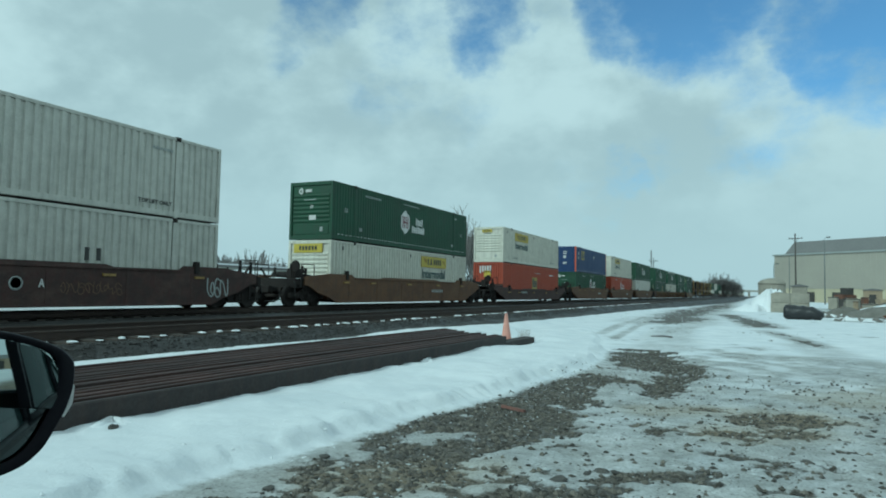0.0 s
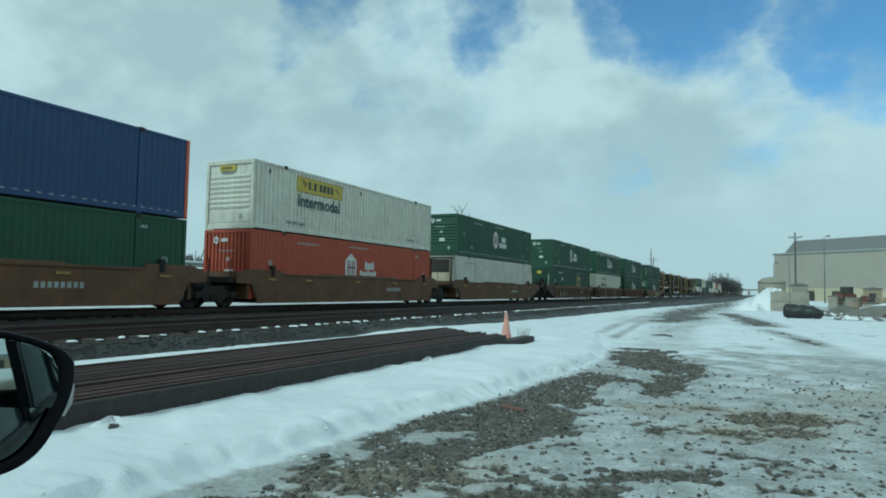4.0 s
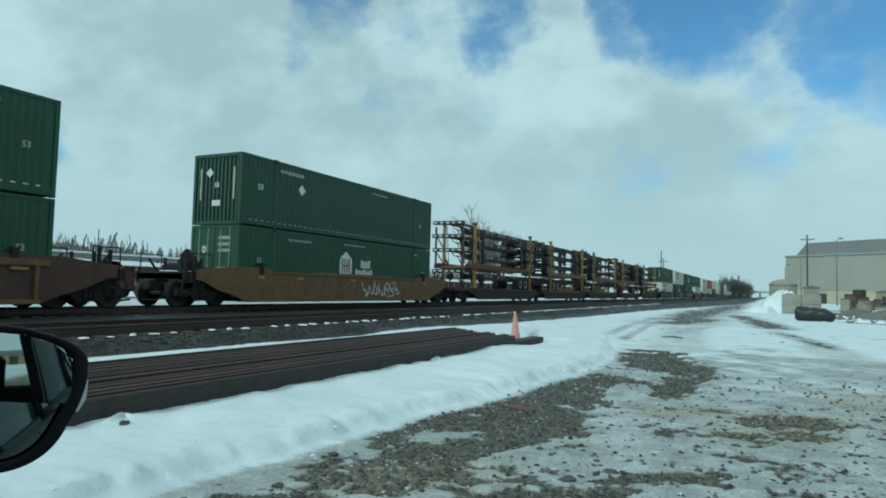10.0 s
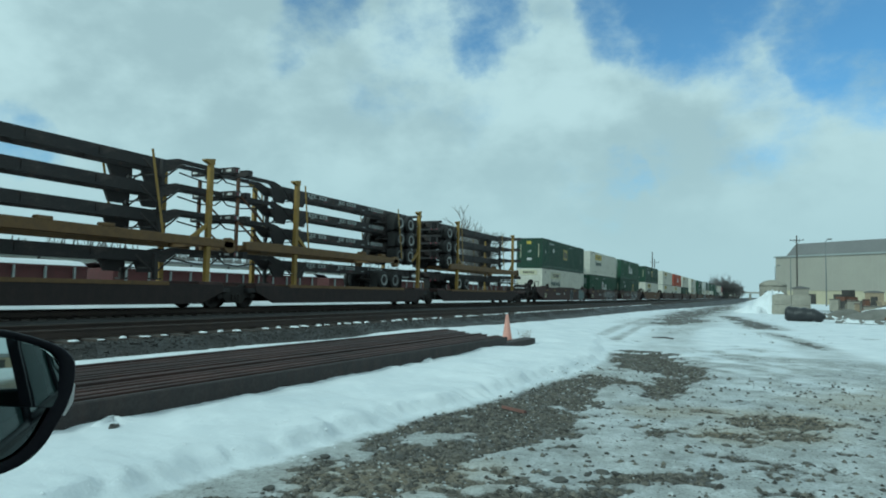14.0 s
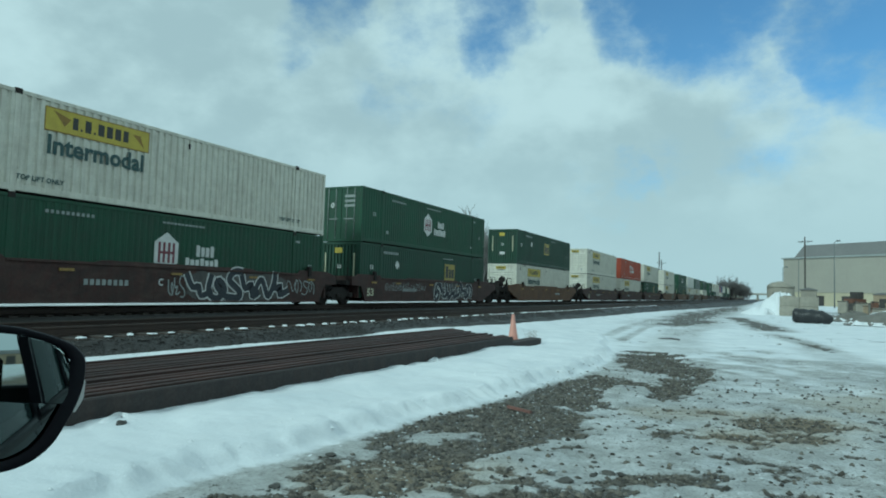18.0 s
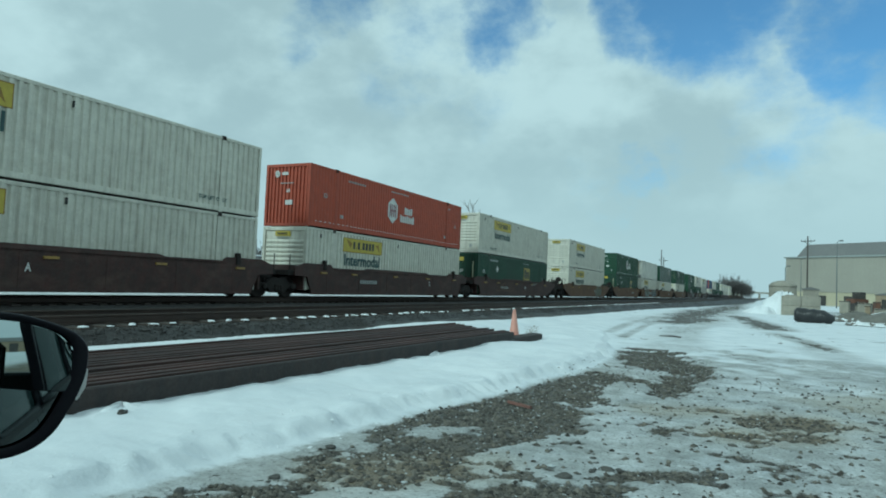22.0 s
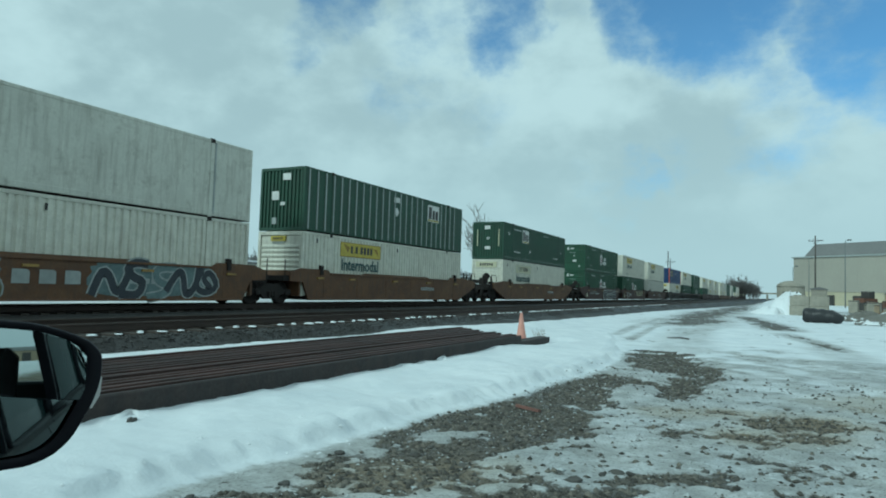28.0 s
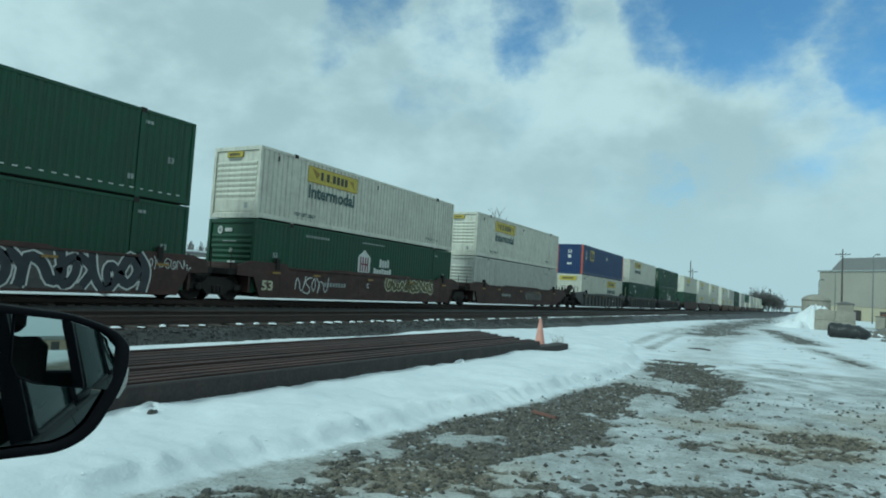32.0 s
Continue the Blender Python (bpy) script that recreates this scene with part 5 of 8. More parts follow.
def build_gondolas():
    """Parked low gondolas behind the running train."""
    stake = Geo().box(1.38, 1.47, -0.05, 0.05, 0.65, 1.55).mesh("stake", M["mark_grey"], 0.01)
    g = thing("gondola_car", "parked dark red gondola car heaped with snow", "rail car", "parked gondolas", at=pose(-28.4, -30, RAIL_Z))
    part("body", Geo().box(-1.38, 1.38, 0, 15.6, 0.55, 1.58), M["goldred"], g, bevel=0.02)
    part("side_sill", Geo().box(1.38, 1.44, 0.0, 15.6, 0.5, 0.7), M["goldred"], g)
    part("top_rail", Geo().box(1.38, 1.46, 0.0, 15.6, 1.5, 1.6), M["goldred"], g)
    vs, fs, n = [], [], 24
    for i in range(n + 1):
        for u, zz in ((-1.34, 1.56), (-0.9, 1.76), (0, 1.86), (0.95, 1.8), (1.36, 1.58)):
            vs.append((u, i * 15.6 / n, zz + 0.05 * noise.noise((u * 2, i * 0.7, 3.0)) * (zz > 1.6)))
    for i in range(n):
        fs += [(i * 5 + k, i * 5 + k + 1, i * 5 + k + 6, i * 5 + k + 5) for k in range(4)]
    part("snow_load", Geo().add(vs, fs, True), M["snowlump"], g, "white snow heaped in the car")
    for k in range(12):
        part("stake", stake, None, g, "pale side stake", at=pose(0, 0.65 + k * 1.3, 0))
    wm = Geo().lathe([(0.1, -0.9), (0.46, -0.82), (0.46, -0.7), (0.1, -0.7), (0.1, 0.7), (0.46, 0.7), (0.46, 0.82), (0.1, 0.9)], "x", 16).mesh("wheelset", M["wheel"])
    for y in (1.6, 3.4, 12.2, 14.0):
        part("wheelset", wm, None, g, at=pose(0, y, 0.46))
    for k in range(1, 9):
        copy_thing(g, pose(-28.4, -30 + k * 16.9, RAIL_Z))


build_far_side()

# ---- the train: containers ----
CL, CW, CH = 16.15, 2.59, 2.868
STACK = 2.9         # one container on another, with the gap of the locks
HALF = CW / 2


def corrugated(pitch, depth, y0, y1, z0, z1, x_out):
    """Upright corrugations as one closed sheet with thickness; returns the outline in x, y."""
    pts, y = [], y0
    while y + pitch <= y1 + 1e-6:
        pts += [(x_out - depth, y), (x_out - depth, y + pitch * 0.28), (x_out, y + pitch * 0.42), (x_out, y + pitch * 0.86)]
        y += pitch
    pts.append((x_out - depth, y1))
    return pts + [(x_out - depth - 0.03, y1), (x_out - depth - 0.03, y0)]


def strip_mesh(name, outline, z0, z1, mat):
    """Closed sheet from an outline whose last two points form the flat back."""
    g, n = Geo(), len(outline)
    vs = [(u, w, z0) for u, w in outline] + [(u, w, z1) for u, w in outline]
    fs = [(k, (k + 1) % n, n + (k + 1) % n, n + k) for k in range(n)]
    g.add(vs, fs)
    me = bpy.data.meshes.new(name)
    me.from_pydata(g.v, [], g.f)
    me.materials.append(mat)
    return me


SIDE_CACHE = {}


def side_mesh(mat_key, style):
    key = (mat_key, style)
    if key not in SIDE_CACHE:
        if style == "smooth":
            me = Geo().box(HALF - 0.06, HALF - 0.012, 0.12, CL - 0.12, 0.15, CH - 0.10).mesh("side_panel", M[mat_key])
        else:
            pitch, depth = {"deep": (0.272, 0.056), "fine": (0.235, 0.024)}[style]
            me = strip_mesh("side_panel", corrugated(pitch, depth, 0.12, CL - 0.12, 0, 0, HALF - 0.012), 0.16, CH - 0.11, M[mat_key])
        SIDE_CACHE[key] = me
    return SIDE_CACHE[key]


def frame_parts(c, mat, post_mat=None):
    """Rails, posts, roof, floor and castings of a container."""
    post_mat = post_mat or mat
    for sx in (-1, 1):
        a, b = sorted((sx * HALF, sx * (HALF - 0.10)))
        part("top_rail", Geo().box(a, b, 0.14, CL - 0.14, CH - 0.11, CH), mat, c, bevel=0.008)
        part("bottom_rail", Geo().box(a, b, 0.14, CL - 0.14, 0.045, 0.23), mat, c, bevel=0.008)
        for y0, y1 in ((0.0, 0.14), (CL - 0.14, CL)):
            part("corner_post", Geo().box(*sorted((sx * HALF, sx * (HALF - 0.15))), y0, y1, 0.0, CH), post_mat, c, bevel=0.012)
        for y in (1.95, CL - 2.15):
            part("lifting_post", Geo().box(*sorted((sx * (HALF + 0.006), sx * (HALF - 0.05))), y, y + 0.17, 0.0, CH), mat, c, bevel=0.006)
            part("casting", Geo().box(*sorted((sx * (HALF + 0.012), sx * (HALF - 0.1))), y - 0.02, y + 0.19, CH - 0.13, CH + 0.032), M["under"], c, bevel=0.01)
    part("roof", Geo().box(-HALF + 0.10, HALF - 0.10, 0.1, CL - 0.1, CH - 0.06, CH - 0.02), mat, c)
    part("floor_frame", Geo().box(-HALF + 0.10, HALF - 0.10, 0.1, CL - 0.1, 0.02, 0.15), M["under"], c)
    part("rear_wall", Geo().box(-HALF + 0.14, HALF - 0.14, CL - 0.08, CL - 0.03, 0.1, CH - 0.1), mat, c)


def end_ribs(c, mat):
    """Nose wall with pressed horizontal ribs."""
    w = HALF - 0.15
    part("front_wall", Geo().box(-w, w, 0.07, 0.11, 0.12, CH - 0.1), mat, c)
    part("top_header", Geo().box(-w, w, 0.0, 0.12, CH - 0.17, CH), mat, c, bevel=0.01)
    part("bottom_sill", Geo().box(-w, w, 0.0, 0.12, 0.0, 0.2), mat, c, bevel=0.01)
    rib = Geo().prism([(0.07, 0), (0.07, 0.2), (0.03, 0.15), (0.02, 0.1)], "x", -w + 0.06, w - 0.06).mesh("rib", mat)
    for k in range(7):
        part("rib", rib, None, c, at=pose(0, 0, 0.82 + k * 0.21))
    part("lower_panel", Geo().box(-w + 0.08, w - 0.08, 0.045, 0.08, 0.27, 0.74), mat, c, bevel=0.008)
    part("placard_holder", Geo().box(0.55, 0.72, 0.03, 0.05, 0.4, 0.62), M["mark_grey"], c)


def end_corrugated(c, mat):
    w = HALF - 0.15
    g = Geo()
    n = 11
    for k in range(n):
        x = -w + (k + 0.15) * 2 * w / n
        g.prism([(x, 0.10), (x + 0.03, 0.03), (x + 0.13, 0.03), (x + 0.16, 0.10)], "z", 0.12, CH - 0.12)
    part("front_wall", Geo().box(-w, w, 0.09, 0.13, 0.12, CH - 0.1), mat, c)
    part("wall_corrugation", g, mat, c)
    part("top_header", Geo().box(-w, w, 0.0, 0.12, CH - 0.14, CH), mat, c, bevel=0.01)
    part("bottom_sill", Geo().box(-w, w, 0.0, 0.12, 0.0, 0.14), mat, c, bevel=0.01)


def end_doors(c, mat):
    w = HALF - 0.15
    for sx in (-1, 1):
        a, b = sorted((sx * 0.012, sx * w))
        d = part("door", Geo().box(a, b, 0.03, 0.08, 0.14, CH - 0.12), mat, c, bevel=0.006)
        for f in (0.3, 0.72):
            x = sx * w * f
            part("lock_rod", Geo().tube([(x, 0.005, 0.12), (x, 0.005, CH - 0.1)], 0.017, 6), M["mark_grey"], d)
        for z in (0.45, 1.1, 1.8, 2.45):
            part("hinge", Geo().box(*sorted((sx * w, sx * (w - 0.16))), 0.0, 0.03, z, z + 0.07), mat, d)
        part("handle", Geo().box(*sorted((sx * 0.2, sx * 0.75)), -0.01, 0.015, 1.15, 1.2), M["mark_grey"], d)
    part("top_header", Geo().box(-w, w, 0.0, 0.12, CH - 0.12, CH), mat, c)
    part("bottom_sill", Geo().box(-w, w, 0.0, 0.12, 0.0, 0.14), mat, c)


def end_reefer(c, mat):
    w = HALF - 0.15
    part("front_wall", Geo().box(-w, w, 0.55, 0.6, 0.12, CH - 0.1), M["junk_dark"], c)
    for sx in (-1, 1):
        part("end_frame", Geo().beam((sx * w, 0.02, 0.1), (sx * w, 0.02, CH), 0.08, 0.08).beam((sx * w, 0.02, 0.7), (sx * (w - 0.5), 0.04, 0.1), 0.05, 0.05)
             .beam((sx * w, 0.02, 2.1), (sx * (w - 0.45), 0.04, CH - 0.1), 0.05, 0.05), M["mark_grey"], c)
    part("frame_header", Geo().beam((-w, 0.02, CH - 0.05), (w, 0.02, CH - 0.05), 0.08, 0.08).beam((-w, 0.02, 0.06), (w, 0.02, 0.06), 0.08, 0.1), M["mark_grey"], c)
    unit = part("cooling_unit", Geo().box(-0.72, 0.72, 0.12, 0.55, 0.75, 2.72), M["cream"], c, "cream cooling unit with a dark grille", bevel=0.06)
    part("grille", Geo().box(-0.66, 0.66, 0.09, 0.14, 1.72, 2.64), M["junk_dark"], unit)
    for k in range(8):
        part("grille_slat", Geo().box(-0.64, 0.64, 0.07, 0.1, 1.76 + k * 0.11, 1.80 + k * 0.11), M["under"], unit)
    part("fuel_tank", Geo().lathe([(0.1, -0.8), (0.22, -0.76), (0.22, 0.76), (0.1, 0.8)], "x", 14, (0, 0.28, 0.4)), M["mark_grey"], c)
    part("side_locker", Geo().box(0.78, w + 0.02, 0.3, 0.55, 0.5, 2.7), M["reefer"], c, bevel=0.02)


MARK_X = HALF - 0.006


def flat(c, name, y0, y1, z0, z1, mat, label="", lift=0.0):
    """A thin painted plate on the side that faces the camera."""
    return part(name, Geo().box(MARK_X - 0.03, MARK_X + 0.006 + lift, y0, y1, z0, z1), mat, c, label)


def end_flat(c, name, x0, x1, z0, z1, mat, label="", lift=0.0, y=0.02):
    return part(name, Geo().box(x0, x1, y - 0.006 - lift, y + 0.05, z0, z1), mat, c, label)


def bars(c, y, z, w, h, n, mat, gap=0.3):
    """Unreadable small lettering as plain bars."""
    step = w / n
    g = Geo()
    for k in range(n):
        g.box(MARK_X - 0.02, MARK_X + 0.008, y + k * step, y + k * step + step * (1 - gap), z, z + h)
    return part("lettering", g, mat, c)


def hex_badge(c, y, z, r, end=False):
    """White hexagon with dark upright bars."""
    poly = [(0.87 * math.cos(math.radians(90 + 60 * k)) * 0.95, math.sin(math.radians(90 + 60 * k))) for k in range(6)]
    if end:
        b = part("badge", Geo().prism([(y + u * r, z + w * r) for u, w in poly], "y", 0.0, 0.06), M["mark_white"], c, "white hexagonal badge")
        comb = [(-0.32, -0.45), (-0.14, -0.45), (-0.14, -0.1), (0.14, -0.1), (0.14, -0.45), (0.32, -0.45), (0.32, 0.45), (0.14, 0.45), (0.14, 0.1), (-0.14, 0.1), (-0.14, 0.45), (-0.32, 0.45)]
        part("badge_figure", Geo().prism([(y + u * r, z + w * r) for u, w in comb], "y", -0.006, 0.03), M["green"], b)
        return
    b = part("badge", Geo().prism([(y + u * r, z + w * r) for u, w in poly], "x", MARK_X - 0.03, MARK_X + 0.006), M["mark_white"], c, "white hexagonal badge with dark bars")
    comb = [(-0.50, -0.5), (-0.36, -0.5), (-0.36, -0.06), (-0.22, -0.06), (-0.22, -0.5), (-0.08, -0.5), (-0.08, -0.06), (0.08, -0.06), (0.08, -0.5), (0.22, -0.5), (0.22, -0.06), (0.36, -0.06), (0.36, -0.5), (0.50, -0.5)]
    comb += [(u, -w) for u, w in reversed(comb)]
    part("badge_figure", Geo().prism([(y + u * r, z + w * r) for u, w in comb], "x", MARK_X, MARK_X + 0.010), M["maroon"], b)


def number_53(c, y, z, h, mat):
    part("number", text_mesh("number", "53", y, z, h * 1.25, h, MARK_X + 0.004, mat), None, c)


def end_53(c, x, z, h, mat):
    g = text_geo("53", h * 1.2, h)
    g.v = [(x + b, 0.015 - a, z + cc) for a, b, cc in g.v]
    part("number", g, mat, c)


def word_blocks(c, y, z, w, h, mat):
    """A brand's two-line lettering as plain blocks."""
    for a, b, z0, n in ((0.30, 0.86, 0.52, 4), (0.0, 1.0, 0.04, 7)):
        g = Geo()
        step = (b - a) * w / n
        for k in range(n):
            yy = y + a * w + k * step
            top = z + h * (z0 + (0.36 if k % 3 else 0.42))
            g.prism([(yy, z + h * z0), (yy + step * 0.68, z + h * z0), (yy + step * 0.74, top - 0.08), (yy + step * 0.62, top), (yy, top)], "x", MARK_X - 0.02, MARK_X + 0.007)
        part("lettering", g, mat, c, "white block lettering")


TEXT_CACHE = {}


def lift_notice(c, y, z, mat_key):
    """Small stencilled notice on a container side."""
    if mat_key not in TEXT_CACHE:
        TEXT_CACHE[mat_key] = text_mesh("lift_notice", "TOP LIFT ONLY", 0, 0, 1.4, 0.15, MARK_X + 0.004, M[mat_key])
    part("lift_notice", TEXT_CACHE[mat_key], None, c, "small stencilled notice", at=pose(0, y, z))


BANNER_BLOCKS = (0.17, 0.06, 0.20, 0.06, 0.21, 0.21, 0.21, 0.19)


def banner(c, y, z, pale=False, end=True):
    """Yellow banner with dark blocks, and the word below it."""
    b = flat(c, "banner", y, y + 3.55, z, z + 0.70, M["yellow_pale" if pale else "yellow"], "yellow banner with dark lettering")
    g = Geo()
    for k, w in enumerate(BANNER_BLOCKS):
        o = y + 0.85 + sum(BANNER_BLOCKS[:k]) + k * 0.085
        g.box(MARK_X, MARK_X + 0.010, o, o + w, z + 0.18, z + (0.54 if w > 0.1 else 0.25))
    part("banner_lettering", g, M["black"], b)
    e = Geo()
    for y0, y1, z0, z1 in ((0, 3.55, 0, 0.03), (0, 3.55, 0.67, 0.70), (0, 0.03, 0, 0.7), (3.52, 3.55, 0, 0.7)):
        e.box(MARK_X, MARK_X + 0.009, y + y0, y + y1, z + z0, z + z1)
    e.prism([(y + 0.25, z + 0.62), (y + 0.8, z + 0.45), (y + 0.6, z + 0.2)], "x", MARK_X, MARK_X + 0.009)
    e.prism([(y + 2.9, z + 0.5), (y + 3.35, z + 0.12), (y + 3.2, z + 0.5)], "x", MARK_X, MARK_X + 0.009)
    part("banner_border", e, M["mark_grey" if pale else "rackyellow"], b)
    key = "word"
    if key not in TEXT_CACHE:
        TEXT_CACHE[key] = text_mesh("word", "Intermodal", 0, 0, 3.25, 0.58, MARK_X + 0.004, M["ink"])
    part("word", TEXT_CACHE[key], None, c, "dark teal word Intermodal", at=pose(0, y + 0.12, z - 0.68))


def sign_plate(c, y, z, w=1.45, h=1.05, bright=True):
    """Square sign with dark blocks."""
    b = flat(c, "sign", y, y + w, z, z + h, M["signyellow" if bright else "mark_white"], "square sign with dark block letters")
    g = Geo()
    for o, ww, top in ((0.12, 0.38, 0.88), (0.60, 0.30, 0.70), (0.98, 0.34, 0.70)):
        g.box(MARK_X, MARK_X + 0.010, y + o, y + o + ww, z + 0.16, z + h * top)
    part("sign_lettering", g, M["black"], b)
    if not bright:
        part("sign_stripe", Geo().box(MARK_X, MARK_X + 0.009, y + 0.05, y + w - 0.05, z + 0.03, z + 0.13), M["signyellow"], b, "yellow stripe under the letters")


def diamond(c, y, z, r):
    part("placard", Geo().prism([(y - r, z), (y, z - r), (y + r, z), (y, z + r)], "x", MARK_X - 0.02, MARK_X + 0.007), M["mark_white"], c, "white diamond placard")


def dashes(c, z, mat):
    """Dotted conspicuity line low on the side."""
    g = Geo()
    for k in range(44):
        g.box(MARK_X - 0.01, MARK_X + 0.007, 0.5 + k * 0.35, 0.5 + k * 0.35 + 0.14, z, z + 0.035)
    part("tape_line", g, mat, c)


def frost(c):
    """Rime hanging in teeth from the top rail."""
    g = Geo()
    rng = random.Random(3)
    y = 0.2
    while y < CL - 0.3:
        d = rng.uniform(0.14, 0.34) + (0.12 if y < 4 else 0)
        g.prism([(y, CH - 0.1), (y + 0.13, CH - 0.1), (y + 0.07, CH - 0.1 - d)], "x", HALF - 0.05, HALF + 0.004)
        y += 0.235
    part("rime", g, M["mark_white"], c, "rime hanging from the top rail")
    part("roof_snow", Geo().box(-HALF + 0.05, HALF - 0.02, 0.1, CL - 0.1, CH - 0.02, CH + 0.03), M["snowlump"], c)


LABELS = {
    "hub": "dark green steel container with a white hexagon badge",
    "hub_snow": "dark green steel container with rime along its top",
    "hub_door": "dark green steel container with double doors facing forward",
    "hubr": "orange red steel container with a white hexagon badge",
    "jb": "white corrugated container with a yellow banner and dark lettering",
    "jb_pale": "white corrugated container with a faded banner and dark lettering",
    "jb_back": "white corrugated container with its yellow banner set far back",
    "emp": "deep green steel container with a square yellow sign",
    "emp_white": "deep green steel container with a square white sign",
    "emp_far": "deep green steel container with a yellow sign set far back",
    "plain": "plain dark green steel container with a white diamond placard",
    "blue": "navy blue steel container with orange corner posts",
    "red": "orange red steel container with a yellow and black sign",
    "reefer": "smooth white refrigerated container with a cooling unit",
    "grey": "grey white corrugated container with soiled sides",
    "grey_marked": "grey white corrugated container with black sprayed marks",
    "rib": "dark green container with pale outside posts",
}


def build_far_container(kind):
    """The same container, in fewer parts, for the tail of the train."""
    c = thing("container", LABELS[kind], "container", "containers on the train")
    base = {"hub": "green", "jb": "white", "plain": "green2", "emp": "green2", "grey": "grey"}[kind]
    mat = M[base]
    part("frame", Geo().box(-HALF, HALF, 0.0, CL, CH - 0.11, CH).box(-HALF, HALF, 0.0, CL, 0.0, 0.16).box(HALF - 0.14, HALF, 0, 0.14, 0.16, CH - 0.11).box(-HALF, -HALF + 0.14, 0, 0.14, 0.16, CH - 0.11), mat, c)
    me = side_mesh(base, "deep" if base in ("white", "grey") else "fine")
    part("side_panel", me, None, c)
    part("side_panel", me, None, c, at=pose(0, CL, 0, 0, 0, 180))
    part("front_wall", Geo().box(-HALF + 0.14, HALF - 0.14, 0.05, 0.1, 0.16, CH - 0.11), mat, c)
    part("rear_wall", Geo().box(-HALF + 0.14, HALF - 0.14, CL - 0.1, CL - 0.05, 0.16, CH - 0.11), mat, c)
    if kind == "jb":
        flat(c, "banner", 2.8, 6.35, 1.75, 2.45, M["yellow"])
        flat(c, "lettering", 2.95, 6.1, 1.15, 1.55, M["mark_grey"])
    if kind.startswith("hub"):
        hex_badge(c, 7.1, 1.45, 0.72)
    return c


def build_container(kind):
    c = thing("container", LABELS[kind], "container", "containers on the train")
    base = {"hub": "green", "hub_snow": "green", "hub_door": "green", "hubr": "red", "jb": "white", "jb_pale": "white", "jb_back": "white",
            "emp": "green2", "emp_white": "green2", "emp_far": "green2", "plain": "green2", "blue": "blue", "red": "red", "reefer": "reefer", "grey": "grey", "grey_marked": "grey", "rib": "green2"}[kind]
    mat = M[base]
    frame_parts(c, mat, M["orange"] if kind == "blue" else None)
    style = "smooth" if kind in ("reefer", "rib") else ("deep" if base in ("white", "grey") else "fine")
    me = side_mesh(base, style)
    part("side_panel", me, None, c)
    part("side_panel", me, None, c, at=pose(0, CL, 0, 0, 0, 180))
    if kind in ("jb", "jb_pale", "jb_back", "hub", "hub_snow", "grey", "grey_marked"):
        end_ribs(c, mat)
    elif kind == "hub_door":
        end_doors(c, mat)
    elif kind == "reefer":
        end_reefer(c, mat)
    else:
        end_corrugated(c, mat)
    if kind.startswith("hub"):
        y = 7.3
        hex_badge(c, y, 1.55, 0.70)
        word_blocks(c, y + 0.85, 0.98, 1.6, 0.98, M["mark_white"])
        bars(c, 3.0, 2.44, 1.6, 0.10, 10, M["mark_grey"], 0.45)
        bars(c, 7.1, 2.55, 1.9, 0.06, 12, M["mark_grey"])
        number_53(c, 1.05, 1.42, 0.22, M["mark_grey"])
        number_53(c, 15.1, 1.3, 0.2, M["mark_grey"])
        bars(c, 2.45, 0.6, 0.26, 0.17, 2, M["mark_grey"])
        bars(c, 13.7, 0.55, 0.24, 0.16, 2, M["mark_grey"])
        bars(c, 14.1, 2.42, 0.4, 0.10, 3, M["mark_grey"])
        if kind != "hub_door":
            dashes(c, 0.27, M["mark_white"])
        if kind != "hub_door":
            hex_badge(c, -0.62, 2.42, 0.17, end=True)
            end_flat(c, "lettering", -0.36, 0.0, 2.36, 2.5, M["mark_white"])
            end_flat(c, "lettering", -0.45, 0.3, 1.96, 2.0, M["mark_grey"])
            end_flat(c, "plate", -0.1, 0.3, 0.98, 1.2, M["mark_white"], "white notice plate")
            end_53(c, -0.05, 1.55, 0.16, M["mark_white"])
        else:
            for k in range(3):
                end_flat(c, "lettering", 0.2, 0.85, 2.3 - k * 0.25, 2.42 - k * 0.25, M["mark_grey"])
            hex_badge(c, -0.55, 1.9, 0.15, end=True)
    if kind == "hub_snow":
        frost(c)
    if kind.startswith("jb"):
        banner(c, 9.4 if kind == "jb_back" else 2.8, 1.92, kind == "jb_pale")
        big = kind in ("jb_back", "jb_pale")
        eb = end_flat(c, "end_banner", *((-0.95, 0.75, 2.26, 2.70) if big else (-0.55, 0.3, 2.44, 2.66)), M["yellow_pale" if kind == "jb_pale" else "yellow"], "yellow banner with dark blocks", y=0.0)
        u0, du, z0, z1 = (-0.62, 0.19, 2.38, 2.58) if big else (-0.42, 0.10, 2.50, 2.60)
        g = Geo()
        for k in range(6):
            g.box(u0 + k * du, u0 + k * du + du * 0.65, -0.016, 0.0, z0, z1)
        part("banner_lettering", g, M["black"], eb)
        end_flat(c, "lettering", -0.45, 0.2, 2.33, 2.37, M["mark_grey"])
        for y in (1.0, 8.05):
            flat(c, "vent", y, y + 0.06, 2.42, 2.62, M["black"])
        lift_notice(c, 2.1, 0.38, "ink")
        lift_notice(c, 13.0, 0.40, "ink")
    if base == "green2" and kind != "rib":
        ys = {"emp": 7.35, "emp_white": 4.2, "emp_far": 9.8}
        if kind in ys:
            sign_plate(c, ys[kind], 1.55 if kind == "emp_white" else 1.15, bright=kind != "emp_white")
        if kind == "emp_white":
            diamond(c, 6.05, 0.9, 0.13)
            lift_notice(c, 2.3, 0.62, "mark_white")
            lift_notice(c, 12.4, 0.62, "mark_white")
        else:
            diamond(c, 3.75, 1.85, 0.24)
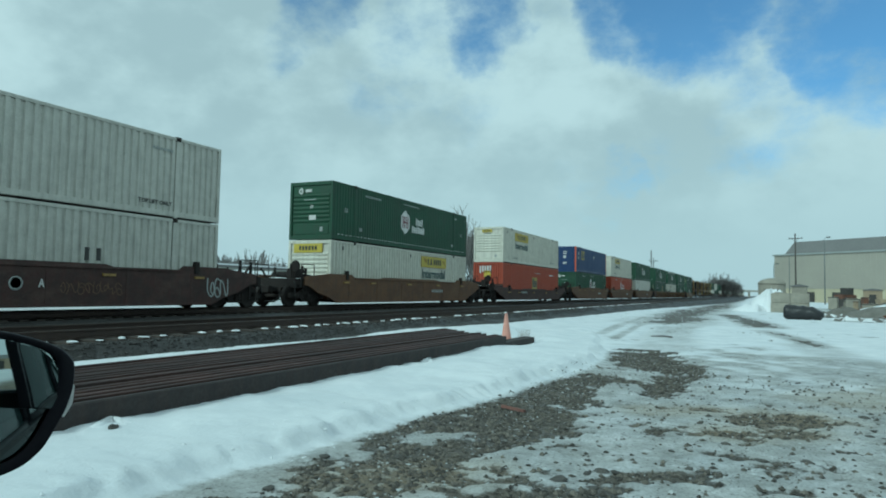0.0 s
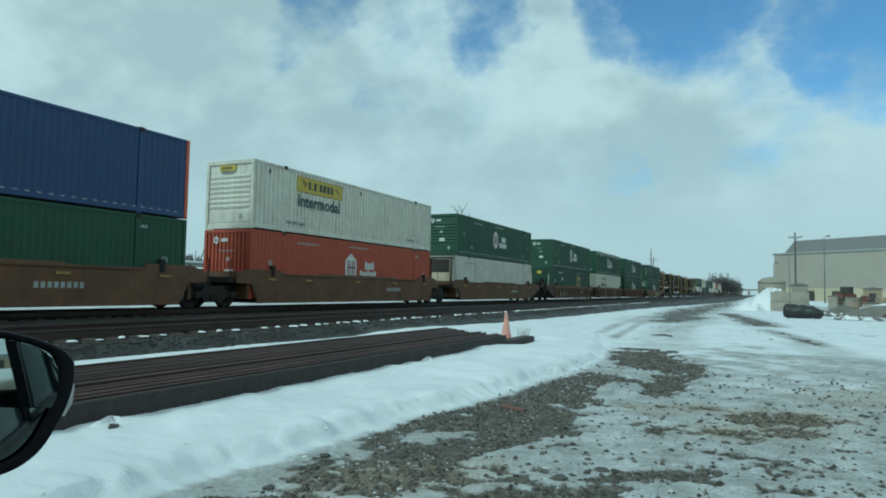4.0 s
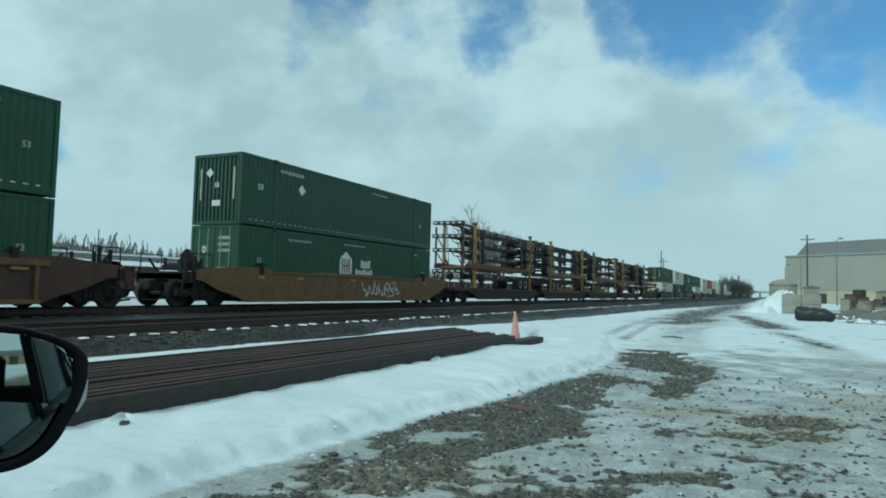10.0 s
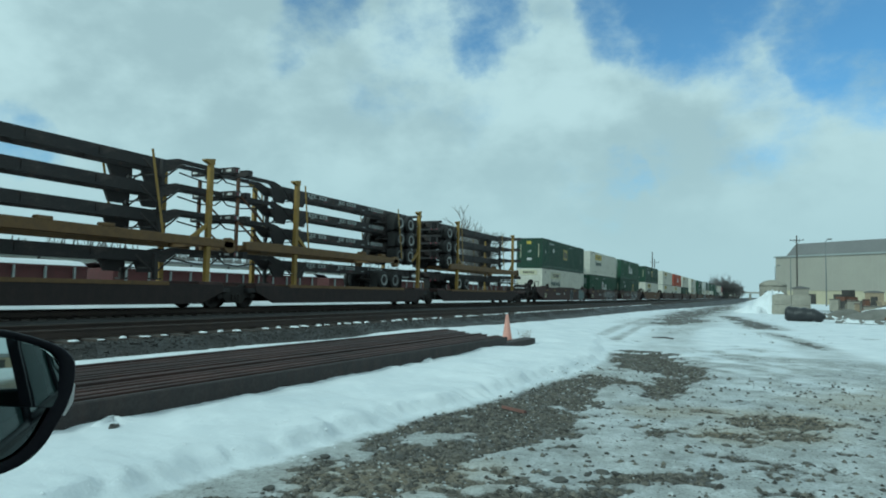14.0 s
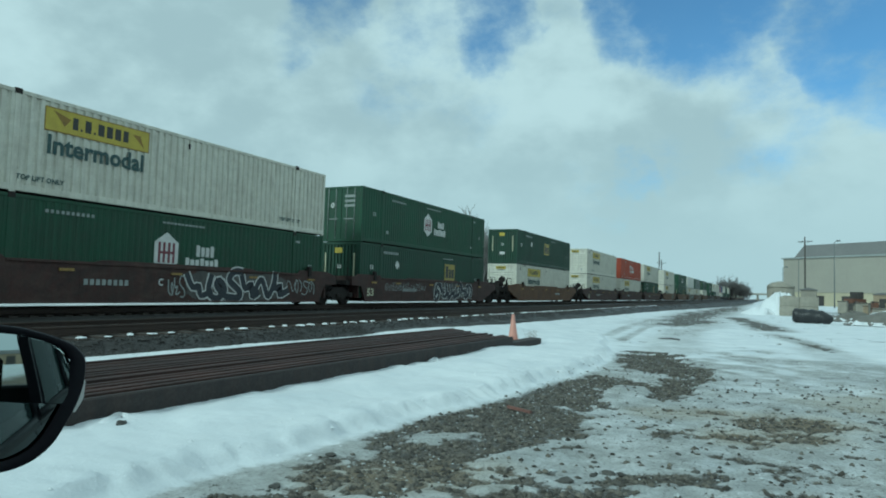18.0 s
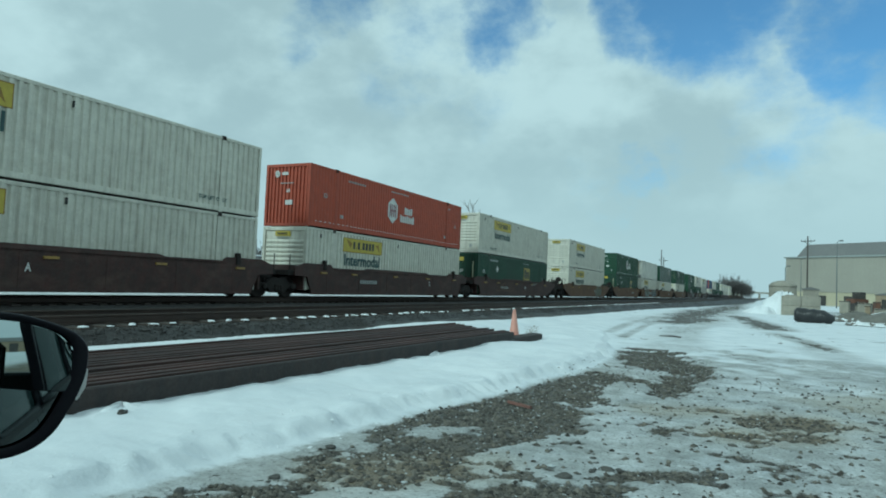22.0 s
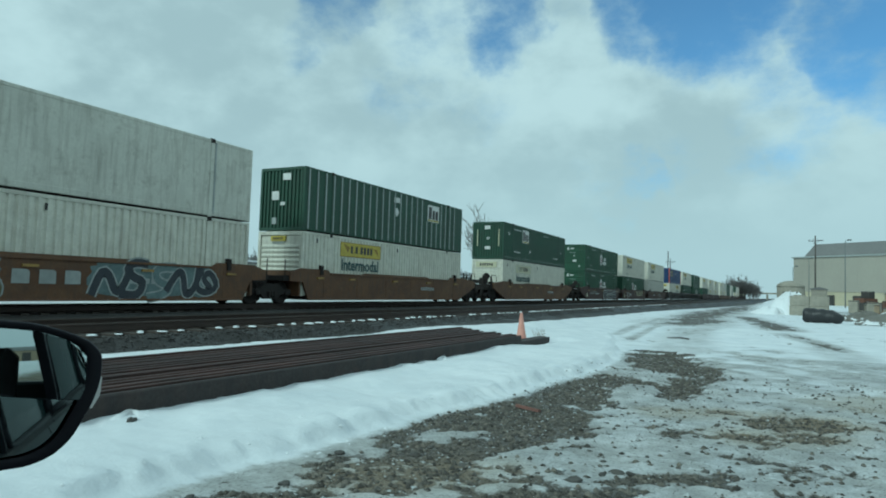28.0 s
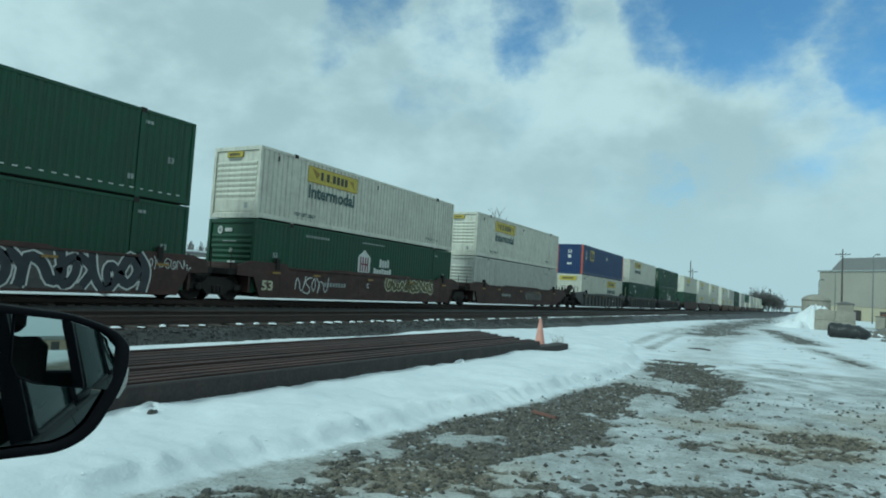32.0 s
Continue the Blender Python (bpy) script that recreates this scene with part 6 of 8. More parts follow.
        bars(c, 2.3, 2.4, 1.6, 0.14, 9, M["mark_grey"])
        bars(c, 9.5, 2.5, 1.5, 0.06, 10, M["mark_grey"])
        number_53(c, 0.95, 1.95 if kind == "emp_white" else 1.5, 0.24, M["mark_white"])
        number_53(c, 14.6, 1.2, 0.22, M["mark_grey"])
        dashes(c, 0.22, M["mark_grey"])
        if kind == "plain":
            part("end_placard", Geo().prism([(-0.62, 2.1), (-0.42, 1.9), (-0.22, 2.1), (-0.42, 2.3)], "y", 0.012, 0.03), M["mark_white"], c, "white diamond placard")
        else:
            end_flat(c, "end_sign", -0.3, 0.15, 2.3, 2.58, M["yellow"] if kind != "emp_white" else M["mark_white"], "small sign plate")
        end_flat(c, "plate", -0.25, 0.2, 0.75, 0.98, M["mark_white"], "white notice plate")
        end_flat(c, "tape", 0.86, 0.92, 1.0, 2.3, M["yellow_pale"])
        end_flat(c, "tape", -0.92, -0.86, 1.0, 2.3, M["yellow_pale"])
        end_53(c, -0.12, 1.5, 0.2, M["mark_white"])
    if kind == "blue":
        sign_plate(c, 2.5, 1.45, 1.45, 1.05)
        flat(c, "plate", 8.6, 9.1, 1.85, 2.2, M["mark_grey"])
        number_53(c, 1.0, 1.95, 0.34, M["mark_white"])
        flat(c, "plate", 0.95, 1.45, 1.45, 1.8, M["mark_grey"])
        dashes(c, 0.2, M["mark_grey"])
        end_53(c, -0.2, 2.0, 0.34, M["mark_white"])
        end_flat(c, "plate", -0.18, 0.12, 1.55, 1.85, M["mark_white"])
        end_flat(c, "plate", -0.25, 0.2, 0.9, 1.1, M["mark_white"])
    if kind == "red":
        sign_plate(c, 7.6, 0.80, 1.45, 1.05)
        bars(c, 8.3, 2.2, 1.8, 0.06, 12, M["mark_grey"])
        bars(c, 13.0, 2.1, 1.4, 0.14, 8, M["mark_white"])
        end_flat(c, "end_sign", -0.35, 0.25, 1.7, 2.2, M["yellow"], "yellow sign plate")
        for k in range(5):
            end_flat(c, "lettering", -0.75 + k * 0.22, -0.62 + k * 0.22, 2.0 + 0.1 * (k % 2), 2.6, M["mark_white"])
        end_53(c, -0.1, 0.85, 0.24, M["mark_white"])
    if kind == "reefer":
        bars(c, 1.4, 2.35, 1.7, 0.10, 10, M["mark_grey"])
        number_53(c, 1.1, 0.55, 0.24, M["black"])
        for y in (3.2, 14.2):
            flat(c, "seam", y, y + 0.09, 0.12, CH - 0.1, M["mark_grey"])
    if kind == "grey":
        lift_notice(c, 12.5, 0.40, "black")
        bars(c, 13.0, 2.3, 0.9, 0.10, 6, M["mark_grey"])
    if kind == "grey_marked":
        for y in (10.7, 11.1):
            flat(c, "spray_mark", y, y + 0.14, 1.25, 1.65, M["black"])
    if kind == "rib":
        for k in range(25):
            part("outside_post", Geo().box(HALF - 0.02, HALF + 0.02, 0.25 + k * 0.612, 0.34 + k * 0.612, 0.1, 1.56 if 18 <= k <= 20 else CH - 0.08), M["mark_grey"], c, "pale outside post", bevel=0.008)
        sign_plate(c, 11.4, 1.6, 1.45, 1.0, False)
        diamond(c, 7.85, 1.72, 0.26)
        flat(c, "plate", 7.55, 8.15, 2.25, 2.52, M["mark_white"])
        end_flat(c, "end_sign", 0.0, 0.45, 2.3, 2.6, M["mark_white"])
        end_flat(c, "plate", -0.6, -0.2, 1.4, 1.8, M["mark_white"])
        end_flat(c, "plate", -0.1, 0.15, 1.15, 1.3, M["mark_white"])
        end_flat(c, "plate", -0.55, -0.3, 0.3, 0.6, M["mark_grey"])
    return c


# ---- well cars ----
WHEEL_R = 0.48


def truck_parts(car, y, name="truck"):
    """A two-axle freight truck: side frames, bolster, wheelsets."""
    t = part(name, Geo().box(-0.95, 0.95, -0.22, 0.22, 0.48, 0.78), M["under"], car, bevel=0.02, at=pose(0, y, 0))
    prof = [(-1.25, 0.42), (-1.2, 0.62), (-0.72, 0.64), (-0.42, 0.86), (0.42, 0.86), (0.72, 0.64), (1.2, 0.62), (1.25, 0.42), (0.95, 0.36), (0.62, 0.42), (0.40, 0.22), (-0.40, 0.22), (-0.62, 0.42), (-0.95, 0.36)]
    for sx in (-1, 1):
        f = part("side_frame", Geo().prism(prof, "x", *sorted((sx * 0.98, sx * 1.12))), M["under"], t, bevel=0.0)
    for sx in (-1, 1):
        sp = Geo()
        for o in (-0.16, 0.0, 0.16):
            sp.lathe([(0.06, 0.3), (0.07, 0.34), (0.06, 0.38), (0.07, 0.42), (0.06, 0.46), (0.07, 0.5), (0.06, 0.56)], "z", 10, (sx * 1.15, o, 0))
        part("spring_nest", sp, M["wheel"], t)
    for s in (-1, 1):
        w = Geo()
        for sx in (-1, 1):
            prof_w = [(0.09, sx * 0.62), (0.30, sx * 0.70), (0.40, sx * 0.69), (WHEEL_R + 0.025, sx * 0.69), (WHEEL_R + 0.02, sx * 0.72), (WHEEL_R, sx * 0.73), (WHEEL_R, sx * 0.83), (0.41, sx * 0.83), (0.32, sx * 0.77), (0.12, sx * 0.80), (0.10, sx * 0.86)]
            w.lathe(prof_w, "x", 22)
        w.lathe([(0.085, -1.1), (0.085, 1.1)], "x", 10)
        for k in range(3):
            a = k * math.tau / 3
            for sx in (-1, 1):
                w.box(sx * 1.11 - 0.02, sx * 1.11 + 0.02, 0.05 * math.cos(a) - 0.015, 0.05 * math.cos(a) + 0.015, 0.05 * math.sin(a) - 0.015, 0.05 * math.sin(a) + 0.015)
        part("wheelset", w, M["wheel"], t, at=pose(0, s * 0.9, WHEEL_R))
        part("bearing_cap", Geo().lathe([(0.12, 0), (0.14, 0.04), (0.12, 0.1), (0.05, 0.12)], "x", 12, (1.12, s * 0.9, WHEEL_R)), M["under"], t)
    return t


STROKES = [
    [[(0.92, 0.90), (0.35, 1.0), (0.12, 0.72), (0.45, 0.52), (0.88, 0.34), (0.70, 0.04), (0.06, 0.10)]],
    [[(-0.1, 0.1), (0.14, 0.85), (0.5, 0.6), (0.62, 0.1), (0.95, 0.2), (1.1, 0.9)]],
    [[(0.04, 0.98), (0.20, 0.30), (0.62, 0.62), (0.44, 0.04), (1.05, 0.30)]],
    [[(0.15, 0.95), (0.02, 0.3), (0.5, 0.0), (0.98, 0.4), (0.7, 0.8), (0.4, 0.5), (0.6, 0.25)]],
    [[(1.05, 0.7), (0.5, 1.0), (0.1, 0.6), (0.2, 0.12), (0.6, 0.0), (0.92, 0.28), (0.55, 0.62), (0.3, 0.4)]],
    [[(0.0, 0.5), (0.3, 1.0), (0.6, 0.5), (0.3, 0.0), (0.0, 0.5)], [(0.5, 0.95), (1.0, 0.6), (0.75, 0.05)]],
]


def scrawl(rng):
    """A bent stroke that is no letter."""
    jig = lambda p: (p[0] * 1.15 + rng.uniform(-0.12, 0.12), min(1.05, max(-0.05, p[1] + rng.uniform(-0.10, 0.10))))
    return [[jig(p) for p in st] for st in rng.choice(STROKES)]


def graffiti(car, y0, y1, z0, z1, seed, fills, line=None, n=None):
    """Sprayed lettering that nobody can read: fat bent strokes with an outline, or a thin scrawl."""
    rng = random.Random(seed)
    line = line or M["mark_white"]
    tall = z1 - z0
    count = n or max(3, int((y1 - y0) / (tall * (0.72 if fills else 0.62))))
    step = (y1 - y0) / count
    x = 1.4625
    if fills:
        # uneven sprayed ground behind the strokes
        ring = []
        for k in range(40):
            a = k * math.tau / 40
            u, w = math.copysign(abs(math.cos(a)) ** 0.45, math.cos(a)), math.copysign(abs(math.sin(a)) ** 0.45, math.sin(a))
            ring.append(((y0 + y1) / 2 + u * (y1 - y0) * 0.515 + rng.uniform(-0.12, 0.12), (z0 + z1) / 2 + w * tall * 0.49 + rng.uniform(-0.07, 0.05)))
        part("graffiti_ground", Geo().prism(ring, "x", 1.452, 1.4605), TEAL if TEAL in fills else GREYSPRAY, car, "uneven sprayed ground of the graffiti")
    for k in range(count):
        slant, lift = rng.uniform(-0.25, 0.25), rng.uniform(-0.06, 0.06) * tall
        w = tall * (rng.uniform(0.10, 0.13) if fills else 0.034)

        def strokes(g, half, up):
            for st in glyph:
                fine_pts = []
                for (ay, az), (by, bz) in zip(st, st[1:]):
                    for s in range(3):
                        t = s / 3
                        fine_pts.append((ay + (by - ay) * t, az + (bz - az) * t))
                fine_pts.append(st[-1])
                for _ in range(2):
                    fine_pts = fine_pts[:1] + [tuple((a[q] + 2 * b[q] + c[q]) / 4 for q in (0, 1)) for a, b, c in zip(fine_pts, fine_pts[1:], fine_pts[2:])] + fine_pts[-1:]
                ps = [(y0 + (k + 0.04 + u * 0.98) * step + slant * (v - 0.5) * tall, z0 + lift + v * tall) for u, v in fine_pts]
                left, right = [], []
                for i, (py, pz) in enumerate(ps):
                    ny, nz = ps[min(i + 1, len(ps) - 1)][0] - ps[max(i - 1, 0)][0], ps[min(i + 1, len(ps) - 1)][1] - ps[max(i - 1, 0)][1]
                    d = math.hypot(ny, nz) + 1e-6
                    left.append((py - nz / d * half, pz + ny / d * half))
                    right.append((py + nz / d * half, pz - ny / d * half))
                m = len(ps)
                g.add([(x + up, a, b) for a, b in left] + [(x + up, a, b) for a, b in right], [(i, i + 1, m + i + 1, m + i) for i in range(m - 1)])
        glyph = scrawl(rng)
        o = Geo()
        strokes(o, w + (0.055 if fills else 0.0), 0.0005 * (k % 5))
        part("graffiti_line", o, line, car, "sprayed pale lettering outline")
        if fills:
            f = Geo()
            strokes(f, w, 0.0035 + 0.0005 * (k % 5))
            part("graffiti", f, fills[k % len(fills)], car, "sprayed graffiti lettering")


def build_well_car(style, front=True, rear=True, n_marks=0):
    """One well unit. Local y=0 is the near container end; front and rear: its own end truck and coupler, else a shared joint."""
    paint = {"brown": "brown", "posts": "yellowcar", "red": "redcar", "redlow": "redcar", "grey": "greycar", "ochre": "yellowcar"}[style]
    mat = M[paint]
    words = {"brown": "weathered ochre brown well car carrying stacked containers", "posts": "faded yellow well car with outside posts carrying containers",
             "redlow": "dark oxide red well car with low sides carrying containers", "red": "dark oxide red well car carrying stacked containers", "grey": "dark grey well car with outside posts carrying containers",
             "ochre": "dull yellow brown well car carrying stacked containers"}[style]
    c = thing("well_car", words, "rail car", "well cars of the train")
    drop = 0.36 if style == "redlow" else 0.0
    y0, y1 = (-2.45 if front else -1.2), CL + (2.34 if rear else 1.2)
    X = 1.45
    panel, dark = (M["postpanel"] if style == "posts" else mat), M["under"]
    for sx in (-1, 1):
        a, b = sorted((sx * X, sx * (X - 0.09)))
        lo, hi = 0.17, 1.50 - drop
        near_end = [(y0 + 0.60, 0.95), (y0 + 1.35, 0.62), (-0.25, 0.42)] if front else [(y0 + 1.15, 0.95)]
        rear_end = [(CL + 0.25, 0.42), (y1 - 1.35, 0.62), (y1 - 0.60, 0.95)] if rear else [(y1 - 1.15, 0.95)]
        prof = near_end + [(0.35, lo), (CL - 0.35, lo)] + rear_end + [(y1 - 0.3, 0.98), (y1 - 0.3, 1.36), (CL + 0.2, hi + 0.06), (CL - 1.7, hi + 0.06), (CL - 1.9, hi - 0.08),
                (CL * 0.72, hi - 0.08), (CL * 0.70, hi), (CL * 0.3, hi), (CL * 0.28, hi - 0.08), (1.9, hi - 0.08), (1.7, hi + 0.06), (-0.2, hi + 0.06), (y0 + 0.3, 1.36), (y0 + 0.3, 0.98)]
        part("side_sill", Geo().prism(prof, "x", a, b), panel, c, bevel=0.01)
        if style in ("posts", "grey"):
            a2, b2 = sorted((sx * X, sx * (X + 0.10)))
            part("top_chord", Geo().box(a2, b2, 0.2, CL - 0.2, 1.24, 1.43), mat, c, bevel=0.012)
            part("bottom_chord", Geo().box(a2, b2, 0.4, CL - 0.4, 0.17, 0.30), mat, c, bevel=0.012)
            for k in range(13 if sx > 0 else 0):
                part("side_post", Geo().box(a2, b2, 0.55 + k * 1.25, 0.67 + k * 1.25, 0.30, 1.24), mat, c, bevel=0.01)
        else:
            a2, b2 = sorted((sx * (X - 0.0), sx * (X + 0.05)))
            part("bottom_chord", Geo().box(a2, b2, 0.4, CL - 0.4, 0.17, 0.24), mat, c, bevel=0.008)
            part("top_chord", Geo().box(a2, b2, 1.9, CL - 1.9, 1.34 - drop, 1.42 - drop), mat, c, bevel=0.008)
            for k in range(6 if sx > 0 else 0):
                part("side_post", Geo().box(*sorted((sx * X, sx * (X + 0.008))), 1.4 + k * 2.67, 1.5 + k * 2.67, 0.26, 1.32 - drop), mat, c)
        for y in (1.1, CL - 1.25):
            part("guide_bracket", Geo().box(*sorted((sx * (X - 0.1), sx * (X + 0.07))), y, y + 0.2, 1.30 - drop, 1.74 - drop), M["under"], c, bevel=0.02)
    part("well_floor", Geo().box(-1.3, 1.3, 0.3, CL - 0.3, 0.18, 0.26), M["under"], c)
    for e, own, edge in ((-1, front, y0), (1, rear, y1)):
        inner = -0.12 if e < 0 else CL + 0.12
        a, b = sorted((inner, edge + (0.0 if own else 0.0)))
        part("end_platform", Geo().box(-1.32, 1.32, a, b, 0.98, 1.22), dark, c, bevel=0.02)
        part("center_sill", Geo().box(-0.35, 0.35, a, b, 0.62, 0.98), M["under"], c)
        part("bulkhead", Geo().box(-1.36, 1.36, *sorted((inner, inner + e * 0.1)), 0.35, 1.46), mat, c)
        if own:
            for sx in (-1, 1):
                part("side_skirt", Geo().prism([(inner, 0.80), (edge - e * 0.7, 0.80), (edge + e * 0.1, 0.98), (edge + e * 0.1, 1.26), (inner, 1.34)], "x", *sorted((sx * 1.22, sx * 1.335))), dark, c, bevel=0.01)
                part("post_brace", Geo().beam((sx * 1.2, edge - e * 0.40, 1.75), (sx * 1.2, edge - e * 0.85, 1.25), 0.06, 0.07), dark, c)
            part("end_sill", Geo().box(-1.4, 1.4, *sorted((edge, edge - e * 0.18)), 0.86, 1.28), dark, c, bevel=0.02)
            for k, (px, o, hh) in enumerate(((1.2, 0.35, 1.86), (1.05, 0.8, 1.78), (0.6, 0.3, 1.95), (-0.5, 0.5, 1.8))):
                part("guide_post", Geo().box(px - 0.045, px + 0.045, *sorted((edge - e * o, edge - e * (o + 0.1))), 1.2, hh), dark, c, bevel=0.01)
            part("brake_cylinder", Geo().lathe([(0.05, -0.3), (0.13, -0.26), (0.13, 0.26), (0.05, 0.3)], "y", 12, (0.95, edge - e * 1.05, 1.36)), dark, c)
            part("air_hose", Geo().tube([(0.95, edge - e * 0.1, 1.25), (1.25, edge + e * 0.12, 1.0), (1.3, edge + e * 0.22, 0.6), (1.2, edge + e * 0.1, 0.35), (1.15, edge - e * 0.2, 0.5)], 0.03, 6), M["rubber"], c)
            for sx in (-1, 1):
                for o in (0.15, 1.1):
                    part("grab_post", Geo().tube([(sx * 1.34, edge - e * o, 1.2), (sx * 1.34, edge - e * o, 1.95)], 0.022, 6), M["under"], c)
                part("grab_rail", Geo().tube([(sx * 1.34, edge - e * 0.15, 1.93), (sx * 1.34, edge - e * 1.1, 1.93)], 0.02, 6), M["under"], c)
                part("ladder", Geo().box(*sorted((sx * 1.34, sx * 1.4)), *sorted((edge - e * 0.25, edge - e * 0.29)), 0.35, 1.3).box(*sorted((sx * 1.34, sx * 1.4)), *sorted((edge - e * 0.62, edge - e * 0.66)), 0.35, 1.3)
                     .box(*sorted((sx * 1.35, sx * 1.39)), *sorted((edge - e * 0.25, edge - e * 0.66)), 0.4, 0.43).box(*sorted((sx * 1.35, sx * 1.39)), *sorted((edge - e * 0.25, edge - e * 0.66)), 0.7, 0.73), M["under"], c)
            part("coupler", Geo().box(-0.12, 0.12, *sorted((edge - e * 0.2, edge + e * 0.52)), 0.66, 0.90).prism([(-0.22, 0.62), (0.16, 0.62), (0.22, 0.94), (-0.22, 0.94)], "y", *sorted((edge + e * 0.42, edge + e * 0.66))), M["under"], c, bevel=0.02)
            hose = [(0.3, edge + e * 0.05, 0.72), (0.45, edge + e * 0.2, 0.45), (0.45, edge + e * 0.55, 0.22), (0.35, edge + e * 1.05, 0.26)]
            part("brake_hose", Geo().tube(hose, 0.036, 6), M["rubber"], c)
            part("platform_snow", Geo().prism([(-1.2, 1.22), (1.2, 1.22), (0.9, 1.30), (-0.6, 1.33)], "y", *sorted((edge - e * 0.5, inner + e * 0.25))), M["snowlump"], c, "thin drifted snow on the end platform", bevel=0.02)
            truck_parts(c, edge - e * 0.98)
        else:
            if e > 0:
                truck_parts(c, CL + 1.62)
            part("joint_casting", Geo().box(-0.4, 0.4, *sorted((edge - e * 0.1, edge + e * 0.36)), 0.62, 0.95), M["under"], c, bevel=0.04)
            part("grab_post", Geo().tube([(1.3, edge - e * 0.1, 1.2), (1.3, edge - e * 0.1, 1.9)], 0.022, 6), M["under"], c)
    if front:
        part("brake_wheel", Geo().lathe([(0.24, -0.02), (0.27, 0.0), (0.24, 0.02), (0.21, 0.0)], "y", 18, (0.85, y0 + 0.35, 1.85)).beam((0.85, y0 + 0.35, 1.2), (0.85, y0 + 0.35, 1.85), 0.06, 0.06)
             .box(0.83, 0.87, y0 + 0.33, y0 + 0.37, 1.6, 2.1).box(0.6, 1.1, y0 + 0.33, y0 + 0.37, 1.83, 1.87), M["under"], c)
        part("brake_box", Geo().box(0.2, 0.72, y0 + 0.5, y0 + 1.0, 1.2, 1.75), M["under"], c, bevel=0.03)
        part("brake_tank", Geo().lathe([(0.05, -0.5), (0.19, -0.45), (0.19, 0.45), (0.05, 0.5)], "x", 14, (-0.4, y0 + 0.9, 1.42)), M["under"], c)
    for k, y in enumerate((0.9, 3.4, 7.4, 11.2, 14.9)):
        part("reflector", Geo().box(X, X + 0.058 if style not in ("posts", "grey") else X + 0.108, y, y + 0.45, 1.12 - drop, 1.2 - drop), M["reflect"], c, "yellow reflector strip")
    g = Geo()
    ys = 4.2 if style in ("red", "redlow") else 10.6
    for k in range(8):
        g.box(X, X + 0.012, ys + k * 0.2, ys + k * 0.2 + 0.13, 0.72, 0.90)
    part("stencil", g, M["mark_grey"], c)
    return c


def build_far_car(style):
    """A well car in fewer parts for the tail of the train."""
    mat = M[{"brown": "brown", "red": "redcar"}[style]]
    c = thing("well_car", "dull %s well car far down the train" % ("brown" if style == "brown" else "dark red"), "rail car", "well cars of the train")
    for sx in (-1, 1):
        part("side_sill", Geo().prism([(-0.8, 0.95), (0.35, 0.17), (CL - 0.35, 0.17), (CL + 0.8, 0.95), (CL + 1.2, 1.36), (CL, 1.5), (0, 1.5), (-1.2, 1.36)], "x", *sorted((sx * 1.45, sx * 1.36))), mat, c)
    part("end_platform", Geo().box(-1.32, 1.32, -1.6, -0.12, 0.98, 1.22).box(-1.32, 1.32, CL + 0.12, CL + 1.6, 0.98, 1.22), mat, c)
    for y in (-1.3, CL + 1.3):
        part("end_truck", Geo().box(-1.1, 1.1, y - 1.25, y + 1.25, 0.36, 0.86), M["under"], c)
        for o in (-0.9, 0.9):
            part("wheel_pair", Geo().lathe([(WHEEL_R, -0.83), (WHEEL_R, 0.83)], "x", 14, (0, y + o, WHEEL_R)), M["wheel"], c)
    return c


CONTAINER_KINDS, CAR_KINDS = {}, {}
TRAIN = []      # (thing, height above ground, start along the track)


FAR_FROM = 690.0    # cars behind this stay far off all the time


def put_container(kind, y, level):
    at = pose(MAIN_TRACK, y, RAIL_Z + (0.34 if level == 0 else 0.34 + STACK))
    key = (kind, y > FAR_FROM)
    if key not in CONTAINER_KINDS:
        c = CONTAINER_KINDS[key] = build_far_container(kind) if y > FAR_FROM else build_container(kind)
    else:
        c = copy_thing(CONTAINER_KINDS[key], at)
    c.matrix_basis = at
    TRAIN.append((c, at.translation.z, y))
    return c


def put_car(style, front, rear, y):
    key = (style, front, rear, y > FAR_FROM)
    at = pose(MAIN_TRACK, y, RAIL_Z)
    if key not in CAR_KINDS:
        c = CAR_KINDS[key] = build_far_car(style) if y > FAR_FROM else build_well_car(style, front, rear)
    else:
        c = copy_thing(CAR_KINDS[key], at)
    c.matrix_basis = at
    TRAIN.append((c, RAIL_Z, y))
    return c


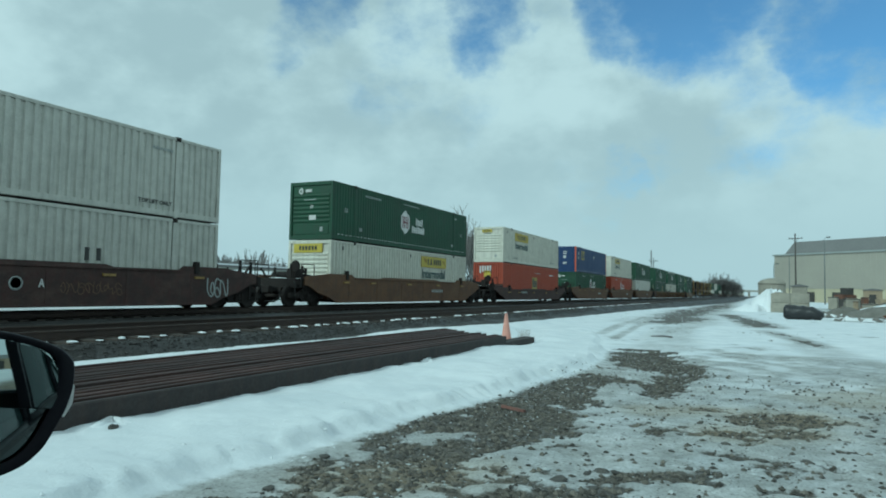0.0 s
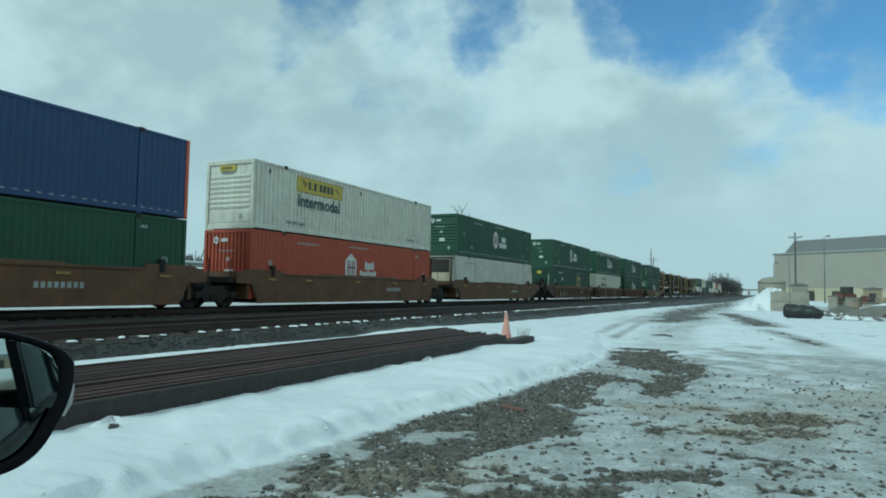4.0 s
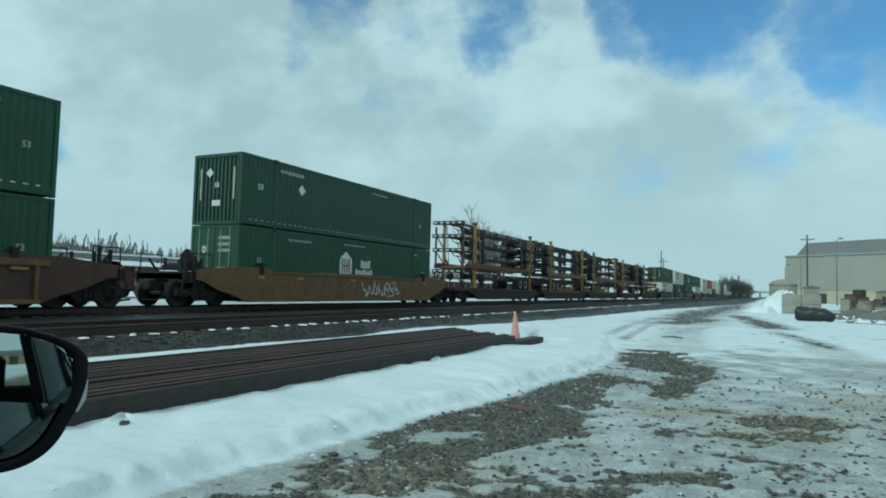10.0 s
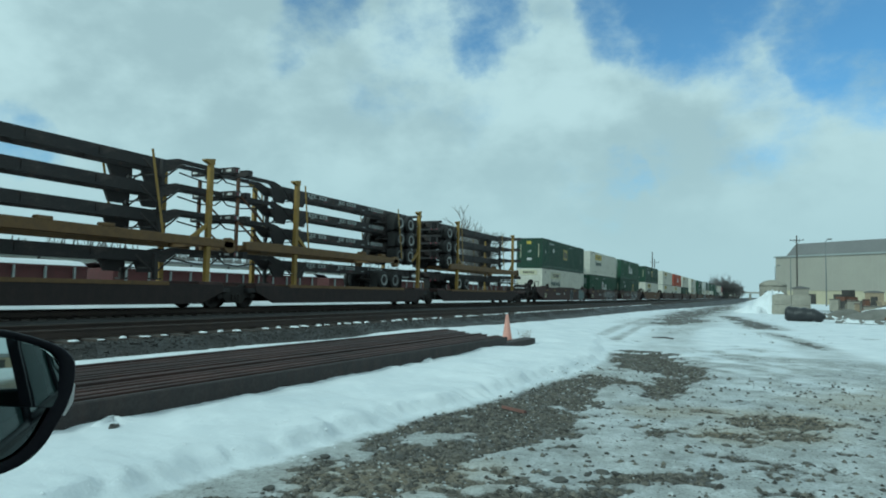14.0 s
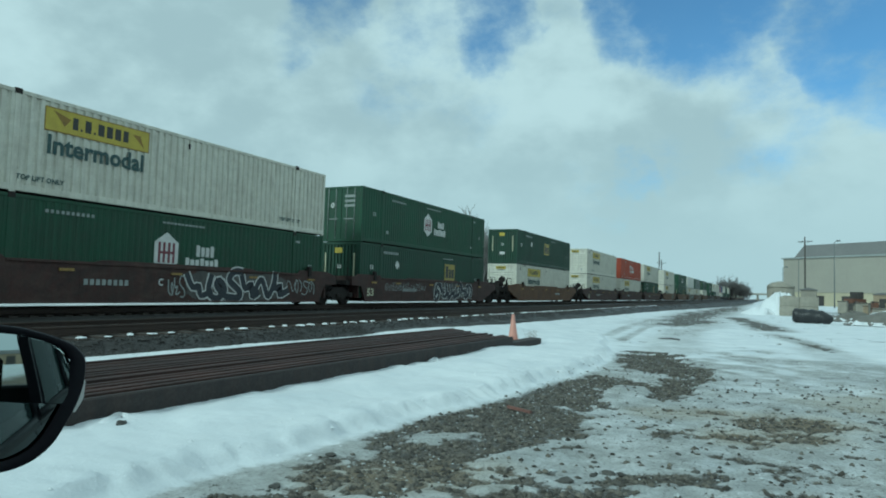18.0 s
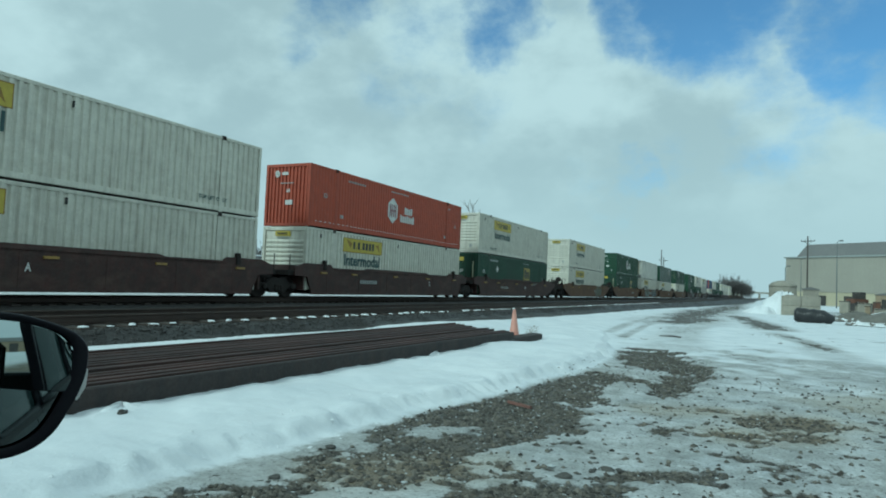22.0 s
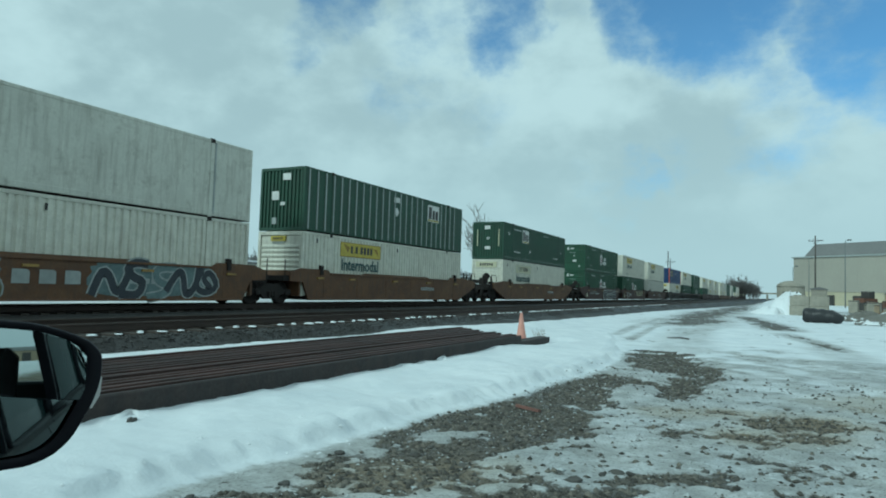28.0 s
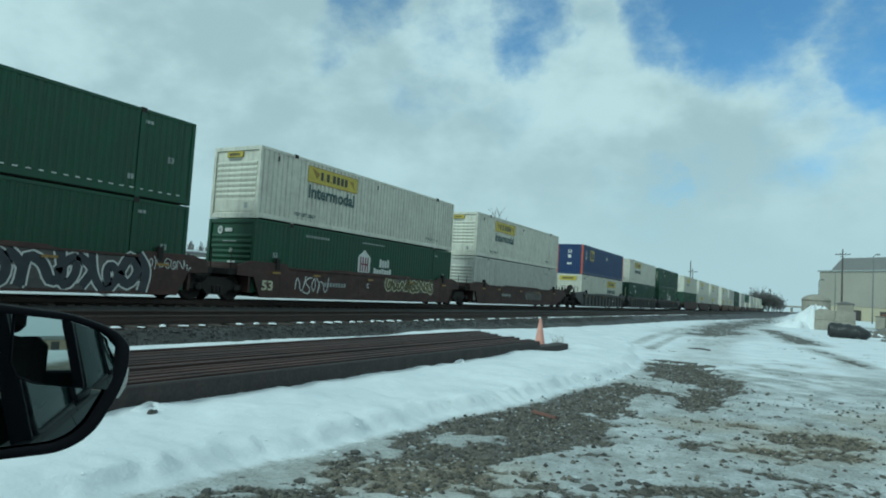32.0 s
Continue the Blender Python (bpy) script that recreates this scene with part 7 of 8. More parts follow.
# style, own front truck, own rear truck, near end of its containers at the start, top, bottom
CONSIST = [
    ("brown", 1, 1, -20.9, "hub", "jb"), ("red", 1, 1, 2.6, "grey", "grey_marked"), ("brown", 1, 1, 26.1, "hub", "jb_back"), ("redlow", 1, 1, 49.7, "jb", "red"),
    ("brown", 1, 0, 73.1, "blue", "hub"), ("brown", 0, 0, 92.6, "jb", "hubr"), ("brown", 0, 1, 112.8, "hub", "reefer"),
    ("posts", 1, 0, 135.8, "hub", "emp_far"), ("posts", 0, 0, 155.45, "hub_snow", "jb_pale"), ("posts", 0, 1, 174.8, "hub", "hub"),
    ("ochre", 1, 1, 198.35, "plain", "hub_door"),
    ("red", 1, 0, 309.95, "emp", "jb_pale"), ("red", 0, 0, 329.25, "jb", "hub_door"), ("red", 0, 1, 348.55, "hub_door", "emp_far"),
    ("brown", 1, 1, 371.75, "emp", "jb"), ("red", 1, 0, 395.25, "jb", "jb"), ("red", 0, 0, 414.6, "hubr", "jb"), ("red", 0, 1, 433.9, "jb", "emp_far"),
    ("brown", 1, 1, 457.4, "jb", "jb"), ("brown", 1, 0, 480.85, "hub", "emp_far"), ("brown", 0, 0, 500.35, "reefer", "jb"), ("brown", 0, 1, 519.8, "rib", "jb"),
    ("brown", 1, 1, 543.4, "emp_white", "jb_pale"), ("red", 1, 0, 567.2, "hub", "hub"), ("red", 0, 0, 586.5, "jb", "hub"), ("red", 0, 1, 606.0, "jb", "grey"),
    ("grey", 1, 0, 629.4, "blue", "jb_back"), ("grey", 0, 0, 648.9, "jb", "plain"), ("grey", 0, 1, 668.2, "plain", "hub"),
    ("red", 1, 0, 691.4, "jb", "plain"), ("red", 0, 0, 710.6, "jb", "jb"), ("red", 0, 1, 730.0, "jb", "jb"), ("brown", 1, 0, 753.4, "jb", "jb"),
    ("brown", 0, 0, 772.8, "grey", "jb"), ("brown", 0, 1, 792.2, "plain", "plain"), ("red", 1, 1, 815.6, "grey", "grey"), ("red", 1, 1, 839.0, "hub", "jb"),
    ("brown", 1, 0, 862.4, "grey", "jb"), ("brown", 0, 1, 881.8, "jb", "jb"), ("red", 1, 1, 905.2, "jb", "grey"), ("red", 1, 1, 928.6, "jb", "jb"), ("red", 1, 1, 952.0, "emp", "jb"),
]
CARS = []
for style, fr, re_, y, top, bottom in CONSIST:
    CARS.append(put_car(style, bool(fr), bool(re_), y))
    put_container(bottom, y, 0)
    put_container(top, y, 1)


# sprayed marks on single cars
TEAL = surface("teal_spray", (0.17, 0.23, 0.23), (0.11, 0.15, 0.155), 0.7, dirt_amount=0.2, bump=0.0)
DARKSPRAY = surface("dark_spray", (0.03, 0.035, 0.045), (0.045, 0.05, 0.06), 0.7, bump=0.0)
GREYSPRAY = surface("grey_spray", (0.11, 0.105, 0.10), (0.07, 0.066, 0.063), 0.7, dirt_amount=0.35, bump=0.0)
OLIVE = surface("olive_spray", (0.14, 0.12, 0.055), (0.09, 0.085, 0.045), 0.7, dirt_amount=0.2, bump=0.0)
TAN = surface("faded_tan_lettering", (0.16, 0.10, 0.06), (0.12, 0.07, 0.045), 0.7, dirt_amount=0.3, bump=0.0)
for idx, y0, y1, z0, z1, seed, fills, line in [
    (10, 8.5, 12.2, 0.35, 1.15, 3, None, M["mark_white"]), (11, 13.2, 15.6, 0.3, 1.3, 5, [TEAL], M["mark_grey"]), (11, 9.6, 10.7, 0.35, 1.2, 6, [DARKSPRAY], M["mark_grey"]), (12, 8.15, 13.4, 0.25, 1.35, 7, [DARKSPRAY], M["mark_white"]),
    (12, 13.5, 15.4, 0.5, 1.2, 8, None, M["mark_grey"]), (12, 7.3, 8.0, 0.35, 1.1, 4, None, M["mark_grey"]),
    (13, 8.0, 13.6, 0.3, 1.38, 9, [DARKSPRAY], M["mark_white"]), (13, 2.2, 6.8, 0.75, 1.2, 10, None, M["mark_grey"]), (20, 2.6, 6.8, 0.3, 1.35, 21, [OLIVE, TEAL], M["mark_grey"]), (20, 9.5, 14.3, 0.3, 1.42, 22, [DARKSPRAY, DARKSPRAY, TEAL], M["mark_grey"]),
    (23, 7.9, 14.5, 0.22, 1.42, 31, [DARKSPRAY], M["mark_white"]), (23, 1.6, 4.9, 0.7, 1.15, 32, None, M["mark_grey"]), (23, 14.6, 16.2, 1.0, 1.4, 35, None, M["mark_white"]), (24, 9.0, 13.8, 0.7, 1.35, 33, [OLIVE], M["yellow_pale"]), (24, 2.3, 4.3, 0.4, 1.15, 34, None, M["mark_white"]),
    (25, 8.5, 12.0, 0.5, 1.2, 36, None, M["mark_grey"]), (7, 2.2, 5.0, 0.42, 0.95, 41, None, M["mark_grey"]), (8, 4.0, 6.0, 0.5, 1.05, 43, None, M["mark_white"]), (8, 9.6, 10.8, 0.45, 1.1, 44, None, M["mark_white"]),
    (17, 3.3, 7.0, 0.5, 1.2, 45, None, TAN), (17, 11.2, 12.8, 1.05, 1.3, 49, None, M["mark_grey"]), (18, 11.0, 14.0, 0.35, 1.2, 46, [OLIVE], TEAL), (1, 15.5, 16.5, 0.4, 1.25, 47, None, M["mark_grey"]), (1, 9.85, 11.9, 0.55, 0.95, 48, None, TAN),
]:
    graffiti(CARS[idx], y0, y1, z0, z1, seed, fills, line)
# three broad faded blocks of the owner's mark
for k in range(3):
    y = 7.15 + k * 0.75
    part("owner_mark", Geo().prism([(y, 0.66), (y + 0.48, 0.66), (y + 0.48, 1.0), (y + 0.40, 1.06), (y, 1.06)], "x", 1.45, 1.462), M["mark_grey"], CARS[20], "pale block of the owner's mark")
part("owner_ring", Geo().lathe([(0.20, 1.452), (0.20, 1.458), (0.15, 1.458), (0.15, 1.452)], "x", 20, (0, 8.57, 0.85)), M["mark_grey"], CARS[1], "faded round mark")
for idx, word, y in ((1, "A", 9.2), (15, "A", 6.9), (16, "C", 11.6), (12, "C", 6.9), (24, "C", 7.4), (17, "B", 9.7), (11, "B", 7.2)):
    part("unit_letter", text_mesh("unit_letter", word, y, 0.74, 0.19, 0.25, 1.452, M["mark_white"]), None, CARS[idx], "white unit letter")
for idx, y in ((11, 0.35), (12, 0.6), (13, 0.5), (15, 0.3), (23, 0.1), (24, 0.4)):
    part("car_number", text_mesh("car_number", "53", y, 0.45, 0.62, 0.40, 1.452, M["yellow_pale"]), None, CARS[idx], "large pale number 53")

# ---- articulated flat car loaded with stacked trailer chassis ----
def build_bogie(c, y, z, sy, tyres_mesh, rim_mesh):
    """Tandem axles with dual tyres under a trailer chassis."""
    for o in (-0.62, 0.62):
        for sx in (-1, 1):
            for w in (0.0, 0.30):
                t = part("tyre", tyres_mesh, None, c, at=pose(sx * (1.06 - w), y + o * sy, z, 0, 0, 0 if sx > 0 else 180))
            part("hub", HUB, None, c, at=pose(sx * 1.07, y + o * sy, z, 0, 0, 0 if sx > 0 else 180))
            part("rim", rim_mesh, None, c, "pale steel wheel rim", at=pose(sx * 1.07, y + o * sy, z, 0, 0, 0 if sx > 0 else 180))
    part("axle", Geo().tube([(-1.0, y - 0.62 * sy, z), (1.0, y - 0.62 * sy, z)], 0.07, 8).tube([(-1.0, y + 0.62 * sy, z), (1.0, y + 0.62 * sy, z)], 0.07, 8), M["under"], c)
    part("slider_frame", Geo().box(-0.5, -0.35, y - 1.3, y + 1.3, z + 0.2, z + 0.5).box(0.35, 0.5, y - 1.3, y + 1.3, z + 0.2, z + 0.5), M["chassis"], c)
    for o in (-1.2, 1.2):
        part("mud_flap", Geo().box(0.72, 1.2, y + o * sy * 1.12 - 0.01, y + o * sy * 1.12 + 0.01, z - 0.45, z + 0.35), M["rubber"], c)


TYRE = Geo().lathe([(0.29, -0.13), (0.45, -0.135), (0.50, -0.09), (0.51, 0.0), (0.50, 0.09), (0.45, 0.135), (0.29, 0.13)], "x", 22).mesh("tyre", M["rubber"])
RIM = Geo().lathe([(0.305, 0.105), (0.31, 0.140), (0.285, 0.150), (0.215, 0.125), (0.205, 0.060)], "x", 20).mesh("rim", M["rim"])
HUB = Geo().lathe([(0.205, 0.055), (0.15, 0.07), (0.11, 0.08), (0.10, 0.15), (0.05, 0.16)], "x", 14).mesh("hub", M["under"])


def build_trailer_chassis(bogie_y):
    """A skeletal container chassis, gooseneck tip at y=0, tail at y=16, the sliding bogie at bogie_y."""
    c = thing("trailer_chassis", "black skeletal container trailer chassis stacked on a flat car", "trailer chassis", "stacked trailer chassis")
    for sx in (-1, 1):
        x = sx * 0.42
        part("main_beam", Geo().prism([(0.0, 0.0), (2.9, 0.0), (3.5, -0.38), (15.8, -0.38), (15.8, 0.02), (3.7, 0.02), (3.2, 0.16), (0.0, 0.16)], "x", x - 0.05, x + 0.05), M["chassis"], c)
    part("front_bolster", Geo().box(-1.2, 1.2, 0.0, 0.28, -0.05, 0.20), M["chassis"], c, bevel=0.02)
    part("rear_bolster", Geo().box(-1.2, 1.2, 15.78, 15.95, -0.10, 0.04), M["chassis"], c, bevel=0.02)
    for y in (3.9, 6.3, 8.7, 11.1, 15.2):
        part("cross_member", Geo().box(-0.50, 0.50, y, y + 0.12, -0.28, -0.04), M["chassis"], c)
    for y in (2.9, 4.3):
        part("gusset", Geo().prism([(y, -0.2), (y + 1.2, -0.2), (y + 0.95, -0.75), (y + 0.4, -0.75)], "x", 0.40, 0.5), M["chassis"], c)
    for sx in (-1, 1):
        part("landing_leg", Geo().beam((sx * 0.85, 4.2, -0.1), (sx * 0.85, 4.2, -0.98), 0.14, 0.14).box(sx * 0.85 - 0.16, sx * 0.85 + 0.16, 4.05, 4.35, -1.02, -0.96), M["chassis"], c)
        part("leg_brace", Geo().beam((sx * 0.85, 4.2, -0.8), (sx * 0.85, 5.0, -0.2), 0.05, 0.05).beam((sx * 0.85, 4.2, -0.8), (sx * 0.85, 3.3, -0.1), 0.05, 0.05), M["chassis"], c)
    part("leg_crossbar", Geo().beam((-0.85, 4.2, -0.6), (0.85, 4.2, -0.6), 0.05, 0.05), M["chassis"], c)
    for k, y in enumerate((5.6, 8.2, 11.0)):
        part("stencil_plate", Geo().box(0.47, 0.482, y, y + 1.5, -0.2, -0.04), M["mark_grey"], c, "pale stencilled panel")
        g = Geo()
        for j in range(6):
            g.box(0.475, 0.487, y + 0.12 + j * 0.22, y + 0.25 + j * 0.22, -0.16, -0.08)
        part("stencil", g, M["chassis"], c)
    for k in range(9):
        part("reflector", Geo().box(0.47, 0.485, 4.6 + k * 1.15, 4.85 + k * 1.15, -0.27, -0.23), M["mark_grey" if k % 2 else "maroon"], c)
    for x in (-0.95, -0.45, 0.45, 0.95):
        part("hanger", Geo().box(x - 0.05, x + 0.05, 15.84, 15.93, -0.46, -0.08), M["chassis"], c)
    part("tail_lamp_bar", Geo().box(-1.15, 1.15, 15.85, 15.95, -0.58, -0.46), M["chassis"], c)
    for x in (-0.9, -0.55, 0.55, 0.9):
        part("tail_lamp", Geo().lathe([(0.06, 15.95), (0.06, 15.99), (0.04, 16.01)], "y", 10, (x, 0, -0.52)), M["maroon"], c)
    part("air_hose", Geo().tube([(0.2, 0.2, -0.05), (0.25, 0.5, -0.3), (0.3, 1.2, -0.35), (0.3, 2.4, -0.2)], 0.03, 6), M["rubber"], c)
    for k in range(5):
        part("tape", Geo().box(-1.1 + k * 0.46, -0.85 + k * 0.46, -0.008, 0.01, 0.03, 0.12), M["mark_white"], c, "white reflective tape")
    for k in range(2):
        part("tape", Geo().box(1.19, 1.208, 0.04 + k * 0.12, 0.12 + k * 0.12, 0.0, 0.13), M["mark_white" if k else "maroon"], c)
    build_bogie(c, bogie_y, -0.66, 1, TYRE, RIM)
    return c


# trucks of the five units, and their trailers: which end the gooseneck points
TRUCKS = [219.8, 235.6, 252.7, 269.8, 286.5, 303.4]
GOOSENECK_NEAR = [True, False, False, True, False]


POSTS = [(1.55, 13.4), (3.6, 15.3), (3.45, 15.35), (3.4, 15.1), (4.1, 15.2)]     # rack posts along each unit


def build_flat_unit(k):
    y0, y1 = TRUCKS[k], TRUCKS[k + 1]
    L = y1 - y0
    c = thing("flat_car", "low black and yellow flat car carrying stacked chassis", "rail car", "chassis flat cars")
    part("deck", Geo().box(-1.35, 1.35, 0.5, L - 0.5, 0.62, 0.80), M["chassis"], c, bevel=0.02)
    part("center_sill", Geo().box(-0.4, 0.4, 0.2, L - 0.2, 0.42, 0.66), M["under"], c)
    for sx in (-1, 1):
        part("side_sill", Geo().prism([(0.9, 0.66), (2.0, 0.20), (L - 2.0, 0.20), (L - 0.9, 0.66), (L - 0.9, 0.92), (0.9, 0.92)], "x", *sorted((sx * 1.30, sx * 1.40))), M["flatsill"], c, bevel=0.01)
        part("edge_strip", Geo().box(*sorted((sx * 1.36, sx * 1.42)), 3.0, L - 3.5, 0.86, 0.99), M["redcar" if k == 0 else "rackbrown"], c, "worn edge strip")
    for s, y in ((1, 0.9), (-1, L - 0.9)):
        part("end_platform", Geo().box(-1.35, 1.35, *sorted((y, y + s * 1.2)), 0.80, 1.02), M["redcar"], c, bevel=0.02)
    if k == 0:
        part("coupler_platform", Geo().box(-1.3, 1.3, -1.6, 0.6, 0.78, 1.0), M["redcar"], c, bevel=0.02)
        part("coupler", Geo().box(-0.12, 0.12, -2.2, -1.5, 0.66, 0.9), M["under"], c, bevel=0.02)
        part("brake_wheel", Geo().lathe([(0.24, -0.02), (0.27, 0.0), (0.24, 0.02), (0.21, 0.0)], "y", 18, (0.7, -1.2, 1.75)).beam((0.7, -1.2, 1.0), (0.7, -1.2, 1.75), 0.06, 0.06).box(0.45, 0.95, -1.22, -1.18, 1.73, 1.77), M["under"], c)
    truck_parts(c, 0.0)
    if k == 4:
        truck_parts(c, L)
        part("coupler_platform", Geo().box(-1.3, 1.3, L - 0.6, L + 1.6, 0.78, 1.0), M["redcar"], c, bevel=0.02)
        part("coupler", Geo().box(-0.12, 0.12, L + 1.5, L + 2.2, 0.66, 0.9), M["under"], c, bevel=0.02)
    # the rack that carries the upper trailers
    b0, b1 = (0.3, 12.6) if GOOSENECK_NEAR[k] else (2.9, L - 0.4)
    beam = M["rackrust"] if k == 0 else M["rackbrown"]
    if GOOSENECK_NEAR[k]:
        for sx in (-1, 1):
            stand = part("tip_stand", Geo().box(sx * 1.05 - 0.05, sx * 1.05 + 0.05, -0.05, 0.07, 2.3, 5.2), M["rackrust"], c, "rusty stand under the trailer noses")
            part("stay", Geo().beam((sx * 1.05, 0.0, 4.6), (sx * 1.05, 1.5, 3.6), 0.06, 0.06), M["rackrust"], stand)
            part("stay", Geo().beam((sx * 1.05, 0.0, 3.5), (sx * 1.05, 1.4, 2.6), 0.06, 0.06), M["rackrust"], stand)
    for sx in (-1, 1):
        x = sx * 1.22
        part("rack_beam", Geo().prism([(b0, 2.34), (b1, 2.34), (b1, 2.58), (b1 - 0.7, 2.66), (b0 + 0.5, 2.72), (b0, 2.66)], "x", x - 0.12, x + 0.12), beam, c, "rusty carrying beam" if k == 0 else "ochre carrying beam", bevel=0.02)
        for y in (L * 0.52, L * 0.64):
            part("beam_stop", Geo().box(x - 0.13, x + 0.13, y, y + 0.5, 2.66, 2.8), beam, c, bevel=0.03)
        for y in POSTS[k]:
            post = part("rack_post", Geo().box(x - 0.09, x + 0.09, y, y + 0.20, 0.9, 5.62), M["rackyellow"], c, "yellow rack post", bevel=0.015)
            part("post_cap", Geo().prism([(y - 0.02, 5.45), (y + 0.22, 5.45), (y + 0.22, 5.68), (y - 0.25, 5.60), (y - 0.25, 5.54)], "x", x - 0.10, x + 0.10), M["rackyellow"], post)
            part("knee_brace", Geo().beam((x, y + 0.12, 3.2), (x, y + (0.9 if y < 8 else -0.7), 2.6), 0.1, 0.14), M["rackyellow"], c)
            part("strap", Geo().beam((x + sx * 0.06, y + (0.6 if y < 8 else -2.6), 5.5), (x + sx * 0.06, y + (1.0 if y < 8 else -2.0), 2.66), 0.02, 0.09), M["rackyellow"], c, "yellow tie-down strap")
        part("rack_foot", Geo().lathe([(0.3, -0.12), (0.3, 0.12)], "x", 16, (x, b1 - 0.2, 2.45)), M["rackbrown"], c)
    for y in (b0 + 0.4, b1 - 1.0):
        part("rack_tie", Geo().box(-1.2, 1.2, y, y + 0.16, 2.36, 2.56), M["rackbrown"], c)
    return c


CHASSIS_BASE = {}
for k in range(5):
    unit = build_flat_unit(k)
    y0, y1 = TRUCKS[k], TRUCKS[k + 1]
    unit.matrix_basis = pose(MAIN_TRACK, y0, RAIL_Z)
    TRAIN.append((unit, RAIL_Z, y0))
    for level, z in enumerate((2.06, 3.51, 4.47, 5.40)):
        bogie_y = 13.95 if level else 12.2
        if bogie_y not in CHASSIS_BASE:
            CHASSIS_BASE[bogie_y] = ch = build_trailer_chassis(bogie_y)
        else:
            ch = copy_thing(CHASSIS_BASE[bogie_y], Matrix())
        jit = (0.0, 0.06, -0.05, 0.04)[(level + k) % 4]
        if GOOSENECK_NEAR[k]:
            y, turn = y0 - 0.3 + jit, 0
        else:
            y, turn = y1 + 0.6 + jit, 180
        m = pose(MAIN_TRACK, y, RAIL_Z + z, 0, 0, turn)
        ch.matrix_basis = m
        TRAIN.append((ch, RAIL_Z + z, y, turn))

# ---- the parked car around the camera ----
DOOR_Y = 0.30       # outer skin of its right side


def rounded(poly, r, n=5):
    """A polygon with rounded corners."""
    out = []
    k = len(poly)
    for i in range(k):
        p, a, b = Vector(poly[i]), Vector(poly[i - 1]), Vector(poly[(i + 1) % k])
        da, db = (a - p), (b - p)
        rr = min(r, da.length * 0.45, db.length * 0.45)
        pa, pb = p + da.normalized() * rr, p + db.normalized() * rr
        for j in range(n + 1):
            t = j / n
            out.append(tuple((1 - t) ** 2 * pa + 2 * t * (1 - t) * p + t * t * pb))
    return out


def build_parked_car():
    c = thing("car", "dark grey parked car with its side window open", "car")
    # lower side with rounded shoulder, from bonnet to boot; x runs backwards along the car
    prof = [(0.30, DOOR_Y - 0.05), (0.45, DOOR_Y), (0.75, DOOR_Y + 0.02), (0.98, DOOR_Y - 0.01), (1.06, DOOR_Y - 0.05), (1.06, DOOR_Y - 0.12), (0.30, DOOR_Y - 0.12)]
    for name, x0, x1 in (("front_door", -0.78, 0.36), ("rear_door", 0.37, 1.36), ("rear_quarter", 1.37, 2.60), ("front_wing", -2.0, -0.79)):
        d = part(name, Geo().prism([(y, z) for z, y in prof], "x", x0, x1), M["carpaint"], c, bevel=0.006)
        if name.endswith("door"):
            part("handle", Geo().box(x1 - 0.30, x1 - 0.10, DOOR_Y + 0.0, DOOR_Y + 0.035, 0.93, 0.97), M["steel"], d, "bright door handle", bevel=0.01)
    part("belt_trim", Geo().box(-0.78, 2.2, DOOR_Y - 0.055, DOOR_Y - 0.02, 1.062, 1.085), M["trim"], c)
    lean = 0.16
    part("rear_side_glass", Geo().add([(0.48, DOOR_Y - 0.04, 1.08), (1.32, DOOR_Y - 0.04, 1.08), (1.28, DOOR_Y - lean, 1.52), (0.46, DOOR_Y - lean, 1.55)], [(0, 1, 2, 3)]), M["tint"], c, "dark rear side window")
    part("quarter_glass", Geo().add([(1.40, DOOR_Y - 0.04, 1.08), (2.0, DOOR_Y - 0.05, 1.10), (1.62, DOOR_Y - lean, 1.48), (1.36, DOOR_Y - lean, 1.52)], [(0, 1, 2, 3)]), M["tint"], c, "dark quarter window")
    for pts in ([(0.46, 1.14), (0.48, 1.085), (0.56, 1.075), (1.30, 1.085), (1.33, 1.12), (1.29, 1.50), (1.22, 1.53), (0.50, 1.56), (0.46, 1.52)], [(1.40, 1.10), (1.95, 1.10), (2.0, 1.12), (1.66, 1.46), (1.40, 1.50)]):
        ring = [(x, DOOR_Y - 0.035 - (z - 1.08) * 0.27, z) for x, z in pts]
        part("window_seal", Geo().tube(ring + ring[:1], 0.014, 6), M["trim"], c, "black window seal")
    part("b_pillar", Geo().beam((0.42, DOOR_Y - 0.05, 1.06), (0.40, DOOR_Y - lean - 0.02, 1.60), 0.10, 0.05), M["trim"], c)
    part("c_pillar", Geo().beam((1.36, DOOR_Y - 0.05, 1.06), (1.32, DOOR_Y - lean - 0.02, 1.56), 0.07, 0.05), M["trim"], c)
    part("roof_rail", Geo().beam((-0.95, DOOR_Y - lean - 0.04, 1.72), (0.6, DOOR_Y - lean - 0.04, 1.74), 0.1, 0.1).beam((0.6, DOOR_Y - lean - 0.04, 1.74), (2.1, DOOR_Y - lean - 0.1, 1.50), 0.12, 0.12), M["carpaint"], c)
    part("roof", Geo().box(-0.7, 2.0, -1.3, DOOR_Y - lean - 0.04, 1.74, 1.80), M["carpaint"], c)
    part("bonnet", Geo().prism([(-2.0, 0.80), (-1.9, 0.94), (-0.95, 1.06), (-0.78, 1.06), (-0.78, 0.98), (-1.9, 0.84)], "y", -1.40, DOOR_Y - 0.13), M["carpaint"], c, bevel=0.01)
    part("seat_back", Geo().box(0.45, 0.62, -0.55, 0.0, 0.7, 1.42), M["cloth"], c, bevel=0.06)
    part("headrest", Geo().box(0.50, 0.60, -0.42, -0.14, 1.44, 1.64), M["cloth"], c, bevel=0.05)
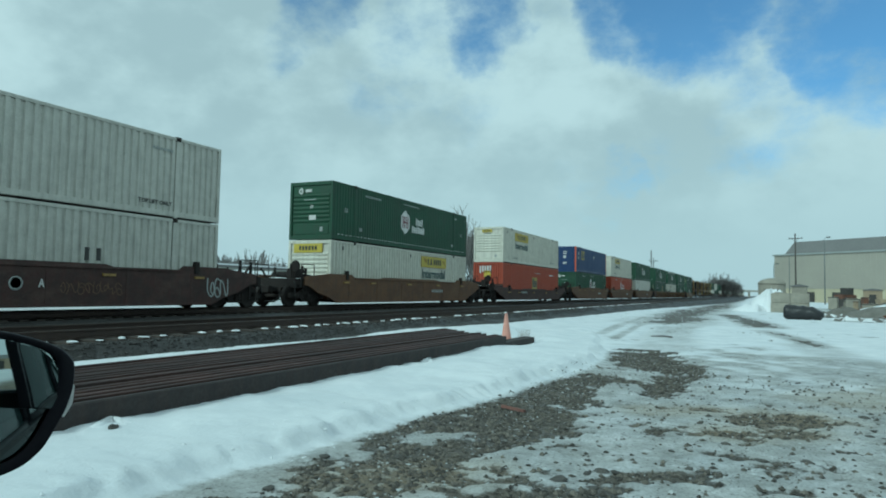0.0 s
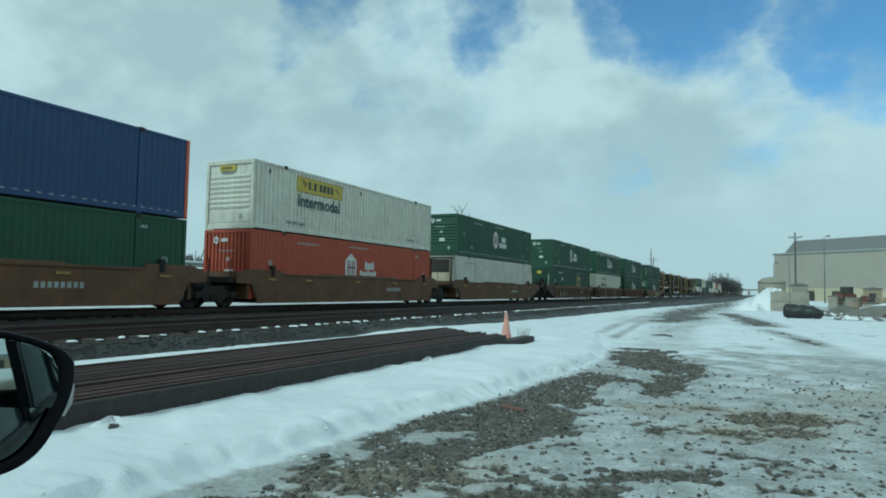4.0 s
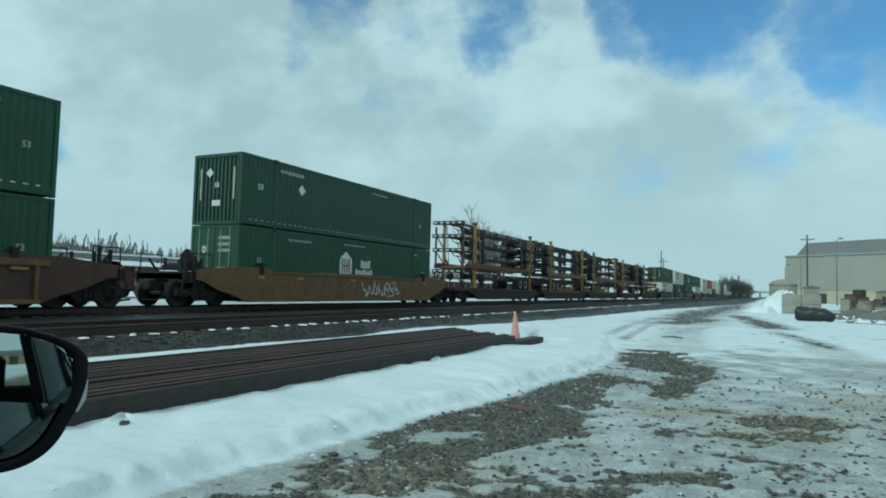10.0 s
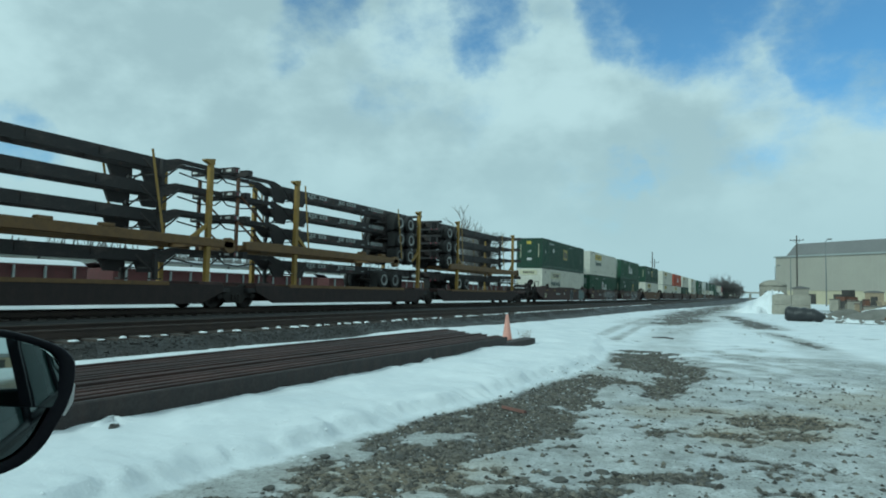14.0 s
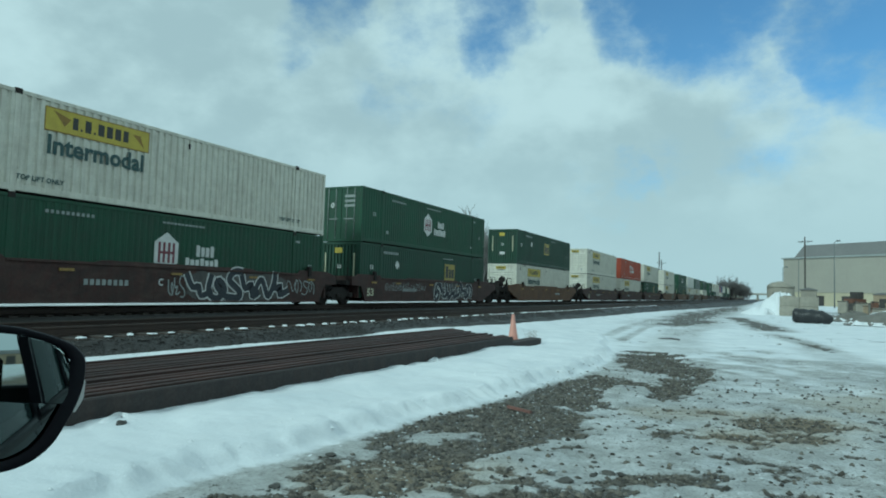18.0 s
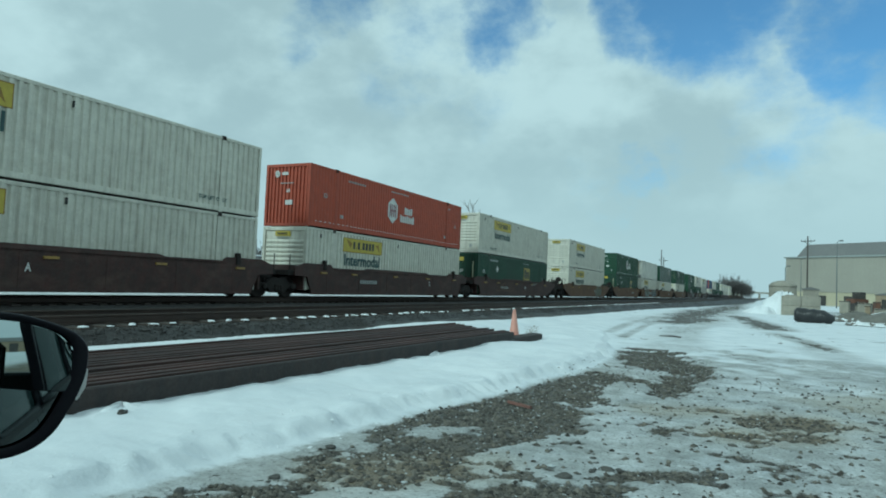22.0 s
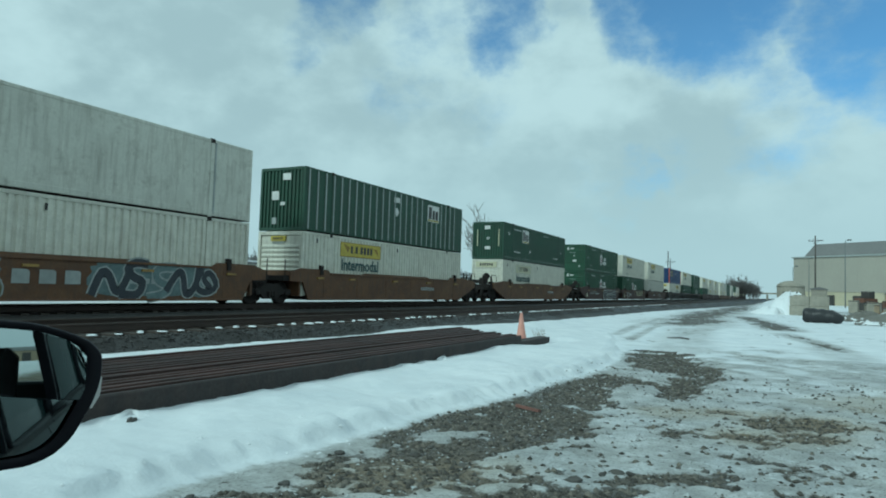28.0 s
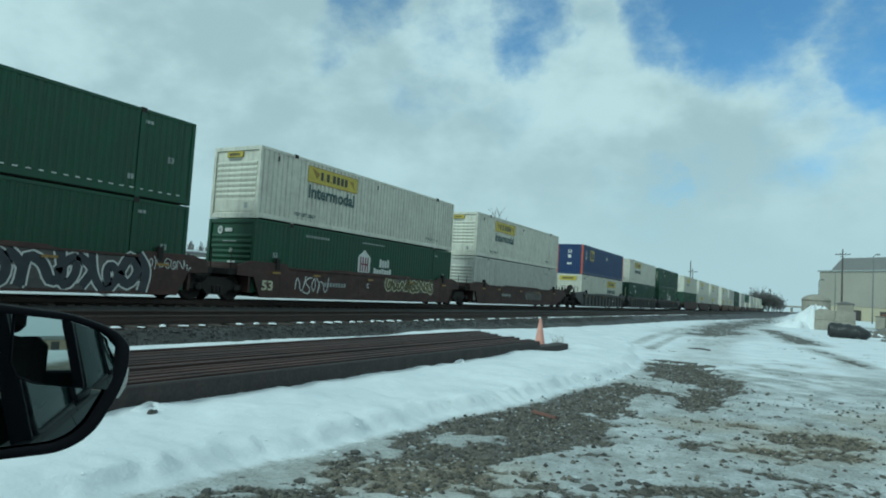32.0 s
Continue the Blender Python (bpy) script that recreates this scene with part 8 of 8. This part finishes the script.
    part("far_side", Geo().box(-2.0, 2.6, -1.50, -1.42, 0.3, 1.06), M["carpaint"], c, bevel=0.02)
    # Opaque panel added so that no bright sky passes through to the mirror.
    part("far_side_glass", Geo().prism([(-0.7, 1.06), (2.0, 1.06), (1.5, 1.72), (-0.3, 1.74)], "y", -1.46, -1.45), M["tint"], c, "opaque dark panel blocking the far side window")
    part("floor_pan", Geo().box(-2.0, 2.6, -1.42, DOOR_Y - 0.12, 0.26, 0.34), M["trim"], c)
    part("boot", Geo().prism([(1.9, 0.34), (2.6, 0.34), (2.62, 0.95), (2.4, 1.05), (1.9, 1.08)], "y", -1.42, DOOR_Y - 0.13), M["carpaint"], c, bevel=0.03)
    for x in (-1.35, 1.75):
        for y in (DOOR_Y - 0.12, -1.38):
            w = part("wheel", Geo().lathe([(0.2, -0.11), (0.31, -0.11), (0.33, -0.06), (0.33, 0.06), (0.31, 0.11), (0.2, 0.11)], "y", 22, (x, y, 0.33)), M["rubber"], c)
            part("rim", Geo().lathe([(0.2, -0.1), (0.2, 0.112), (0.05, 0.10)], "y", 18, (x, y, 0.33)), M["rim"], w)
    build_wing_mirror(c)


def build_wing_mirror(c):
    """Door mirror; local x to its outer end, y up, z towards the driver."""
    n = Vector(MIRROR_NORMAL).normalized()
    right = Vector((0, 0, 1)).cross(n).normalized()
    up = n.cross(right)
    rot = Matrix((right, up, n)).transposed().to_4x4()
    at = Matrix.Translation(MIRROR_AT) @ rot @ pose(0, 0, 0, 0, 0, MIRROR_ROLL)
    outer = rounded([(-0.16, 0.104), (-0.035, 0.088), (0.0, 0.077), (0.027, 0.064), (0.041, 0.047), (0.040, 0.015), (0.031, -0.014), (0.009, -0.055), (-0.010, -0.072), (-0.035, -0.081), (-0.16, -0.083)], 0.012, 4)
    inner = rounded([(-0.145, 0.090), (-0.035, 0.079), (0.0, 0.067), (0.017, 0.056), (0.022, 0.042), (0.020, 0.015), (0.013, -0.010), (-0.005, -0.045), (-0.02, -0.060), (-0.04, -0.068), (-0.145, -0.072)], 0.012, 4)
    k = len(outer)
    g = Geo()
    vs = [(u, w, 0.012) for u, w in inner] + [(u * 0.97 - 0.003, w * 0.97, 0.018) for u, w in outer] + [(u, w, 0.008) for u, w in outer] + [(u * 0.99, w * 0.99, -0.03) for u, w in outer] \
        + [(u * 0.86 - 0.01, w * 0.86, -0.085) for u, w in outer] + [(u * 0.55 - 0.03, w * 0.55, -0.115) for u, w in outer]
    fs = [(i * k + j, i * k + (j + 1) % k, (i + 1) * k + (j + 1) % k, (i + 1) * k + j) for i in range(5) for j in range(k)]
    fs.append(tuple(5 * k + j for j in range(k)))
    g.add(vs, fs, True)
    m = part("wing_mirror", g, M["trim"], c, "black door mirror housing", at=at)
    part("mirror_glass", Geo().add([(u * 1.01, w * 1.01, 0.004) for u, w in inner], [tuple(range(k))]), M["mirror"], m, "silvered mirror glass")
    # convex spotter glass in the outer upper corner, with its dark rim
    tops, lows = ((-0.09, 0.0855), (-0.035, 0.078), (0.0, 0.066), (0.0205, 0.046)), ((-0.09, 0.028), (-0.082, 0.012), (-0.065, 0.004), (-0.02, -0.003), (0.0205, -0.008))
    vs, cols, rows = [], 14, 10
    for i in range(cols + 1):
        u = -0.09 + 0.1105 * i / cols
        hi, lo = np.interp(u, *zip(*tops)), np.interp(u, *zip(*lows))
        for j in range(rows + 1):
            w = lo + (hi - lo) * j / rows
            vs.append((u, float(w), 0.0140 - ((u - 0.040) ** 2 + (w - 0.04) ** 2) / 2.0))
    fs = [(i * (rows + 1) + j, (i + 1) * (rows + 1) + j, (i + 1) * (rows + 1) + j + 1, i * (rows + 1) + j + 1) for i in range(cols) for j in range(rows)]
    part("spotter_glass", Geo().add(vs, fs, True), M["mirror"], m, "convex spotter glass in the mirror corner")
    part("spotter_rim", Geo().tube([(-0.09, 0.086, 0.0075)] + [(u, w, 0.0075) for u, w in lows], 0.0013, 6), M["trim"], m, "thin dark rim of the spotter glass")
    part("turn_signal", Geo().prism(rounded([(0.030, 0.018), (0.0415, 0.020), (0.040, -0.004), (0.030, -0.022), (0.026, -0.014)], 0.004, 3), "z", -0.028, 0.0075), M["lens"], m, "pale turn signal lens")
    part("stalk", Geo().beam((-0.19, -0.05, -0.05), (-0.33, -0.07, -0.03), 0.06, 0.05), M["trim"], m)


MIRROR_AT, MIRROR_NORMAL, MIRROR_ROLL = (-0.8005, 0.5165, 1.45 - 0.1475), (0.9424, -0.3311, 0.0473), 0.0
build_parked_car()


def build_mirror_hall():
    """An added hall behind the parked car, only to darken its mirror."""
    h = thing("storage_hall", "low olive tan hall added for the car mirror", "building", at=pose(130, -60, 0))
    part("wall", Geo().box(0, 14, 0, 40, 0, 5.2), M["junk_tan"], h)
    part("roof", Geo().prism([(-0.4, 5.2), (14.4, 5.2), (7, 7.4)], "y", -0.4, 40.4), M["roofgrey"], h)
    for k in range(5):
        part("gate", Geo().box(-0.06, 0.05, 2 + k * 7.6, 6 + k * 7.6, 0, 4.2), M["junk_dark"], h, "dark roller gate")


build_mirror_hall()


# ---- movement ----
def travelled(t):
    """Metres that the train has run after t seconds."""
    return 18.08907 * t - 0.021872 * t * t + 0.00034980 * t ** 3


def motions():
    times = [k * 2.0 for k in range(17)]
    for ob, z, y, *turn in TRAIN:
        walk(ob, [(t, pose(MAIN_TRACK, y - travelled(t), z, 0, 0, turn[0] if turn else 0)) for t in times])
    # wheels turn with the way run; alike wheelsets share one turn
    made = {}
    for ob in [o for o in scene.objects if o.parent and o.name.startswith("wheelset") and o.parent.name.startswith("truck")]:
        key = round(ob.location.y, 2)
        if key not in made:
            spin = [(k / FPS, pose(0, key, WHEEL_R, math.degrees(travelled(k / FPS) / WHEEL_R) % 360, 0, 0)) for k in range(0, 961)]
            walk(ob, spin)
            made[key] = ob.animation_data
        else:
            ob.rotation_mode = "QUATERNION"
            keys = ob.animation_data_create()
            keys.action = made[key].action
            keys.action_slot = made[key].action_slot


motions()
